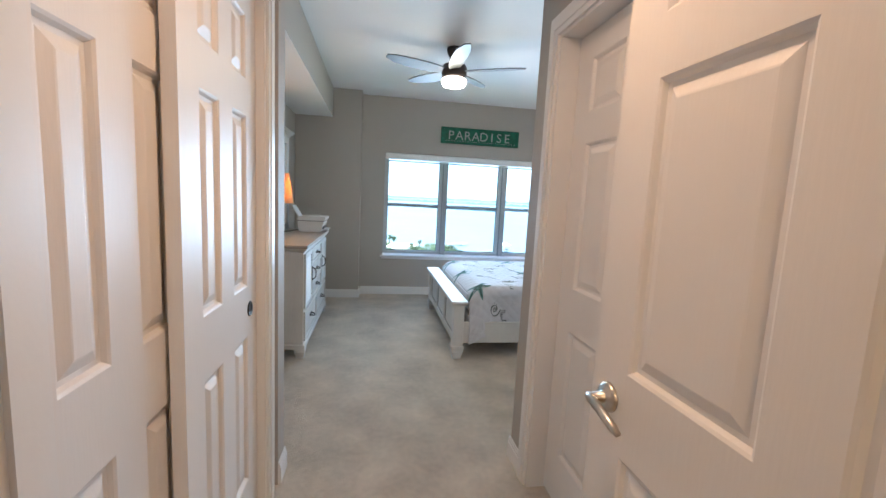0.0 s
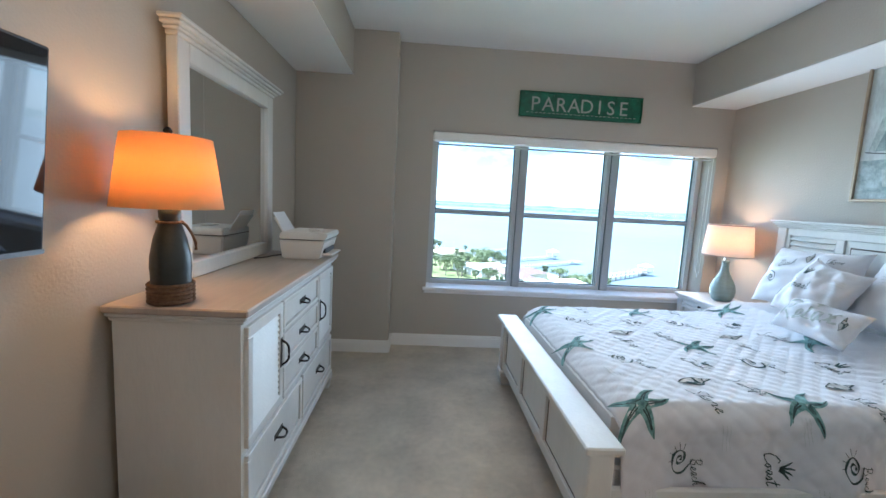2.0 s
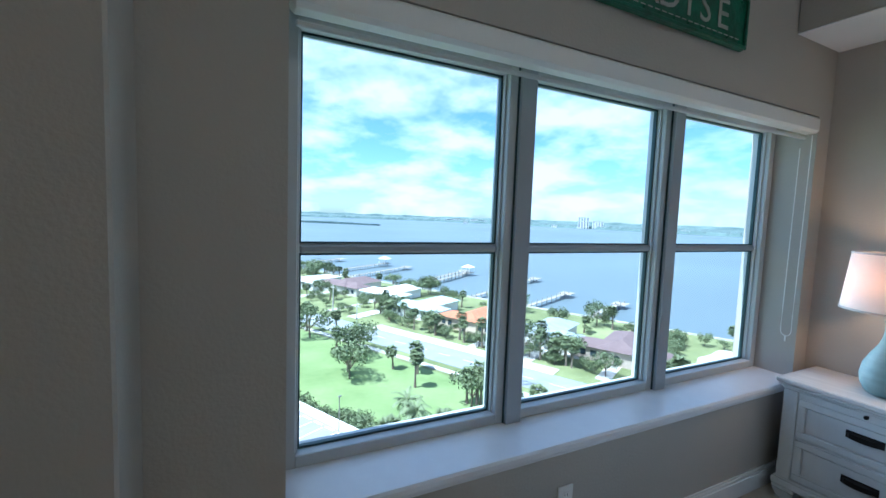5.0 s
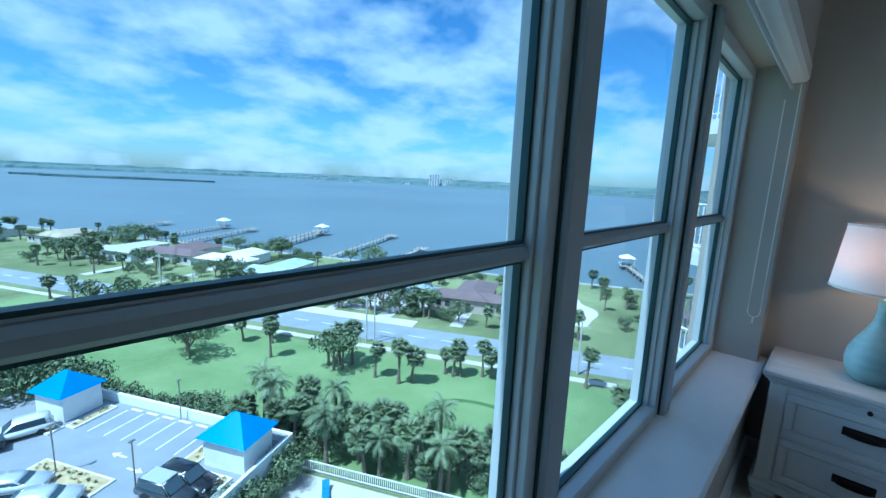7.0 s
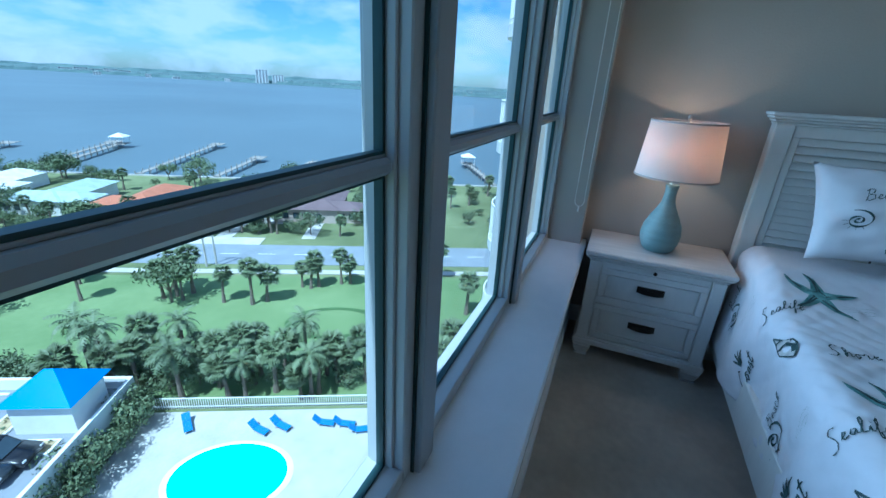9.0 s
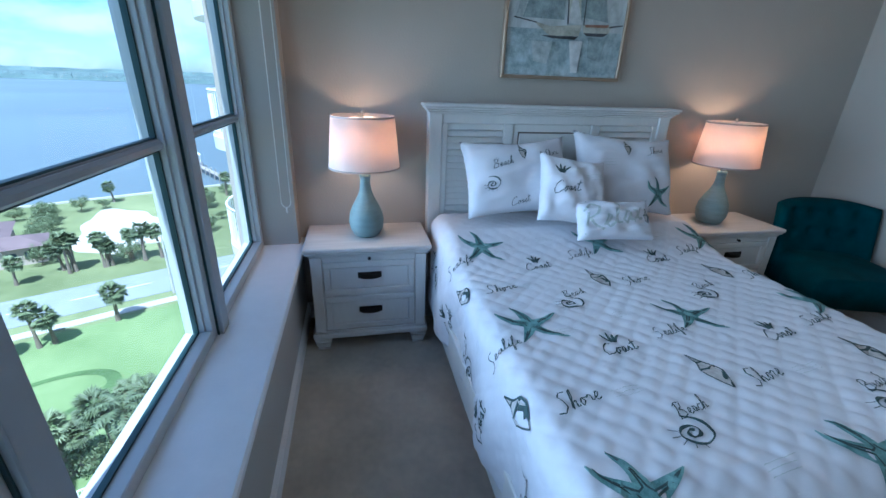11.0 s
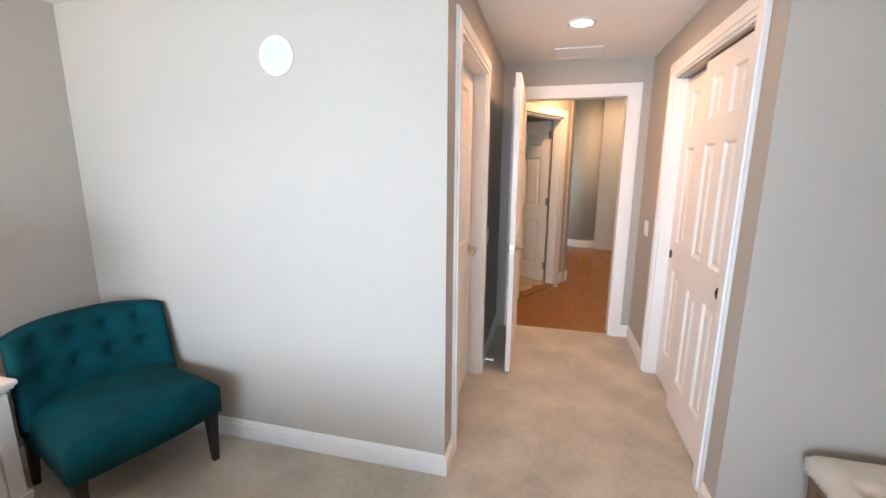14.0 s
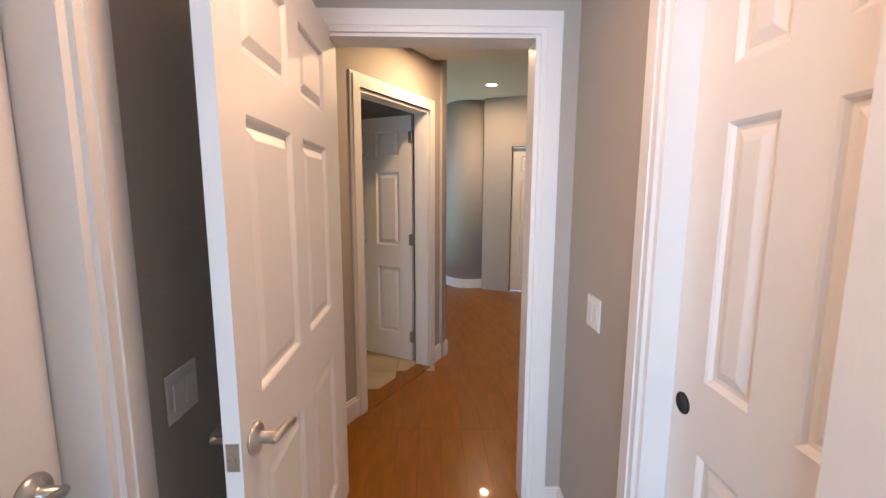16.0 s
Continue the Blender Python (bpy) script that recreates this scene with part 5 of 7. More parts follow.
def quilt_prints():
    rnd = random.Random(5)

    def at(u0, v0):
        # words run to -y with their heads to +x, over the edge and down the sides
        return lambda a, b, off=0.0: quilt_point(u0 - a, v0 + b, 0.003 + off)

    # the print repeats every 0.637 m across and 0.658 m along the cloth
    unit = (("star", -0.055, 1.305), ("beach", -0.275, 1.445), ("coast", -0.300, 1.815), ("conch", -0.512, 1.625), ("shore", -0.040, 1.600), ("sealife", -0.550, 1.860), ("lines", -0.42, 1.35), ("lines", -0.16, 1.93), ("lines", -0.20, 1.62))
    n = 0
    for j in range(-1, 3):
        for i in range(-2, 3):
            for kind, u0, v0 in unit:
                u, v = u0 + 0.637 * i + rnd.uniform(-0.012, 0.012), v0 + 0.658 * j + rnd.uniform(-0.012, 0.012)
                if abs(u) > QHW + 0.30 or not 1.30 <= v < (2.72 if abs(u) < 0.55 else 2.90):
                    continue
                motif(kind, at(u, v), rnd, n)
                n += 1


def motif(kind, fn0, rnd, n, big=1.0):
    def fn(a, b, off=0.0):
        return fn0(a * big, b * big, off)

    if kind == "star":
        starfish(fn, 0.128, quilt_ob, 0.25 + rnd.uniform(-0.1, 0.1))
    elif kind == "beach":
        nautilus(fn, 0.074, quilt_ob, 0.6)
        word(fn, "Beach", 0.05, quilt_ob, 0.15, at=(0.06, 0.075))
    elif kind == "conch":
        conch(fn, 0.098, quilt_ob, 0.25)
    elif kind == "coast":
        coral(lambda a, b, off=0.0: fn(a, b + 0.03, off), 0.05, quilt_ob)
        word(fn, "Coast", 0.062, quilt_ob, 0.1, at=(0.0, -0.015), bold=0.0006)
    elif kind == "shore":
        word(fn, "Shore", 0.068, quilt_ob, 0.15)
    elif kind == "sealife":
        word(fn, "Sealife", 0.056, quilt_ob, 0.12)
    else:
        scribble(fn, 0.05, quilt_ob, n)


quilt_prints()


def pillow(name, label, w, h, thick, m, words, group=""):
    """A stuffed pillow; local x across, y up, z to the front."""
    t = thing(name, (0, 0, 0), label, "pillow", group)
    t.matrix_world = m
    n = 26

    def surf(a, b, side=1, off=0.0):
        fa, fb = 2 * a / w, 2 * b / h
        ca, cb = max(-1, min(1, fa)), max(-1, min(1, fb))
        bulge = (max(0, 1 - abs(ca) ** 2.6) * max(0, 1 - abs(cb) ** 2.6)) ** 0.55
        pinch = 1 - 0.07 * (1 - abs(cb) ** 2) * abs(ca) ** 3
        pinch2 = 1 - 0.09 * (1 - abs(ca) ** 2) * abs(cb) ** 3
        wr = 0.006 * math.sin(9 * ca + 5 * cb) * bulge + 0.004 * math.sin(14 * cb - 6 * ca) * bulge + (0.016 * noise.noise(Vector((ca * 2.2 + w * 9, cb * 2.2, w * 31))) + 0.009 * noise.noise(Vector((ca * 5.5, cb * 5.5 + h * 7, w * 13)))) * bulge ** 0.5
        sag = 0.035 * h * (1 - ca * ca) * max(0.0, cb)
        return Vector((a * pinch, b * pinch2 - sag, side * (thick / 2 * bulge + wr + off + 0.002)))

    bm = bmesh.new()
    for side in (1, -1):
        g = [[bm.verts.new(surf(-w / 2 + w * i / n, -h / 2 + h * j / n, side)) for i in range(n + 1)] for j in range(n + 1)]
        for j in range(n):
            for i in range(n):
                bm.faces.new([g[j][i], g[j][i + 1], g[j + 1][i + 1], g[j + 1][i]])
    bmesh.ops.remove_doubles(bm, verts=bm.verts, dist=0.0045)
    part("cover", bm, QUILT, t, smooth=True)

    def at(a0, b0):
        return lambda a, b, off=0.0: surf(a0 + a, b0 + b, 1, 0.003 + off)

    for kind, a, b, s in words:
        if kind == "star":
            starfish(at(a, b), s, t, 0.4)
        elif kind == "shell":
            nautilus(at(a, b), s, t, 1.0)
        elif kind == "conch":
            conch(at(a, b), s, t, 0.2)
        elif kind == "coral":
            coral(at(a, b), s, t)
        elif kind == "scribble":
            scribble(at(a, b), s, t, 3)
        else:
            word(at(a, b), kind, s, t, 0.12, GREYINK if kind == "Relax" else None, bold=0.0007 if kind == "Relax" else 0.0)
    return t


def lean(x, y, z, tilt, roll=0.0, yaw=0.0):
    # local z faces -x, tilted up
    return Matrix.Translation((x, y, z)) @ Matrix.Rotation(radians(-90 + yaw), 4, "Z") @ Matrix.Rotation(radians(90 - tilt), 4, "X") @ Matrix.Rotation(radians(roll), 4, "Z")


pillow("pillow", "white pillow sham printed with a spiral shell and starfish", 0.60, 0.42, 0.17, lean(2.90, 2.445, 0.945, 27, 3), [("shell", -0.17, -0.05, 0.055), ("Beach", -0.10, 0.06, 0.05), ("conch", 0.02, 0.12, 0.06), ("star", 0.19, -0.10, 0.09), ("Shore", 0.18, 0.10, 0.045), ("Coast", -0.02, -0.15, 0.05)], "pillow shams")
pillow("pillow", "white pillow sham printed with a starfish and words", 0.62, 0.46, 0.17, lean(2.90, 1.80, 0.955, 27, -5), [("conch", -0.02, 0.13, 0.06), ("Shore", 0.16, 0.13, 0.05), ("star", 0.17, -0.12, 0.10), ("scribble", -0.15, 0.05, 0.06)], "pillow shams")
pillow("throw_pillow", "white square throw pillow printed with coral and Coast", 0.37, 0.38, 0.15, lean(2.735, 2.20, 0.905, 33, -10), [("coral", -0.09, 0.07, 0.055), ("Coast", -0.06, -0.02, 0.065), ("conch", 0.05, -0.13, 0.05), ("scribble", 0.10, 0.08, 0.05)])
pillow("throw_pillow", "small white lumbar pillow with the word Relax", 0.43, 0.22, 0.12, lean(2.585, 2.03, 0.785, 38, -2), [("Relax", -0.03, 0.0, 0.15), ("conch", 0.165, 0.0, 0.05)])

# ---- smaller things of the bedroom and hall ----
SIGN = mat("distressed_green_metal", (0.008, 0.105, 0.055), 0.5, 0.0, var=0.4, scale=18, bump=0.25, bscale=60)
CUT = mat("pale_backing", (0.36, 0.36, 0.32), 0.7, var=0.1, scale=20)


def sign():
    t = thing("wall_sign", (1.785, YN - 0.004, 2.17), "distressed green metal sign reading PARADISE", "sign")
    w, h = 0.535, 0.105
    bm = bmesh.new()
    box(bm, -w, w, -0.022, 0, -h, h, 0.004)
    part("plate", bm, SIGN, t)
    bm = bmesh.new()
    for a, b, c, d in ((-w, w, h - 0.014, h), (-w, w, -h, -h + 0.014), (-w, -w + 0.014, -h + 0.014, h - 0.014), (w - 0.014, w, -h + 0.014, h - 0.014)):
        box(bm, a, b, -0.032, -0.0225, c, d, 0.003)
    part("rim", bm, SIGN, t)
    for k in range(13):
        for s in (-1, 1):
            bm = bmesh.new()
            m = Matrix.Translation((-w + 0.045 + k * (2 * w - 0.09) / 12, -0.022, s * (h - 0.026))) @ Matrix.Rotation(math.pi / 2, 4, "X")
            lathe(bm, [(0.006, 0), (0.005, 0.004), (0.0, 0.006)], 8, m=m)
            part("rivet", bm, SIGN, t)
    x = -0.40
    for ch in "PARADISE":
        bm = text_bm(ch, 0.165, 0.0012, 0, 0.0)
        move(bm, Matrix.Translation((x, -0.0245, -0.002)) @ Matrix.Rotation(math.pi / 2, 4, "X"))
        part("letter", bm, CUT, t, "pale cut-out letter")
        x += 0.112 if ch != "I" else 0.098
    bm = bmesh.new()
    for k in range(26):
        box(bm, -w + 0.06 + k * 0.0375, -w + 0.085 + k * 0.0375, -0.0235, -0.0215, -h + 0.033, -h + 0.037)
    part("small_lettering", bm, CUT, t, "row of illegible small letters")


sign()


def painting():
    t = thing("painting", (XE - 0.002, 2.14, 1.86), "framed painting of two grey-green sailing boats on water", "painting")
    w, h = 0.36, 0.42
    CANVAS = mat("painted_pale_grey_canvas", (0.50, 0.55, 0.55), 0.75, var=0.28, scale=4, bump=0.15, bscale=120, stretch=(1, 2.5, 0.8), col2=(0.70, 0.74, 0.74))
    FRAME = mat("champagne_wood_frame", (0.36, 0.28, 0.20), 0.35, 0.4, var=0.12, scale=20)
    bm = bmesh.new()
    box(bm, -0.022, -0.001, -w + 0.008, w - 0.008, -h + 0.008, h - 0.008)
    part("canvas", bm, CANVAS, t)
    bm = bmesh.new()
    e = 0.018
    for a, b, c, d in ((-w, w, h - e, h), (-w, w, -h, -h + e), (-w, -w + e, -h + e, h - e), (w - e, w, -h + e, h - e)):
        box(bm, -0.036, 0, a, b, c, d, 0.003)
    part("frame", bm, FRAME, t, "champagne wooden frame")
    # painted shapes: y runs from +w to -w across the picture; d lifts each stroke above the last
    pal = {n: mat("paint_" + n, c, 0.75, var=0.35, scale=22, bump=0.2, bscale=150, col2=c2) for n, c, c2 in (
        ("slate_sail", (0.20, 0.26, 0.27), (0.42, 0.50, 0.50)), ("pale_sail", (0.42, 0.48, 0.48), (0.62, 0.67, 0.66)), ("cream_sail", (0.45, 0.46, 0.34), (0.72, 0.74, 0.66)),
        ("white_sail", (0.68, 0.71, 0.70), (0.80, 0.81, 0.80)), ("hull", (0.38, 0.38, 0.31), (0.62, 0.62, 0.54)), ("dark", (0.03, 0.035, 0.04), (0.10, 0.11, 0.12)), ("water", (0.28, 0.37, 0.39), (0.55, 0.64, 0.66)), ("rust", (0.28, 0.12, 0.07), (0.4, 0.25, 0.18)))}
    shapes = [
        ("water", [(-0.34, -0.40), (0.34, -0.40), (0.34, -0.17), (-0.34, -0.17)]),
        ("pale_sail", [(-0.30, -0.12), (-0.16, -0.12), (-0.17, 0.36)]), ("slate_sail", [(-0.26, -0.12), (-0.02, -0.12), (-0.05, 0.40), (-0.12, 0.30)]),
        ("pale_sail", [(0.05, -0.12), (0.15, -0.12), (0.14, 0.28)]), ("slate_sail", [(0.06, -0.10), (0.24, -0.12), (0.13, 0.35), (0.08, 0.38)]), ("pale_sail", [(0.25, -0.12), (0.31, -0.12), (0.23, 0.20)]),
        ("cream_sail", [(0.0, -0.13), (0.08, -0.13), (0.02, 0.25), (-0.055, 0.40)]), ("white_sail", [(0.0, -0.135), (0.085, -0.135), (0.02, 0.05)]),
        ("hull", [(-0.20, -0.135), (-0.10, -0.155), (0.085, -0.14), (0.075, -0.195), (-0.10, -0.20)]), ("dark", [(-0.15, -0.200), (0.075, -0.197), (0.05, -0.214), (-0.08, -0.212)]),
        ("hull", [(0.09, -0.14), (0.27, -0.135), (0.25, -0.175), (0.10, -0.178)]), ("rust", [(0.10, -0.137), (0.25, -0.132), (0.24, -0.146), (0.11, -0.15)]), ("dark", [(0.10, -0.178), (0.25, -0.175), (0.22, -0.192), (0.12, -0.192)]),
        ("dark", [(-0.052, 0.41), (-0.046, 0.41), (0.004, -0.14), (-0.004, -0.14)]), ("dark", [(0.078, 0.40), (0.082, 0.40), (0.098, -0.14), (0.092, -0.14)]),
        ("dark", [(-0.31, -0.118), (-0.18, -0.138), (-0.18, -0.144), (-0.31, -0.124)]), ("dark", [(0.25, -0.140), (0.33, -0.128), (0.33, -0.134), (0.25, -0.148)]),
        ("white_sail", [(0.02, -0.22), (0.10, -0.22), (0.09, -0.38), (0.05, -0.38)]), ("slate_sail", [(0.13, -0.20), (0.24, -0.20), (0.22, -0.32), (0.14, -0.30)]), ("pale_sail", [(-0.20, -0.23), (-0.08, -0.23), (-0.10, -0.34), (-0.18, -0.33)])]
    for k, (n, pts) in enumerate(shapes):
        bm = bmesh.new()
        x = -0.0225 - 0.0005 * k
        bm.faces.new([bm.verts.new((x, -py * 1.0, pz)) for py, pz in pts])
        part("brush_stroke", bm, pal[n], t)


painting()

PRW = mat("white_printer_plastic", (0.72, 0.70, 0.67), 0.45, var=0.03, scale=8, bump=0.03)
PRD = mat("dark_printer_slot", (0.03, 0.03, 0.035), 0.4, var=0.1)


def printer():
    t = thing("printer", (-0.23, 2.645, 0.92), "white all-in-one printer with a raised paper tray on the dresser", "printer")

    def tub(bm, z0, z1, a0, a1, b0, b1, c0, c1, d0, d1):
        lo = [bm.verts.new(p) for p in ((a0, b0, z0), (a1, b0, z0), (a1, b1, z0), (a0, b1, z0))]
        hi = [bm.verts.new(p) for p in ((c0, d0, z1), (c1, d0, z1), (c1, d1, z1), (c0, d1, z1))]
        bm.faces.new(lo)
        bm.faces.new(hi)
        for i in range(4):
            bm.faces.new([lo[i], lo[(i + 1) % 4], hi[(i + 1) % 4], hi[i]])

    bm = bmesh.new()
    tub(bm, 0, 0.115, -0.12, 0.095, -0.175, 0.175, -0.135, 0.13, -0.185, 0.185)
    bmesh.ops.bevel(bm, geom=bm.edges[:], offset=0.008, segments=2, affect="EDGES")
    part("body", bm, PRW, t)
    bm = bmesh.new()
    tub(bm, 0.118, 0.16, -0.137, 0.135, -0.187, 0.187, -0.13, 0.145, -0.175, 0.175)
    bmesh.ops.bevel(bm, geom=bm.edges[:], offset=0.008, segments=2, affect="EDGES")
    part("scanner_lid", bm, PRW, t)
    bm = bmesh.new()
    box(bm, -0.132, 0.128, -0.182, 0.182, 0.1145, 0.1185)
    box(bm, 0.095, 0.122, -0.12, 0.12, 0.035, 0.062)
    part("slot", bm, PRD, t, "dark paper slot")
    bm = bmesh.new()
    box(bm, 0.09, 0.165, -0.13, 0.13, 0.020, 0.030, 0.003)
    part("output_tray", bm, PRW, t)
    bm = bmesh.new()
    box(bm, 0.0, 0.07, -0.05, 0.05, 0.1605, 0.172, 0.004)
    part("control_panel", bm, PRW, t)
    bm = bmesh.new()
    box(bm, -0.004, 0.004, -0.11, 0.11, 0, 0.12, 0.002)
    move(bm, Matrix.Translation((-0.125, 0, 0.135)) @ Matrix.Rotation(radians(-32), 4, "Y"))
    part("paper_tray", bm, PRW, t, "raised paper tray")
    bm = bmesh.new()
    box(bm, 0.0045, 0.0075, -0.1, 0.1, 0.01, 0.15, 0.0)
    move(bm, Matrix.Translation((-0.125, 0, 0.135)) @ Matrix.Rotation(radians(-32), 4, "Y"))
    part("paper", bm, mat("white_paper", (0.80, 0.81, 0.83), 0.7, var=0.02), t, "white paper in the tray")
    bm = bmesh.new()
    tube(bm, [(-0.12, -0.13, 0.02), (-0.18, -0.16, 0.012), (-0.22, -0.2, 0.005), (-0.255, -0.24, 0.005)], 0.004, 6)
    part("cable", bm, PRD, t, "black power cable")


printer()


def ceiling_fan():
    BLADE = mat("dark_taupe_fan_blade", (0.10, 0.09, 0.085), 0.4, var=0.2, scale=8, stretch=(1, 6, 1))
    HOUS = mat("dark_bronze_fan_housing", (0.06, 0.045, 0.04), 0.35, 0.8, var=0.1)
    t = thing("ceiling_fan", (1.05, 1.68, H), "five-blade dark ceiling fan with a lit round lamp", "ceiling fan")
    bm = bmesh.new()
    lathe(bm, [(0.070, 0), (0.072, -0.02), (0.060, -0.055), (0.045, -0.075), (0.045, -0.11), (0.060, -0.125), (0.098, -0.14), (0.108, -0.16), (0.108, -0.215), (0.100, -0.235), (0.088, -0.25), (0.0, -0.25)], 36)
    part("motor_housing", bm, HOUS, t, smooth=True)
    bm = bmesh.new()
    lathe(bm, [(0.092, -0.250), (0.104, -0.258), (0.104, -0.285), (0.090, -0.306), (0.05, -0.316), (0.0, -0.318)], 32)
    lo = part("light", bm, glow("lit_frosted_lamp", (1.0, 0.82, 0.58), 6.0), t, "lit frosted lamp bowl", smooth=True)
    lo.visible_shadow = False
    for k in range(5):
        bm = bmesh.new()
        n = 12
        top, bot = [], []
        for i in range(n + 1):
            r = 0.09 + 0.51 * i / n
            f = i / n
            wide = 0.08 + 0.055 * math.sin(math.pi * min(1, f * 0.9) ** 0.8) - 0.05 * max(0, f - 0.85) / 0.15
            a, b = 0.35 * wide, -0.65 * wide
            tilt = 0.22 - 0.05 * f
            zz = -0.185 + 0.02 * f
            top.append(((r, a, zz + a * tilt + 0.004), (r, b, zz + b * tilt + 0.004)))
        vs = [[bm.verts.new(p) for p in row] for row in top]
        vl = [[bm.verts.new((p[0], p[1], p[2] - 0.009)) for p in row] for row in top]
        for i in range(n):
            bm.faces.new([vs[i][0], vs[i + 1][0], vs[i + 1][1], vs[i][1]])
            bm.faces.new([vl[i][0], vl[i][1], vl[i + 1][1], vl[i + 1][0]])
            bm.faces.new([vs[i][0], vl[i][0], vl[i + 1][0], vs[i + 1][0]])
            bm.faces.new([vs[i][1], vs[i + 1][1], vl[i + 1][1], vl[i][1]])
        bm.faces.new([vs[0][0], vs[0][1], vl[0][1], vl[0][0]])
        bm.faces.new([vs[n][0], vl[n][0], vl[n][1], vs[n][1]])
        move(bm, Matrix.Rotation(radians(53 + 72 * k), 4, "Z"))
        part("blade", bm, BLADE, t, "dark taupe curved blade")


ceiling_fan()


def ceiling_speaker():
    t = thing("wall_speaker", (1.936, 0.001, 1.93), "white round in-wall speaker with a mesh grille", "speaker")
    m = Matrix.Rotation(-math.pi / 2, 4, "X")
    bm = bmesh.new()
    lathe(bm, [(0.066, 0), (0.084, 0.0), (0.084, 0.006), (0.078, 0.010), (0.064, 0.008)], 40, m=m, cap=False)
    part("rim", bm, PLATE, t, smooth=True)
    bm = bmesh.new()
    lathe(bm, [(0.065, 0.005), (0.03, 0.007), (0.0, 0.0075)], 32, m=m, cap=False)
    part("grille", bm, mat("pale_grille_cloth", (0.62, 0.66, 0.66), 0.8, var=0.06, bump=0.4, bscale=600), t, "pale mesh grille", smooth=True)


ceiling_speaker()


def wall_plate(name, m, label, kind):
    """A cover plate; local x across, z up, y out of the wall."""
    t = thing(name, (0, 0, 0), label, "switch" if kind == "switch" else "outlet")
    t.matrix_world = m
    w = 0.058 if kind == "switch" else 0.036
    bm = bmesh.new()
    box(bm, -w, w, 0, 0.006, -0.058, 0.058, 0.0025)
    part("plate", bm, PLATE, t)
    if kind == "switch":
        for x in (-0.023, 0.023):
            bm = bmesh.new()
            box(bm, x - 0.0165, x + 0.0165, 0.006, 0.009, -0.033, 0.033, 0.002)
            part("rocker", bm, PLATE, t)
    else:
        for z in (-0.021, 0.021):
            bm = bmesh.new()
            box(bm, -0.016, 0.016, 0.006, 0.008, z - 0.014, z + 0.014, 0.004)
            part("socket", bm, PLATE, t)
            bm = bmesh.new()
            for x in (-0.006, 0.006):
                box(bm, x - 0.0012, x + 0.0012, 0.008, 0.0084, z - 0.002, z + 0.007)
            part("slots", bm, PRD, t, "dark socket slots")
    return t


wall_plate("light_switch", pose(0.001, -1.735, 1.01, 0, 0, -90), "white double rocker switch plate on the hall wall", "switch")
wall_plate("light_switch", pose(HX - 0.001, -1.25, 0.97, 0, 0, 90), "white rocker switch plate behind the open door", "switch")
wall_plate("outlet", pose(1.50, YN - 0.001, 0.30, 0, 0, 180), "white wall outlet under the window", "outlet")


def downlight(x, y, z, label):
    t = thing("downlight", (x, y, z), label, "downlight", "recessed lights")
    bm = bmesh.new()
    lathe(bm, [(0.062, -0.001), (0.085, -0.001), (0.086, -0.006), (0.062, -0.010)], 32, cap=False)
    part("trim_ring", bm, PLATE, t, smooth=True)
    bm = bmesh.new()
    lathe(bm, [(0.063, -0.0035), (0.0, -0.0035)], 28, cap=False)
    part("lens", bm, glow("lit_downlight_lens", (1.0, 0.80, 0.58), 7.0), t, "lit lens")


downlight(0.61, -1.085, HZ, "lit round recessed light in the hall ceiling")
downlight(0.416, -3.13, 2.425, "lit round recessed light in the entrance ceiling")
downlight(-0.115, -5.5, 2.705, "lit round recessed light in the far ceiling")


def ceiling_vent():
    t = thing("ceiling_vent", (0.59, -1.76, HZ), "white louvered air vent in the hall ceiling", "vent")
    bm = bmesh.new()
    w, h = 0.17, 0.15
    for a, b, c, d in ((-w, w, h - 0.022, h), (-w, w, -h, -h + 0.022), (-w, -w + 0.022, -h + 0.022, h - 0.022), (w - 0.022, w, -h + 0.022, h - 0.022)):
        box(bm, a, b, c, d, -0.012, -0.0005, 0.002)
    part("frame", bm, PLATE, t)
    for k in range(11):
        bm = bmesh.new()
        y = -h + 0.032 + k * 0.0236
        box(bm, -w + 0.022, w - 0.022, y, y + 0.017, -0.007, -0.004)
        part("slat", bm, PLATE, t)


ceiling_vent()


def door_stop():
    t = thing("door_stop", (HX - 0.012, -1.16, 0.06), "small white spring door stop on the baseboard", "door stop")
    bm = bmesh.new()
    tube(bm, [(0, 0, 0), (-0.06, 0, -0.002)], 0.006, 8)
    part("spring", bm, NICKEL, t)
    bm = bmesh.new()
    tube(bm, [(-0.06, 0, -0.002), (-0.074, 0, -0.002)], 0.009, 8)
    part("tip", bm, PLATE, t, "white rubber tip")


door_stop()


def behind_door(x, y):
    """Whether a place lies behind the angled wall, in the tiled room."""
    return y > -4.2 and (x - 1.185) * 1.22 - (y + 2.62) * 0.715 > 0.02


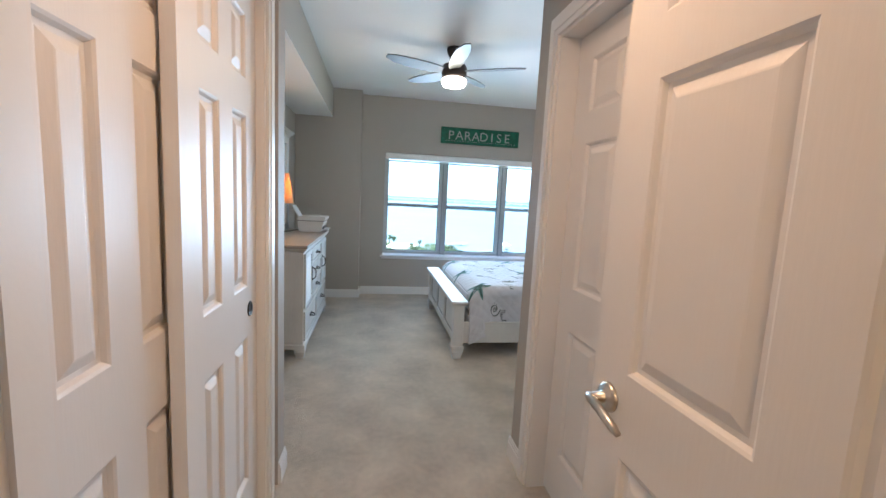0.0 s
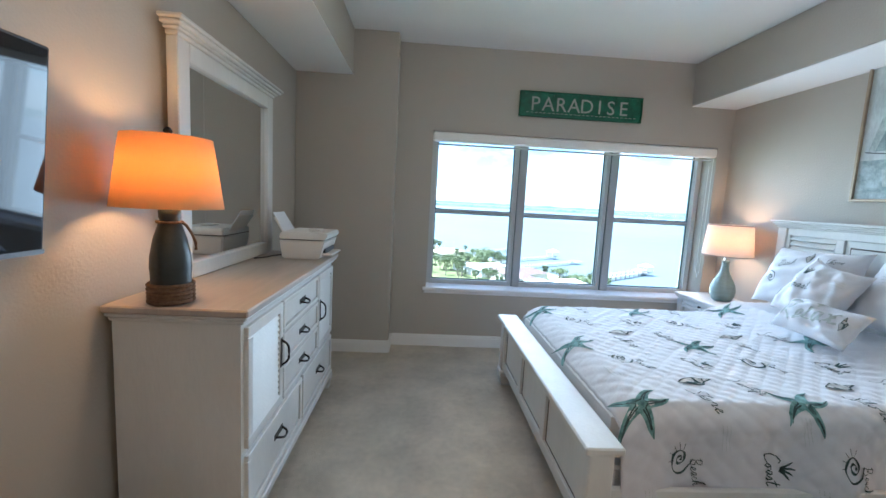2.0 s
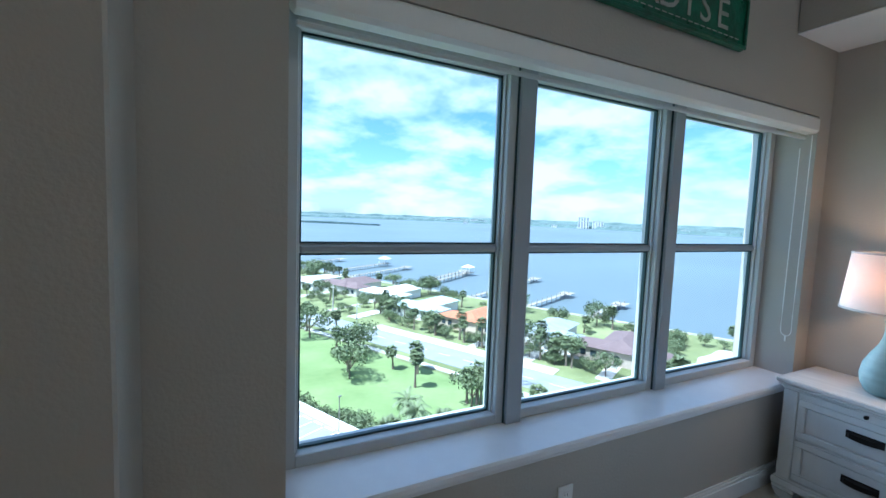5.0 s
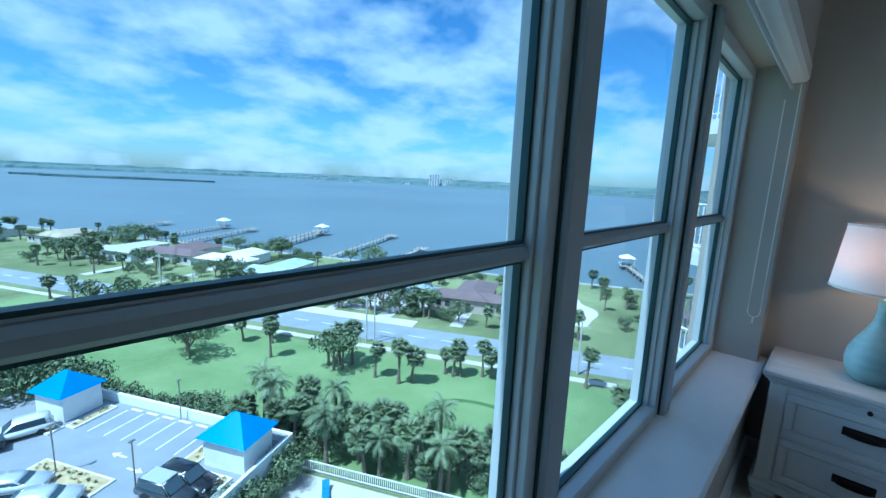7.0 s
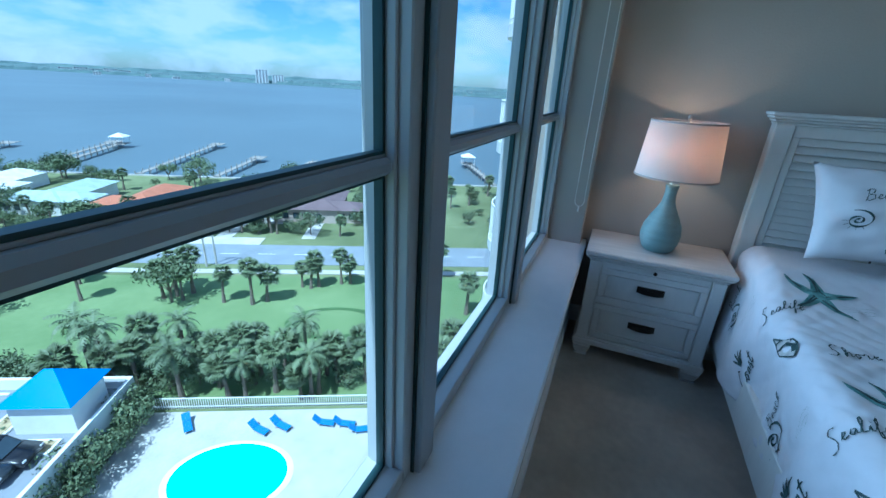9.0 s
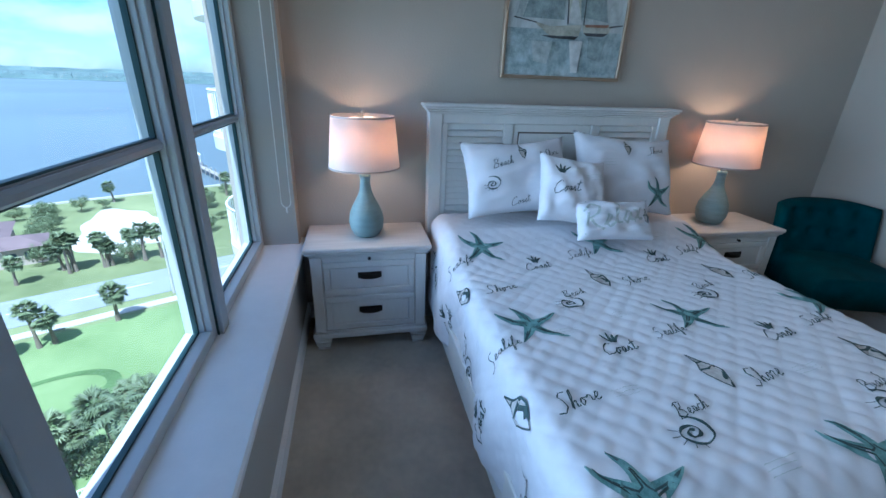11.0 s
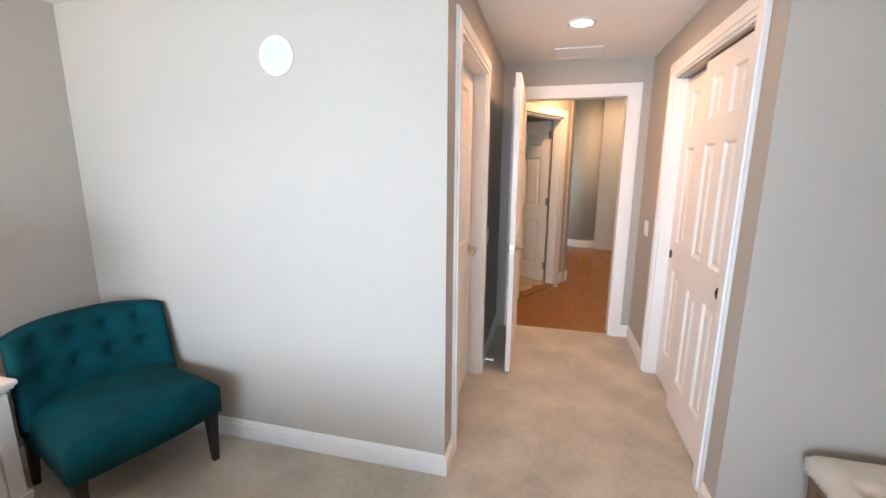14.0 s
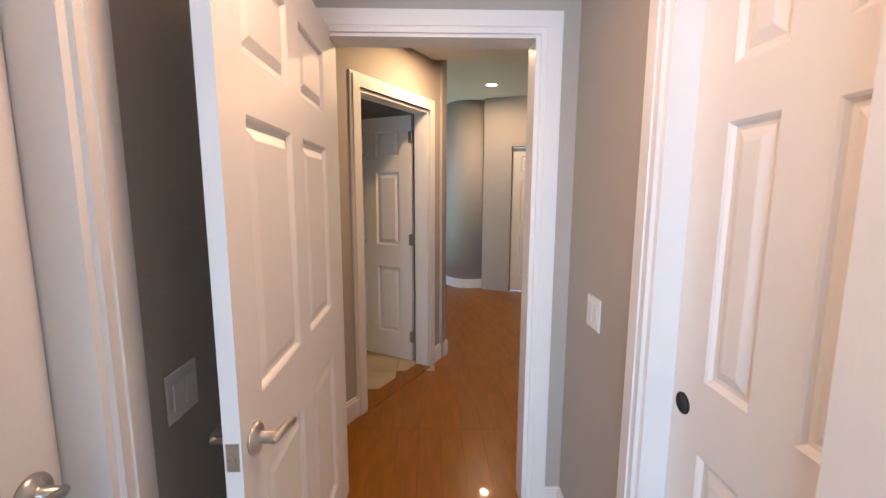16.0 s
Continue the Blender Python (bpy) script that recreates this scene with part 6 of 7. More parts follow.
# ---- entrance hall beyond the doorway ----
def foyer():
    bm = bmesh.new()
    box(bm, -3.1, 1.6, -9.0, YH - 0.03, -0.2, -0.012)
    structure("floor_foyer", bm, DARKGAP, "subfloor under the wooden entrance floor", category="floor")
    # angled wall with the open door: from A to B
    A, B = Vector((1.185, -2.62, 0)), Vector((0.47, -3.84, 0))
    d = (B - A).normalized()
    ang = math.degrees(math.atan2(d.y, d.x))
    L = (B - A).length
    W = Matrix.Translation(A) @ Matrix.Rotation(radians(ang), 4, "Z")
    o0, o1 = 0.32, 1.12
    bm = bmesh.new()
    box(bm, -0.5, o0, 0, 0.11, 0, 2.6)
    box(bm, o1, L, 0, 0.11, 0, 2.6)
    box(bm, o0, o1, 0, 0.11, 2.045, 2.6)
    move(bm, W)
    structure("wall_foyer_angled", bm, WALL, "greige angled wall with an open doorway")
    bm = bmesh.new()
    for e, tt in ((0.0, 0.011), (0.018, 0.02), (0.062, 0.015)):
        o, i = 0.085 - e, 0.004
        for lo, hi, z0, z1 in ((o0 - o, o0 - i, 0, 2.04 + o), (o1 + i, o1 + o, 0, 2.04 + o), (o0 - i, o1 + i, 2.04 + i, 2.04 + o)):
            box(bm, lo, hi, -tt, 0, z0, z1)
    for lo, hi, z0, z1 in ((o0, o0 + 0.018, 0, 2.04), (o1 - 0.018, o1, 0, 2.04), (o0 + 0.018, o1 - 0.018, 2.022, 2.04)):
        box(bm, lo, hi, -0.003, 0.113, z0, z1)
    move(bm, W)
    structure("trim_foyer_door", bm, WHITE, "white moulded casing of the open doorway", category="trim")
    for a, b in ((-0.5, o0 - 0.086), (o1 + 0.086, L + 0.014)):
        bm = bmesh.new()
        box(bm, a, b, -0.014, 0, 0, 0.115)
        box(bm, a, b, -0.008, 0, 0.115, 0.135)
        move(bm, W)
        structure("baseboard", bm, WHITE, "white painted baseboard")
    bm = bmesh.new()
    box(bm, 0.0, 1.8, 0.0, 0.11, 0, 2.6)
    move(bm, Matrix.Translation(B) @ Matrix.Rotation(radians(-20), 4, "Z"))
    structure("wall_foyer_return", bm, WALL, "greige return wall")
    bm = bmesh.new()
    box(bm, o0 + 0.018, o1 - 0.018, -0.03, 0.10, -0.01, 0.008, 0.003)
    move(bm, W)
    structure("door_threshold", bm, WOOD, "brown wooden threshold of the doorway", category="trim")
    dd = thing("door_foyer", (0.738, -3.69, 0.012), "white six-panel door standing open into a tiled room", "door", rz=-29, kind="structure")
    part("door_leaf", six_panel_bm(0.80, 2.01), DOORW, dd)
    hinges(dd, -0.006, 0.036, (0.21, 1.03, 1.84))
    # tiled room
    for i in range(5):
        for j in range(7):
            cx, cy = 0.72 + i * 0.305, -4.25 + j * 0.305
            if not behind_door(cx - 0.1, cy):
                continue
            bm = bmesh.new()
            box(bm, cx - 0.15, cx + 0.15, cy - 0.15, cy + 0.15, -0.010, 0.004, 0.002)
            part("tile", bm, TILE, bpy.data.objects["floor_foyer"])
    bm = bmesh.new()
    box(bm, 2.2, 2.3, -6.0, -2.0, 0, 2.6)
    box(bm, 1.17, 2.3, -2.25, -2.15, 0, 2.6)
    structure("wall_tiled_room", bm, WALL, "greige wall of the tiled room")
    # far end: curved column, walls, door
    bm = bmesh.new()
    n = 20
    pts = [(0.04 + 0.36 * math.cos(a), -6.78 + 0.42 * math.sin(a)) for a in [math.pi * 2 * k / 40 for k in range(40)]]
    prism(bm, pts, 0, 2.72)
    structure("wall_curved_column", bm, WALL, "greige round column with a curved base", smooth=True, category="column")
    bm = bmesh.new()
    pts = [(0.04 + 0.375 * math.cos(a), -6.78 + 0.435 * math.sin(a)) for a in [math.pi * 2 * k / 40 for k in range(40)]]
    prism(bm, pts, 0, 0.13)
    structure("baseboard_curved", bm, WHITE, "white baseboard bent round the column", category="baseboard")
    bm = bmesh.new()
    box(bm, 0.25, 2.4, -7.0, -6.85, 0, 2.72)
    structure("wall_foyer_far_east", bm, WALL, "greige far wall")
    bm = bmesh.new()
    box(bm, 0.38, 2.0, -6.85, -6.836, 0, 0.13)
    structure("baseboard", bm, WHITE, "white painted baseboard")
    W2 = Matrix.Translation((-0.17, -6.40, 0)) @ Matrix.Rotation(radians(158), 4, "Z")
    bm = bmesh.new()
    box(bm, 0, 0.40, -0.12, 0, 0, 2.72)
    box(bm, 0.40, 1.20, -0.12, 0, 2.045, 2.72)
    box(bm, 1.20, 2.6, -0.12, 0, 0, 2.72)
    move(bm, W2)
    structure("wall_foyer_far_west", bm, WALL, "greige far wall with a closed door")
    bm = bmesh.new()
    box(bm, -0.02, 0.315, 0, 0.014, 0, 0.13)
    move(bm, W2)
    structure("baseboard", bm, WHITE, "white painted baseboard")
    bm = bmesh.new()
    for lo, hi, z0, z1 in ((0.32, 0.40, 0, 2.12), (1.20, 1.28, 0, 2.12), (0.40, 1.20, 2.04, 2.12)):
        box(bm, lo, hi, 0, 0.018, z0, z1)
    move(bm, W2)
    structure("trim_far_door", bm, WHITE, "white casing of the far door", category="trim")
    dd = thing("door_far", (0, 0, 0), "white six-panel door, closed, at the hall's far end", "door", kind="structure")
    dd.matrix_world = W2 @ pose(0.405, -0.045, 0.012)
    part("door_leaf", six_panel_bm(0.79, 2.02), DOORW, dd)
    lever(dd, 0.06, 0.92, 0.035, 1, 1)
    t = thing("return_air_grille", (0, 0, 0), "white return air grille high on the far wall", "vent")
    t.matrix_world = W2 @ pose(0.62, 0.001, 2.36)
    bm = bmesh.new()
    for a, b, c, dd2 in ((-0.2, 0.2, 0.09, 0.11), (-0.2, 0.2, -0.11, -0.09), (-0.2, -0.18, -0.09, 0.09), (0.18, 0.2, -0.09, 0.09)):
        box(bm, a, b, 0, 0.012, c, dd2)
    part("frame", bm, PLATE, t)
    bm = bmesh.new()
    box(bm, -0.18, 0.18, 0.0, 0.003, -0.09, 0.09)
    part("backing", bm, DARKGAP, t, "dark opening behind the slats")
    for k in range(8):
        bm = bmesh.new()
        box(bm, -0.18, 0.18, 0.004, 0.010, -0.085 + k * 0.022, -0.076 + k * 0.022)
        part("slat", bm, PLATE, t)
    # closing walls and ceilings
    bm = bmesh.new()
    box(bm, -3.1, -3.0, -9, YH, 0, 2.8)
    box(bm, -3.0, -0.12, YH - 0.12, YH - 0.02, 0, 2.8)
    structure("wall_foyer_west", bm, WALL, "greige wall of the entrance hall")
    bm = bmesh.new()
    box(bm, -3.1, 2.4, -3.65, YH - 0.12, 2.425, 2.5)
    structure("ceiling_foyer", bm, CEIL, "white entrance hall ceiling", category="ceiling")
    bm = bmesh.new()
    box(bm, -3.1, 2.4, -9.0, -3.65, 2.705, 2.8)
    box(bm, -3.1, 2.4, -3.655, -3.65, 2.5, 2.705)
    structure("ceiling_foyer_far", bm, CEIL, "white raised far ceiling", category="ceiling")


foyer()

# ---- the view: building wing, ground, road, houses, bay ----
GZ = -27.0
TURN = Matrix.Rotation(radians(28.1), 4, "Z")      # streets run along local y, the water lies along local +x
GRASS = mat("lawn_grass", (0.19, 0.235, 0.085), 1.0, var=0.45, scale=0.06, bump=0.3, bscale=3, detail=8, col2=(0.27, 0.30, 0.14))
FAIRWAY = mat("mown_fairway", (0.17, 0.25, 0.085), 1.0, var=0.2, scale=0.12, detail=6, col2=(0.24, 0.31, 0.13))
ROUGH_RING = mat("darker_fringe_grass", (0.085, 0.14, 0.045), 1.0, var=0.3, scale=0.5)
ROAD = mat("pale_asphalt", (0.26, 0.28, 0.30), 0.9, var=0.12, scale=0.3, bump=0.1, bscale=20)
CONC = mat("pale_concrete", (0.50, 0.48, 0.44), 0.9, var=0.15, scale=0.5)
SAND = mat("pale_sand", (0.55, 0.52, 0.46), 1.0, var=0.15, scale=0.25, detail=8)
DECK = mat("grey_parking_deck", (0.26, 0.27, 0.29), 0.85, var=0.12, scale=0.35, bump=0.05, detail=7)
STUCCO = mat("white_stucco", (0.76, 0.76, 0.74), 0.9, var=0.06, scale=1.0, bump=0.1, bscale=30)
BLUEROOF = mat("bright_blue_metal_roof", (0.012, 0.19, 0.62), 0.4, var=0.08, scale=0.6)
MARK = mat("white_road_paint", (0.75, 0.75, 0.74), 0.8, var=0.1, scale=2)
POOL = mat("turquoise_pool_water", (0.03, 0.55, 0.68), 0.08, var=0.08, scale=1)
LEAF = mat("palm_leaf", (0.055, 0.085, 0.035), 0.6, var=0.4, scale=3, rnd=0.5, col2=(0.17, 0.21, 0.10))
LEAF2 = mat("broad_leaf", (0.06, 0.09, 0.035), 0.7, var=0.45, scale=2, rnd=0.5, col2=(0.15, 0.19, 0.09))
BARK = mat("palm_bark", (0.20, 0.165, 0.125), 0.95, var=0.3, scale=3)
TIMBER = mat("weathered_dock_timber", (0.33, 0.30, 0.26), 0.9, var=0.2, scale=2)


def water_mat():
    m = mat("bay_water", (0.135, 0.172, 0.192), 0.45, var=0.15, scale=0.004, bump=0.12, bscale=0.5, detail=8, spec=0.3)
    return m


def place(a, b, z=GZ, rz=0.0):
    return TURN @ pose(a, b, z, 0, 0, rz)


def slab(name, material, a0, a1, b0, b1, z, label, th=0.4, cat="ground"):
    bm = bmesh.new()
    box(bm, a0, a1, b0, b1, z - th, z)
    move(bm, TURN)
    return structure(name, bm, material, label, category=cat)


def land():
    slab("ground", GRASS, -300, 126, -700, 900, GZ, "sunlit green lawns and gardens down to the bay", 3.0)
    bm = bmesh.new()
    box(bm, -4900, 4900, -1500, 4900, GZ - 6.0, GZ - 0.9)
    structure("water", bm, water_mat(), "blue rippled water of the wide bay")
    slab("fairway", FAIRWAY, 34.5, 61, -60, 110, GZ + 0.05, "mown golf fairway", 0.2)
    slab("road", ROAD, 65.5, 74, -500, 700, GZ + 0.06, "pale two-lane road between lawns", 0.2, "road")
    slab("road_verge", SAND, 74.0, 77.5, 28, 75, GZ + 0.09, "sandy verge beside the road", 0.2, "road")
    slab("pavement", CONC, 62.0, 63.4, -500, 700, GZ + 0.1, "narrow concrete pavement beside the road", 0.2, "pavement")
    for k in range(60):
        b = -60 + k * 6
        bm = bmesh.new()
        box(bm, 69.65, 69.8, b, b + 3, GZ + 0.061, GZ + 0.075)
        move(bm, TURN)
        part("road_marking", bm, MARK, bpy.data.objects["road"])
    bm = bmesh.new()
    pts = []
    for k in range(40):
        a = 2 * math.pi * k / 40
        r = 1 + 0.14 * math.sin(3 * a + 1) + 0.08 * math.sin(7 * a)
        pts.append((99 + 14 * r * math.cos(a), 1 + 7.5 * r * math.sin(a)))
    prism(bm, pts, GZ - 0.1, GZ + 0.06)
    move(bm, TURN)
    structure("sand_lot", bm, SAND, "bare pale sand lot near the water", category="ground")
    bm = bmesh.new()
    for k in range(64):
        a0, a1 = 2 * math.pi * k / 64, 2 * math.pi * (k + 1) / 64
        for r0, r1 in ((0.80, 1.0),):
            q = []
            for aa, rr in ((a0, r0), (a1, r0), (a1, r1), (a0, r1)):
                q.append(bm.verts.new((48.0 + 3.7 * rr * math.cos(aa), 11.0 + 5.9 * rr * math.sin(aa), GZ + 0.075)))
            bm.faces.new(q)
    move(bm, TURN)
    structure("green_fringe", bm, ROUGH_RING, "darker ring of grass round the putting green", category="ground")
    for a0, a1, b0, b1 in ((77.5, 92, 34, 37), (77.5, 90, 19, 21.5), (77.5, 95, 84, 88), (77.5, 100, 118, 121), (77.5, 88, 47, 49), (77.5, 100, 96, 97.5), (92, 100, 76, 90), (86, 92, 26, 33)):
        slab("driveway", CONC, a0, a1, b0, b1, GZ + 0.08, "pale concrete driveway", 0.2, "driveway")
    bm = bmesh.new()
    pts = [(85 + 5.5 * math.cos(2 * math.pi * k / 32), 43 + 5.5 * math.sin(2 * math.pi * k / 32)) for k in range(32)]
    prism(bm, pts, GZ - 0.1, GZ + 0.12)
    move(bm, TURN)
    structure("driveway_circle", bm, CONC, "round paved drive", category="driveway")
    slab("seawall", CONC, 125.7, 126.4, -700, 900, GZ + 0.35, "low concrete seawall at the bay", 3.0, "wall")


land()


def far_shore():
    """Low wooded land across the bay, with an island."""
    WOODS = mat("distant_woods", (0.085, 0.135, 0.14), 1.0, var=0.3, scale=0.01, detail=8, col2=(0.15, 0.21, 0.20))
    r = random.Random(4)
    key = [(-60, 2500), (-20, 2450), (0, 2400), (25, 2350), (38, 1900), (46, 1760), (60, 1500), (80, 1300), (100, 1150), (125, 1100)]

    def dist(deg):
        for (a0, d0), (a1, d1) in zip(key, key[1:]):
            if a0 <= deg <= a1:
                return d0 + (d1 - d0) * (deg - a0) / (a1 - a0)
        return key[-1][1]

    bm = bmesh.new()
    prev = None
    n = 1300
    for k in range(n + 1):
        deg = -60 + 185 * k / n
        w = radians(deg)
        d = dist(deg) + 30 * noise.noise(Vector((deg * 0.3, 1, 0)))
        h = 9 + 6 * noise.noise(Vector((deg * 1.7, 0, 0))) + 3 * noise.noise(Vector((deg * 9, 3, 0)))
        h2 = 26 + 8 * noise.noise(Vector((deg * 0.5, 7, 0))) + 3 * noise.noise(Vector((deg * 5, 5, 0)))
        s, c = math.sin(w), math.cos(w)
        row = [bm.verts.new(p) for p in ((s * (d - 40), c * (d - 40), GZ - 0.8), (s * d, c * d, GZ + 1), (s * (d + 8), c * (d + 8), GZ + h), (s * (d + 900), c * (d + 900), GZ + 14), (s * (d + 920), c * (d + 920), GZ + h2), (s * 4600, c * 4600, GZ + h2))]
        if prev:
            for i in range(5):
                bm.faces.new([prev[i], row[i], row[i + 1], prev[i + 1]])
        prev = row
    structure("backdrop_far_shore", bm, WOODS, "low wooded far shore across the bay", category="backdrop")
    bm = bmesh.new()
    for k in range(60):
        f = k / 59
        x, y = 20 + 290 * f, 1330 - 300 * f
        w = 10 + 26 * math.sin(math.pi * min(1, f * 1.1)) ** 2
        pts = [(x + w * 1.6 * math.cos(2 * math.pi * i / 9) * r.uniform(0.8, 1.2), y + w * math.sin(2 * math.pi * i / 9) * r.uniform(0.8, 1.2)) for i in range(9)]
        prism(bm, pts, GZ - 2, GZ + r.uniform(0.5, 4.0))
    structure("backdrop_island", bm, WOODS, "low green island in the bay", category="backdrop")


far_shore()

WINDOWD = mat("dark_window_glass", (0.05, 0.07, 0.09), 0.15, var=0.2)


def block_building(name, label, at, rz, w, d, h, rows, cols):
    t = thing(name, at, label, "building", rz=rz)
    bm = bmesh.new()
    box(bm, -w / 2, w / 2, -d / 2, d / 2, -4, h)
    part("wall", bm, STUCCO, t)
    bm = bmesh.new()
    box(bm, -w / 2 - 0.5, w / 2 + 0.5, -d / 2 - 0.5, d / 2 + 0.5, h, h + 1)
    part("roof", bm, CONC, t)
    for i in range(cols):
        for j in range(rows):
            bm = bmesh.new()
            cx, cz = -w / 2 + w * (i + 0.5) / cols, h * (j + 0.5) / rows
            box(bm, cx - w / cols * 0.3, cx + w / cols * 0.3, -d / 2 - 0.25, -d / 2 - 0.05, cz - h / rows * 0.3, cz + h / rows * 0.28)
            part("window", bm, WINDOWD, t)


block_building("apartment_tower", "pale apartment tower on the far shore", (1245, 1252, GZ), -45, 42, 22, 44, 12, 4)
block_building("apartment_tower", "pale lower apartment block on the far shore", (1285, 1215, GZ), -45, 40, 22, 30, 8, 4)
for k in range(5):
    block_building("waterfront_building", "long white waterfront building on the far shore", (1060 + 42 * k, 2085 - 22 * k, GZ), -28, 44, 20, 15 + 4 * (k % 2), 3, 5)
for k in range(26):
    r = random.Random(100 + k)
    deg = radians(30 + k * 3.4 + r.uniform(-1, 1))
    dd = 1880 - 26 * (k * 3.4) * 0.25 if k < 6 else 1700 - (k - 6) * 22
    block_building("shore_house", "small pale house on the far shore", (math.sin(deg) * dd, math.cos(deg) * dd, GZ), -math.degrees(deg), r.uniform(14, 30), 12, r.uniform(5, 10), 2, 3)


def wing():
    """The curved balconies of the same building, seen along the facade."""
    t = thing("building_wing", (0, 0, 0), "white stucco building wing with stacked curved balconies", "building")
    bm = bmesh.new()
    box(bm, 12.6, 22, -2, 5.6, GZ, 14)
    part("wall", bm, STUCCO, t)
    cx, cy, rx, ry = 13.0, 4.6, 2.0, 2.25
    n = 30

    def rim(k, s=1.0):
        a = math.pi * (1.5 - k / n * 1.25)
        return cx + rx * s * math.cos(a), cy + ry * s * math.sin(a)

    for j in range(-9, 4):
        z = 2.55 + 2.88 * (j - 0)
        bm = bmesh.new()
        prism(bm, [(cx + 1.5, cy - 1.6)] + [rim(k) for k in range(n + 1)] + [(cx + 1.5, cy + 1.6)], z, z + 0.30)
        b = part("balcony", bm, STUCCO, t, "curved white balcony slab")
        bm = bmesh.new()
        for h, r in ((1.36, 0.03), (0.42, 0.02)):
            tube(bm, [(*rim(k, 0.985), z + h) for k in range(n + 1)], r, 6)
        part("rail", bm, STUCCO, b)
        bm = bmesh.new()
        for k in range(66):
            x, y = rim(k * n / 65, 0.985)
            box(bm, x - 0.012, x + 0.012, y - 0.012, y + 0.012, z + 0.30, z + 1.35)
        tagged(part("pickets", bm, STUCCO, b), kind="stuff")


wing()


# parking deck with two huts
DZ = -24.5


def parking_deck():
    slab("parking_deck", DECK, -20, 33.4, 26.0, 60, DZ, "grey parking deck with white bays and arrows", 2.6, "parking")
    for nm, a0, a1, b0, b1 in (("parapet_east", 33.4, 33.75, 25.7, 60), ("parapet_south", -20, 33.4, 25.7, 26.0)):
        bm = bmesh.new()
        box(bm, a0, a1, b0, b1, GZ, DZ + 1.0)
        move(bm, TURN)
        structure(nm, bm, STUCCO, "white stucco parapet of the parking deck", category="wall")
    deck = bpy.data.objects["parking_deck"]
    for k in range(6):
        bm = bmesh.new()
        b = 34.6 + k * 2.15
        box(bm, 28.6, 32.6, b - 0.06, b + 0.06, DZ + 0.004, DZ + 0.014)
        move(bm, TURN)
        part("bay_line", bm, MARK, deck, "white bay line")
    for k in range(5):
        bm = bmesh.new()
        b = 35.0 + k * 2.15
        box(bm, 32.7, 32.95, b, b + 1.5, DZ + 0.002, DZ + 0.12, 0.03)
        move(bm, TURN)
        part("wheel_stop", bm, MARK, deck, "white concrete wheel stop")
    for b, s in ((39.0, 1), (36.0, -1)):
        bm = bmesh.new()
        prism(bm, [(-0.1, -0.8 * s), (0.1, -0.8 * s), (0.1, 0.2 * s), (0.35, 0.2 * s), (0, 0.9 * s), (-0.35, 0.2 * s), (-0.1, 0.2 * s)], DZ + 0.004, DZ + 0.014)
        move(bm, TURN @ Matrix.Translation((27.0 if s > 0 else 26.0, b, 0)))
        part("arrow", bm, MARK, deck, "white lane arrow")
    for a0, a1, b0, b1 in ((22.6, 24.6, 36.2, 44.2), (26.4, 27.8, 27.4, 33.4), (28.0, 32.5, 31.7, 33.2), (28.4, 32.6, 46.8, 48.0), (26.9, 28.3, 48.0, 51.5)):
        t = thing("planting_bed", (0, 0, 0), "white-kerbed planting bed with tan mulch and small shrubs", "planter")
        bm = bmesh.new()
        box(bm, a0, a1, b0, b1, DZ + 0.002, DZ + 0.16)
        move(bm, TURN)
        part("kerb", bm, MARK, t, "white kerb")
        bm = bmesh.new()
        box(bm, a0 + 0.18, a1 - 0.18, b0 + 0.18, b1 - 0.18, DZ + 0.155, DZ + 0.18)
        move(bm, TURN)
        part("mulch", bm, mat("tan_mulch", (0.45, 0.36, 0.20), 1.0, var=0.25, scale=1.5), t, "tan mulch")
        r = random.Random(int(a0 * 10))
        bm = bmesh.new()
        for k in range(int((a1 - a0) * (b1 - b0) * 2.2)):
            x, y = r.uniform(a0 + 0.35, a1 - 0.35), r.uniform(b0 + 0.35, b1 - 0.35)
            for q in range(5):
                v = [Vector((x + r.uniform(-0.16, 0.16), y + r.uniform(-0.16, 0.16), DZ + 0.18 + r.uniform(0, 0.2))) for _ in range(3)]
                bm.faces.new([bm.verts.new(p) for p in v])
        move(bm, TURN)
        tagged(part("shrubs", bm, LEAF2, t, "small brown-green shrubs"), kind="stuff")
    for a0, a1, b0, b1 in ((28.2, 32.3, 26.5, 31.3), (28.6, 32.8, 48.6, 53.0)):
        t = thing("stair_hut", (0, 0, 0), "white stucco stair hut with a bright blue hipped roof", "hut", "stair huts")
        bm = bmesh.new()
        box(bm, a0 + 0.25, a1 - 0.25, b0 + 0.25, b1 - 0.25, GZ, DZ + 2.75)
        move(bm, TURN)
        part("wall", bm, STUCCO, t)
        bm = bmesh.new()
        ca, cb = (a0 + a1) / 2, (b0 + b1) / 2
        v = [bm.verts.new(p) for p in ((a0 - 0.2, b0 - 0.2, DZ + 2.75), (a1 + 0.2, b0 - 0.2, DZ + 2.75), (a1 + 0.2, b1 + 0.2, DZ + 2.75), (a0 - 0.2, b1 + 0.2, DZ + 2.75))]
        top = [bm.verts.new((ca, cb - 0.3, DZ + 4.55)), bm.verts.new((ca, cb + 0.3, DZ + 4.55))]
        bm.faces.new(v)
        bm.faces.new([v[0], v[1], top[0]])
        bm.faces.new([v[1], v[2], top[1], top[0]])
        bm.faces.new([v[2], v[3], top[1]])
        bm.faces.new([v[3], v[0], top[0], top[1]])
        move(bm, TURN)
        part("roof", bm, BLUEROOF, t, "bright blue hipped roof")
        bm = bmesh.new()
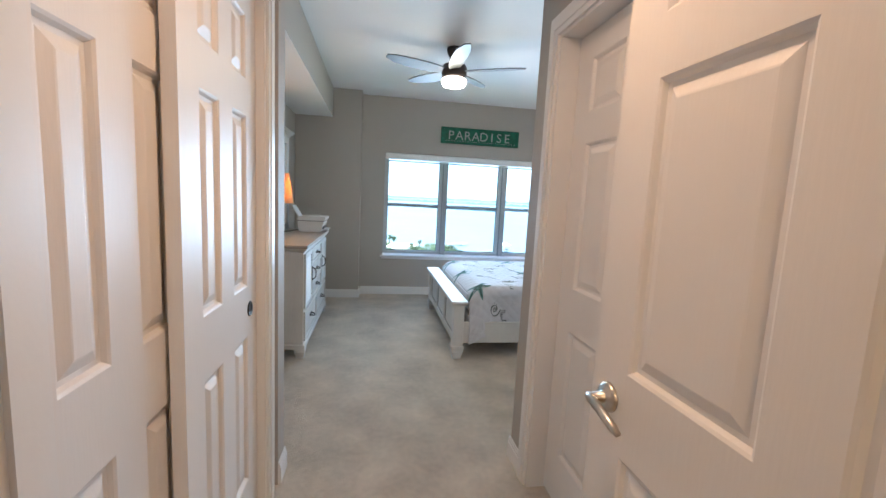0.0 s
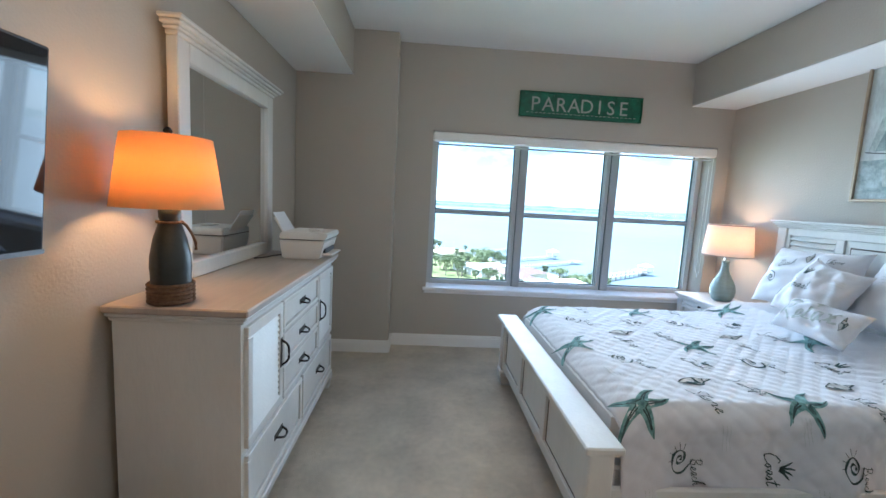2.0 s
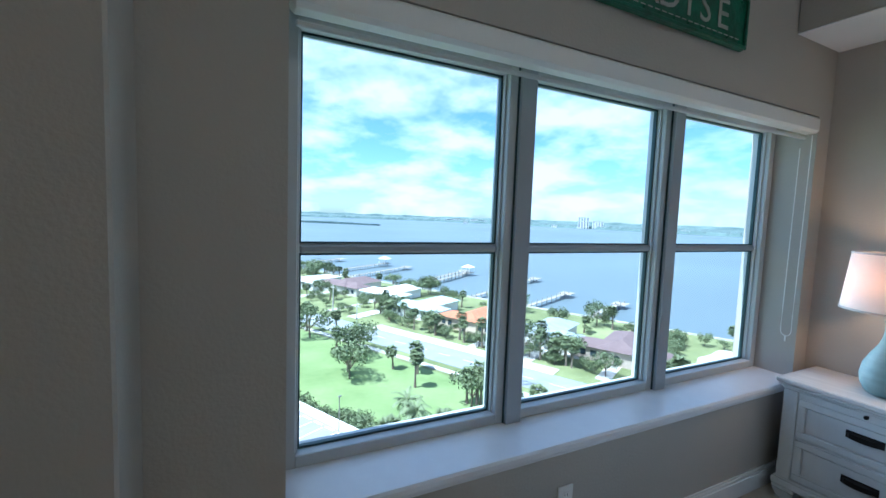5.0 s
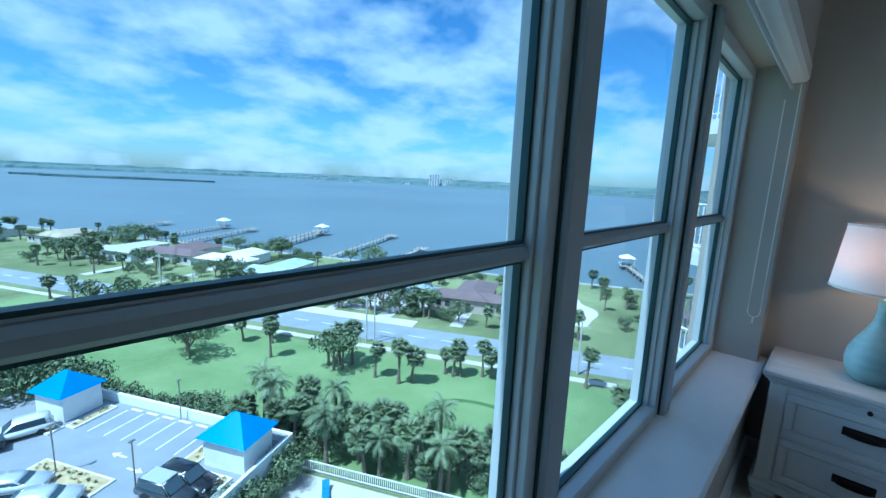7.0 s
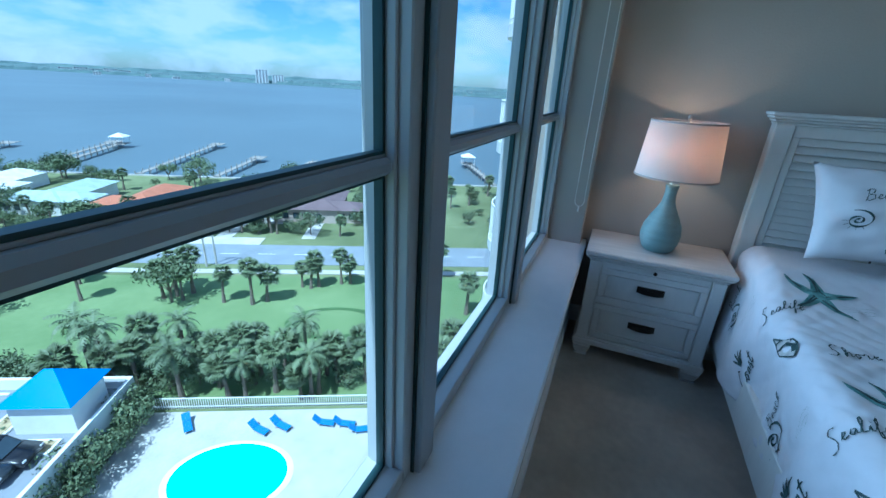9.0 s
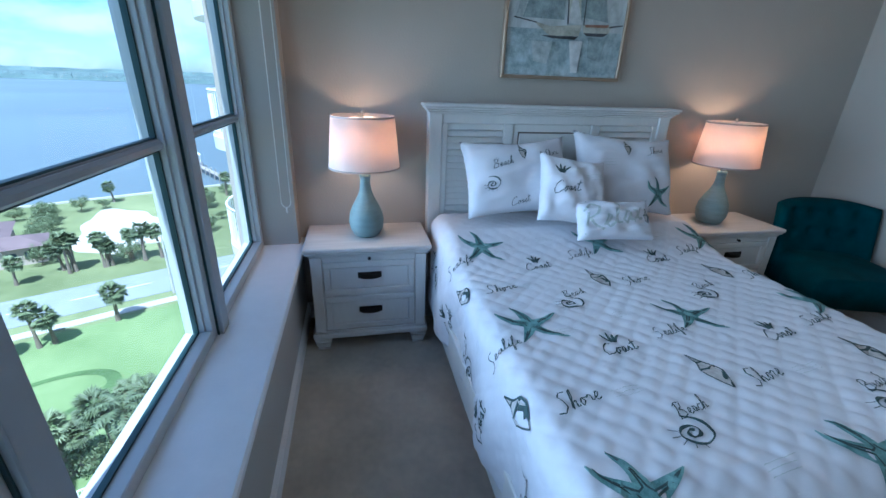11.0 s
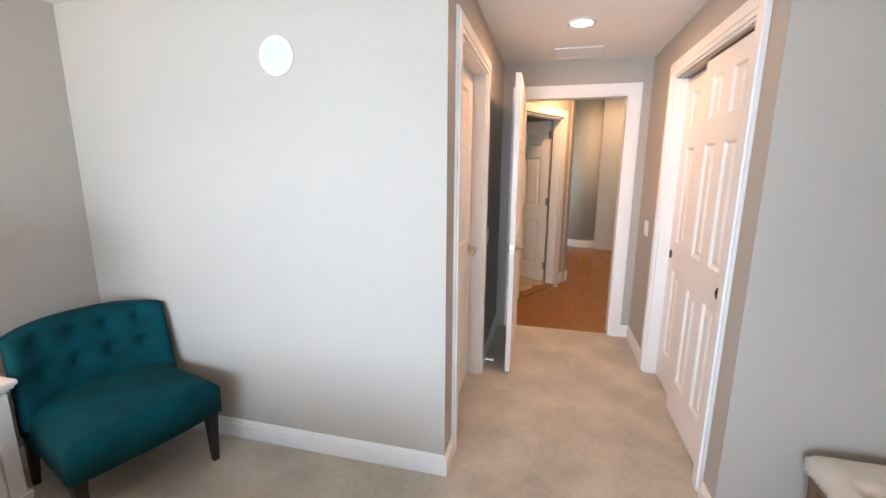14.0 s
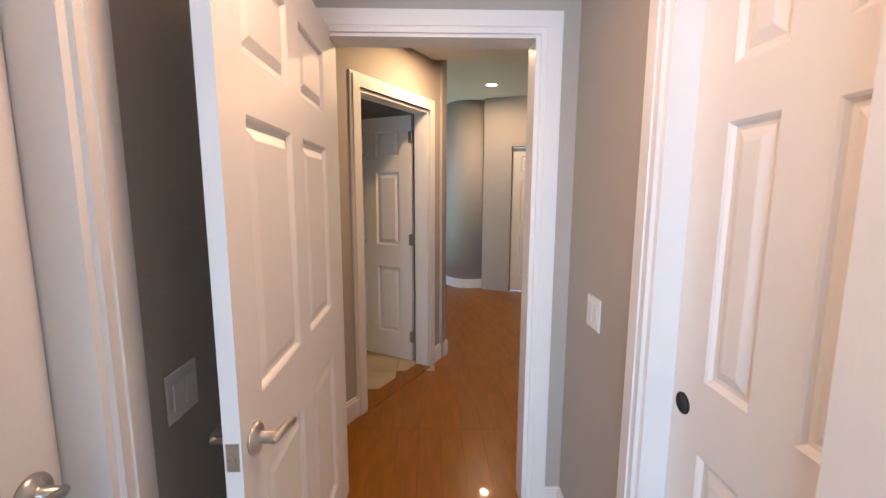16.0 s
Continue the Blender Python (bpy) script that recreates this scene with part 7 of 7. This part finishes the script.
        box(bm, ca - 0.9, ca + 0.9, b0 + 0.22, b0 + 0.26, GZ + 0.5, GZ + 1.4)
        move(bm, TURN)
        part("vent", bm, WINDOWD, t, "dark louvered vent")
    for a, b in ((23.6, 41.5), (24.2, 33.5), (32.9, 38.5)):
        t = thing("lamp_post", (0, 0, 0), "slim grey lamp post on the parking deck", "lamp post")
        t.matrix_world = place(a, b, DZ)
        bm = bmesh.new()
        tube(bm, [(0, 0, 0), (0, 0, 4.5)], 0.06, 8)
        part("pole", bm, HINGE, t)
        bm = bmesh.new()
        box(bm, -0.25, 0.25, -0.12, 0.12, 4.45, 4.55, 0.03)
        part("lamp_head", bm, HINGE, t)


parking_deck()


def car(name, label, colour, at, rz, suv=True):
    t = thing(name, (0, 0, 0), label, "car")
    t.matrix_world = place(*at, DZ + 0.004, rz)
    PAINTC = mat("car_paint_" + label.split()[0], colour, 0.25, 0.1, var=0.05, coat=0.8)
    L, W, hh = (2.45, 0.97, 1.75) if suv else (2.3, 0.9, 1.42)
    body = [(-L, 0.35), (-L * 1.0, 0.85), (-L * 0.94, 1.0), (L * 0.48, 1.0), (L * 0.93, 0.86), (L, 0.6), (L * 0.98, 0.35)]
    cab = [(-L * 0.93, 1.0), (-L * (0.84 if suv else 0.62), hh - 0.05), (-L * 0.55, hh), (L * 0.12, hh), (L * 0.46, 1.0)]
    for nm, pts, w0, w1, m in (("body", body, W, W, PAINTC), ("cabin", cab, W * 0.95, W * 0.80, PAINTC)):
        bm = bmesh.new()
        zs = [p[1] for p in pts]
        rows = []
        for s in (-1, 1):
            row = []
            for x, z in pts:
                f = (z - min(zs)) / (max(zs) - min(zs))
                row.append(bm.verts.new((x, s * (w0 + (w1 - w0) * f), z)))
            rows.append(row)
        bm.faces.new(rows[0])
        bm.faces.new(list(reversed(rows[1])))
        for i in range(len(pts)):
            j = (i + 1) % len(pts)
            bm.faces.new([rows[0][i], rows[1][i], rows[1][j], rows[0][j]])
        bmesh.ops.bevel(bm, geom=bm.edges[:], offset=0.07, segments=2, affect="EDGES")
        part(nm, bm, m, t, smooth=True)
    for s in (-1, 1):
        bm = bmesh.new()
        v = [(-L * 0.78, s * (W * 0.93 + 0.012), 1.06), (L * 0.36, s * (W * 0.93 + 0.012), 1.06), (L * 0.08, s * (W * 0.82 + 0.014), hh - 0.12), (-L * (0.74 if suv else 0.5), s * (W * 0.82 + 0.014), hh - 0.12)]
        bm.faces.new([bm.verts.new(p) for p in v])
        part("side_window", bm, WINDOWD, t, "dark side glass")
    for x0, x1 in ((L * 0.445, L * 0.155), (-L * 0.93, -L * (0.86 if suv else 0.66))):
        bm = bmesh.new()
        o = 0.03 if x0 > 0 else -0.03
        v = [(x0 + o, -W * 0.8, 1.06), (x0 + o, W * 0.8, 1.06), (x1 + o, W * 0.7, hh - 0.1), (x1 + o, -W * 0.7, hh - 0.1)]
        bm.faces.new([bm.verts.new(p) for p in v])
        part("windscreen", bm, WINDOWD, t, "dark glass")
    for x in (-L * 0.6, L * 0.62):
        for s in (-1, 1):
            bm = bmesh.new()
            m = Matrix.Translation((x, s * (W - 0.1), 0.34)) @ Matrix.Rotation(math.pi / 2, 4, "X")
            lathe(bm, [(0.0, -0.11), (0.30, -0.11), (0.34, -0.08), (0.34, 0.08), (0.30, 0.11), (0.0, 0.11)], 18, m=m, cap=False)
            part("wheel", bm, TVBLACK, t, "black tyre")
    if "silver roof" in label:
        bm = bmesh.new()
        box(bm, -L * 0.80, L * 0.10, -W * 0.74, W * 0.74, hh - 0.03, hh + 0.035, 0.03)
        part("roof", bm, mat("silver_roof_paint", (0.5, 0.52, 0.53), 0.35, 0.3, var=0.05), t, "silver roof")
    for s in (-1, 1):
        bm = bmesh.new()
        box(bm, L * 0.955, L * 0.985, s * W * 0.75 - 0.15, s * W * 0.75 + 0.15, 0.68, 0.82, 0.02)
        part("headlight", bm, MARK, t, "clear headlight")


car("car", "dark SUV with a silver roof on the parking deck", (0.03, 0.035, 0.04), (24.6, 30.6), -90)
car("car", "black estate car beside a planting bed", (0.012, 0.012, 0.014), (26.0, 30.2), -90)
car("car", "white minivan parked by the parapet", (0.66, 0.66, 0.64), (26.0, 50.2), 150)
car("car", "black sedan parked by the minivan", (0.014, 0.014, 0.018), (22.6, 50.6), 150, False)
car("car", "silver sedan beside the planting bed", (0.45, 0.47, 0.49), (21.3, 42.3), -60, False)
car("car", "silver hatchback beside the planting bed", (0.48, 0.49, 0.50), (21.0, 38.4), -60, False)


def pool_terrace():
    slab("pool_terrace", CONC, 21.0, 33.0, 2.0, 25.0, GZ + 0.1, "pale concrete pool terrace", 0.3, "pavement")
    t = thing("swimming_pool", (0, 0, 0), "turquoise rounded swimming pool with a white rim", "pool")
    t.matrix_world = place(26.2, 15.4, GZ + 0.1)
    for nm, s, z, m in (("rim", 1.12, 0.03, STUCCO), ("water", 1.0, 0.045, POOL)):
        bm = bmesh.new()
        prism(bm, [(3.0 * s * math.cos(2 * math.pi * k / 36), 4.2 * s * math.sin(2 * math.pi * k / 36)) for k in range(36)], 0.002, z)
        part(nm, bm, m, t)
    CUSH = mat("blue_lounger_mesh", (0.06, 0.20, 0.50), 0.8, var=0.1)
    first = None
    for k, (a, b, rz) in enumerate(((30.5, 14.5, 60), (30.9, 12.8, 60), (31.1, 9.2, 80), (30.9, 7.4, 80), (31.2, 20.6, 30), (30.2, 6.0, 95))):
        if first:
            copy_thing(first, place(a, b, GZ + 0.102, rz))
            continue
        first = thing("sun_lounger", (0, 0, 0), "blue mesh sun lounger on the pool terrace", "lounger", "pool loungers")
        first.matrix_world = place(a, b, GZ + 0.102, rz)
        bm = bmesh.new()
        box(bm, -0.9, 0.4, -0.33, 0.33, 0.30, 0.36, 0.02)
        part("seat", bm, CUSH, first)
        bm = bmesh.new()
        box(bm, 0, 0.75, -0.33, 0.33, -0.03, 0.03, 0.02)
        move(bm, Matrix.Translation((0.4, 0, 0.34)) @ Matrix.Rotation(radians(-40), 4, "Y"))
        part("backrest", bm, CUSH, first)
        for x in (-0.8, 0.4):
            for s in (-0.3, 0.3):
                bm = bmesh.new()
                tube(bm, [(x, s, 0), (x, s, 0.31)], 0.025, 6)
                part("leg", bm, STUCCO, first)
    f = thing("fence", (0, 0, 0), "white picket fence round the pool terrace", "fence")
    bm = bmesh.new()
    for k in range(115):
        b = 2 + k * 0.2
        box(bm, 33.45, 33.5, b, b + 0.05, GZ, GZ + 1.2)
    move(bm, TURN)
    tagged(part("pickets", bm, STUCCO, f), kind="stuff")
    for z in (0.25, 1.15):
        bm = bmesh.new()
        box(bm, 33.43, 33.52, 2, 25.6, GZ + z, GZ + z + 0.08)
        move(bm, TURN)
        part("rail", bm, STUCCO, f)


pool_terrace()


def palm(seed, height, spread, fan=True, label="sabal palm with a rough trunk and a ragged crown"):
    """A palm: trunk and a crown of drooping fronds with split leaflets."""
    r = random.Random(seed)
    t = thing("palm_tree", (0, 0, -200), label, "palm tree")
    bend = r.uniform(-0.5, 0.5)
    bm = bmesh.new()
    tube(bm, [(bend * (k / 6) ** 2, 0.3 * bend * (k / 6), height * k / 6) for k in range(7)], 0.2, 8, [0.30 - 0.12 * min(1, k / 2) for k in range(7)])
    part("trunk", bm, BARK, t, "grey-brown trunk")
    bm = bmesh.new()
    c = Vector((bend, 0.3 * bend, height))
    n = 46 if fan else 24
    for k in range(n):
        az = 2.399 * k + r.uniform(-0.3, 0.3)
        el = radians(78 - 118 * (k / n) + r.uniform(-8, 8))
        ln = spread * r.uniform(0.8, 1.1)
        pts = []
        p, e = c.copy(), el
        for i in range(6):
            pts.append(p.copy())
            p = p + ln / 5 * Vector((math.cos(az) * math.cos(e), math.sin(az) * math.cos(e), math.sin(e)))
            e -= 0.22 if fan else 0.33
        side = Vector((-math.sin(az), math.cos(az), 0))
        if fan:
            # petiole, then a fan of leaflets
            hub = pts[2]
            d = (pts[4] - pts[2]).normalized()
            for q in range(-5, 6):
                w = (d + side * (q * 0.26)).normalized()
                tip = hub + w * ln * 0.58 * (1 - 0.05 * abs(q)) - Vector((0, 0, 0.10 * ln * (abs(q) / 5 + 0.4)))
                mid = hub + (tip - hub) * 0.5 + Vector((0, 0, 0.05))
                b = w.cross(Vector((0, 0, 1))).normalized() * ln * 0.058
                v = [bm.verts.new(x) for x in (hub, mid + b, tip, mid - b)]
                bm.faces.new(v)
            v = [bm.verts.new(x) for x in (pts[0] + side * 0.03, hub + side * 0.03, hub - side * 0.03, pts[0] - side * 0.03)]
            bm.faces.new(v)
        else:
            for i in range(1, 6):
                for s in (-1, 1):
                    for h in (0, 0.5):
                        base = pts[i - 1] + (pts[i] - pts[i - 1]) * h
                        d = (pts[i] - pts[i - 1]).normalized()
                        tip = base + (side * s * 0.8 + d * 0.5).normalized() * ln * 0.26 * math.sin(math.pi * (i - 0.3 + h) / 6.2) - Vector((0, 0, 0.12 * ln * 0.5))
                        v = [bm.verts.new(x) for x in (base, base + d * ln * 0.10, tip)]
                        bm.faces.new(v)
    part("crown", bm, LEAF, t, "ragged crown of split fronds")
    return t


def broad_tree(seed, height, width, name="tree", label="broad green tree with an uneven crown"):
    r = random.Random(seed)
    t = thing(name, (0, 0, -200), label, "tree" if name == "tree" else "shrub")
    bm = bmesh.new()
    tube(bm, [(0, 0, 0), (0.1, 0.05, height * 0.35), (0.2, 0, height * 0.6)], 0.2, 7, [0.03 * height, 0.025 * height, 0.012 * height])
    blobs = []
    for k in range(9):
        a = 2 * math.pi * k / 9 + r.uniform(-0.4, 0.4)
        c = Vector((width * r.uniform(0.15, 0.42) * math.cos(a), width * r.uniform(0.15, 0.42) * math.sin(a), height * r.uniform(0.5, 0.85)))
        blobs.append((c, width * r.uniform(0.14, 0.24)))
        tube(bm, [(0.1, 0.05, height * 0.3), tuple(c * 0.6 + Vector((0, 0, height * 0.16))), tuple(c)], 0.06, 5, [0.014 * height, 0.010 * height, 0.004 * height])
    part("trunk", bm, BARK, t, "brown trunk and limbs")
    bm = bmesh.new()
    for c, rad in blobs:
        for _ in range(120):
            d = Vector((r.gauss(0, 1), r.gauss(0, 1), r.gauss(0, 0.7))).normalized()
            p = c + d * rad * r.uniform(0.55, 1.15)
            u = Vector((r.gauss(0, 1), r.gauss(0, 1), r.gauss(0, 1))).normalized()
            w = d.cross(u).normalized()
            s = width * r.uniform(0.018, 0.04)
            n2 = (d + 0.6 * u).cross(w).normalized()
            v = [bm.verts.new(x) for x in (p - w * s, p + n2 * s * 0.7, p + w * s, p - n2 * s * 0.7)]
            bm.faces.new(v)
    part("crown", bm, LEAF2, t, "crown of small leaves")
    return t


def plant():
    sab = [palm(1, 4.4, 1.6), palm(2, 3.7, 1.7), palm(3, 5.1, 1.55)]
    coco = [palm(7, 5.0, 2.2, False, "feathery green palm with a slim pale trunk"), palm(8, 5.8, 2.1, False, "feathery green palm with a slim pale trunk")]
    big = [broad_tree(21, 6.5, 8.0), broad_tree(22, 5.0, 6.5)]
    bush = [broad_tree(31, 2.0, 3.0, "shrub", "rounded leafy green shrub on the lawn"), broad_tree(32, 2.8, 4.0, "shrub", "rounded leafy green shrub on the lawn")]
    r = random.Random(9)
    made = set()

    def put(pool, a, b, z=GZ):
        src = pool[r.randrange(len(pool))]
        sc = r.uniform(0.82, 1.18)
        m = place(a, b, z, r.uniform(0, 360)) @ Matrix.Scale(sc, 4)
        if src.name not in made:
            made.add(src.name)
            src.matrix_world = m
            return
        o = copy_thing(src, Matrix.Identity(4))
        o.matrix_basis = m

    # belt of palms between the fairway and the pool
    for k in range(34):
        b = 0.5 + (k % 17) * 2.0 + r.uniform(-0.6, 0.6)
        put(sab if r.random() < 0.92 else coco, (35.5 if k < 17 else 37.5) + r.uniform(-1.0, 1.5), b)
    for k in range(14):
        put(bush, 36.0 + r.uniform(0, 3.0), -2 + k * 2.4)
    for k in range(12):
        put(sab, 36 + r.uniform(-1, 4), -1 - k * 1.6)
    for k in range(3):
        put(coco, 34.4 + r.uniform(-0.3, 0.3), 5 + k * 6.0)
    for k in range(22):
        put(bush, 34.6 + r.uniform(0, 1.0), 32 + k * 1.1)
    for k in range(7):
        put(bush[1:], 36 + r.uniform(-0.8, 0.8), 32.5 + k * 1.9)
    for a, b in ((35, 55), (33, 57.5), (31, 60), (29, 63), (34, 59)):
        put(big, a, b)
    for k in range(10):
        put(bush, 32.6 - k * 0.9, 25.1)
    # on the fairway
    for a, b in ((53.3, 43.7), (58, 47), (57, 52), (60, 49), (52.5, 22.2), (53.4, 20.6), (53.0, 26.0), (57.6, 16.9), (57.2, 15.6), (57.8, 14.6), (58.7, 11.5), (58.8, 10.2), (50, -6), (52, -10), (60.5, 4.5), (60.5, -3)):
        put(sab, a, b)
    for a, b in ((54.6, 32.6), (55.6, 31.0), (54.0, 34.0), (56.2, 33.5), (53.6, 31.4)):
        put(sab, a, b)
    for a, b in ((53, 32.5), (48.7, 54.4), (50.5, 57), (56, 62), (34, 63.9), (36, 66)):
        put(big, a, b)
    for k in range(9):
        put(sab if k % 3 else big, 61 + r.uniform(-3, 2), 64 + k * 5.0)
    # gardens across the road
    for k in range(230):
        a, b = r.uniform(79, 122), r.uniform(-45, 150)
        if 84 < a < 116 and -9 < b < 11 or any(abs(a - ha) < 9.5 and abs(b - hb) < 10 for ha, hb in HOUSES):
            continue
        put(sab if r.random() < 0.4 else (bush if r.random() < 0.75 else big), a, b)
    for k in range(60):
        put(sab if k % 3 else big, r.uniform(78, 122), r.uniform(135, 260))
    for k in range(26):
        put(bush if k % 3 else sab, 80.5 + r.uniform(-0.6, 0.6), 20 + k * 2.2 if k % 4 else 30)
    for k in range(18):
        put(bush, 86 + k * 2.0, 12.5 + r.uniform(-0.5, 0.5))
    for k in range(10):
        put(sab, 81 + r.uniform(-1.5, 1.5), 2 + r.uniform(-6, 8))
    put(big, 126 - 4, 152)
    put(big, 119, 156)


HOUSES = [(95, 56), (96, 37), (95, 20), (97, 74), (105, 95), (106, 116), (102, 134), (110, 176), (104, 205), (100, -32), (104, -62), (92, 232)]


def house(a, b, w, d, roof_col, wall_col, flat=False, label="single-storey house with a hipped roof"):
    t = thing("house", (0, 0, 0), label, "house")
    t.matrix_world = place(a, b)
    h = 3.0
    R = mat("roof_" + label.split()[0], roof_col, 0.85, var=0.18, scale=0.5, bump=0.2, bscale=6)
    Wm = mat("wall_" + label.split()[0], wall_col, 0.9, var=0.08, scale=0.7)
    # two wings that cross
    for k, (x0, x1, y0, y1) in enumerate(((-w, w, -d * 0.45, d * 0.45), (-w * 0.95, -w * 0.25, -d, d))):
        hh = h - 0.12 * k
        bm = bmesh.new()
        box(bm, x0, x1, y0, y1, 0, hh)
        part("wall", bm, Wm, t)
        bm = bmesh.new()
        e = 0.6
        lo = [bm.verts.new(p) for p in ((x0 - e, y0 - e, hh), (x1 + e, y0 - e, hh), (x1 + e, y1 + e, hh), (x0 - e, y1 + e, hh))]
        short = min(x1 - x0, y1 - y0) / 2
        rise = hh + (0.5 if flat else short * 0.42)
        if x1 - x0 > y1 - y0:
            tp = [bm.verts.new((x0 + short, (y0 + y1) / 2, rise)), bm.verts.new((x1 - short, (y0 + y1) / 2, rise))]
            bm.faces.new([lo[0], lo[1], tp[1], tp[0]])
            bm.faces.new([lo[1], lo[2], tp[1]])
            bm.faces.new([lo[2], lo[3], tp[0], tp[1]])
            bm.faces.new([lo[3], lo[0], tp[0]])
        else:
            tp = [bm.verts.new(((x0 + x1) / 2, y0 + short, rise)), bm.verts.new(((x0 + x1) / 2, y1 - short, rise))]
            bm.faces.new([lo[0], lo[1], tp[0]])
            bm.faces.new([lo[1], lo[2], tp[1], tp[0]])
            bm.faces.new([lo[2], lo[3], tp[1]])
            bm.faces.new([lo[3], lo[0], tp[0], tp[1]])
        bm.faces.new(lo)
        part("roof", bm, R, t)
    for y in (-d * 0.8, -d * 0.55, d * 0.55, d * 0.8):
        bm = bmesh.new()
        box(bm, -w * 0.95 - 0.06, -w * 0.95 + 0.02, y - 0.6, y + 0.6, 0.9, 2.1)
        part("window", bm, WINDOWD, t, "dark window")
    bm = bmesh.new()
    box(bm, -w - 0.06, -w + 0.02, -0.5, 0.5, 0, 2.1)
    part("door", bm, WINDOWD, t, "dark door")


TERRA, GREYR, BROWNR, WHITER, TEALR = (0.45, 0.17, 0.09), (0.30, 0.34, 0.37), (0.17, 0.12, 0.12), (0.72, 0.73, 0.72), (0.42, 0.50, 0.50)
house(95, 56, 8, 8, TERRA, (0.6, 0.5, 0.4), label="terracotta-roofed single-storey house with pale walls")
house(96, 37, 8, 8, GREYR, (0.6, 0.6, 0.58), label="grey-roofed single-storey house with pale walls")
house(95, 20, 8, 8.5, BROWNR, (0.5, 0.42, 0.36), label="brown-roofed house round a garden court")
house(97, 74, 9, 8, TEALR, (0.7, 0.7, 0.68), label="pale-green-roofed house with white walls")
house(105, 95, 9, 8, WHITER, (0.75, 0.74, 0.72), label="white-roofed large house near the water")
house(106, 116, 9, 10, BROWNR, (0.6, 0.58, 0.55), label="dark-roofed long house near the docks")
house(102, 134, 9, 10, (0.45, 0.46, 0.44), (0.6, 0.6, 0.58), True, "light-grey-roofed low house near the docks")
house(110, 176, 8, 8, (0.42, 0.36, 0.26), (0.6, 0.56, 0.5), label="tan-roofed house among trees")
house(104, 205, 8, 9, GREYR, (0.65, 0.65, 0.62), label="slate-roofed house among trees")
house(100, -32, 8, 8, BROWNR, (0.5, 0.42, 0.36), label="umber-roofed house beside the lawn")
house(92, 232, 8, 8, WHITER, (0.7, 0.7, 0.7), label="pale-roofed house far along the road")
plant()


def dock(a0, b0, a1, b1, shelter=False):
    t = thing("dock", (0, 0, 0), "weathered timber dock on piles in the bay", "dock")
    p, q = Vector((a0, b0, 0)), Vector((a1, b1, 0))
    d = (q - p).normalized()
    s = Vector((-d.y, d.x, 0))
    z = GZ + 0.5
    bm = bmesh.new()
    for c, l, w in ((p, (q - p).length, 0.8), (q - d * 1, 6.0, 2.4)):
        vs = [c - s * w, c + d * l - s * w, c + d * l + s * w, c + s * w]
        prism(bm, [(v.x, v.y) for v in vs], z, z + 0.15)
    move(bm, TURN)
    part("deck", bm, TIMBER, t)
    n = int((q - p).length / 4)
    for k in range(n + 2):
        for sg in (-0.85, 0.85):
            bm = bmesh.new()
            c = p + d * (4 * k) + s * sg
            tube(bm, [(c.x, c.y, GZ - 3), (c.x, c.y, z + 0.9)], 0.14, 6)
            move(bm, TURN)
            part("pile", bm, TIMBER, t)
    if shelter:
        bm = bmesh.new()
        c = q + d * 2
        box(bm, c.x - 2.4, c.x + 2.4, c.y - 2.4, c.y + 2.4, z + 2.6, z + 2.8)
        lo = [bm.verts.new((c.x + sx * 2.7, c.y + sy * 2.7, z + 2.8)) for sx, sy in ((-1, -1), (1, -1), (1, 1), (-1, 1))]
        ap = bm.verts.new((c.x, c.y, z + 4.2))
        for i in range(4):
            bm.faces.new([lo[i], lo[(i + 1) % 4], ap])
        move(bm, TURN)
        part("roof", bm, STUCCO, t, "white hipped shelter roof")
        for sx in (-2.2, 2.2):
            for sy in (-2.2, 2.2):
                bm = bmesh.new()
                tube(bm, [(c.x + sx, c.y + sy, z), (c.x + sx, c.y + sy, z + 2.6)], 0.1, 6)
                move(bm, TURN)
                part("post", bm, STUCCO, t)


dock(126, 104, 176, 112, True)
dock(126, 108, 180, 117)
dock(126, 77, 184, 79.5)
dock(126, 56, 156, 54.7)
dock(126, 36, 150, 34)
dock(126, -25.6, 160, -22.5, True)
dock(126, 140, 168, 146)
dock(126, 158, 170, 164, True)
dock(126, 190, 165, 196)


def utility_pole(a, b):
    t = thing("utility_pole", (0, 0, 0), "grey utility pole with a cross arm beside the road", "utility pole")
    t.matrix_world = place(a, b)
    bm = bmesh.new()
    tube(bm, [(0, 0, 0), (0, 0, 8.5)], 0.15, 8, [0.17, 0.11])
    part("pole", bm, CONC, t)
    bm = bmesh.new()
    box(bm, -0.07, 0.07, -1.2, 1.2, 7.6, 7.75)
    part("cross_arm", bm, CONC, t)


for aa, bb in ((64.5, 33.0), (64.5, 31.5), (64.5, -2), (76, 92), (64.5, 70)):
    utility_pole(aa, bb)


def planks():
    """Wooden floor boards of the entrance hall, each one a piece."""
    floor = bpy.data.objects["floor_foyer"]
    meshes = []
    for ln in (0.6, 0.9, 1.2):
        bm = bmesh.new()
        box(bm, -0.0621, 0.0621, -ln / 2 + 0.0004, ln / 2 - 0.0004, -0.012, 0.0, 0.0006)
        meshes.append((ln, finish(bm, "plank", WOOD)))
    r = random.Random(11)
    x = -1.40
    count = 0
    while x < 1.45:
        y = YH - 0.031
        first = True
        while y > -6.9:
            ln, me = meshes[r.randrange(3)]
            if first and r.random() < 0.6:
                ln, me = meshes[0]
            first = False
            ob = new("plank", me)
            ob.parent = floor
            ob.location = (x, y - ln / 2, 0)
            y -= ln
            count += 1
        x += 0.1246
    return count


planks()
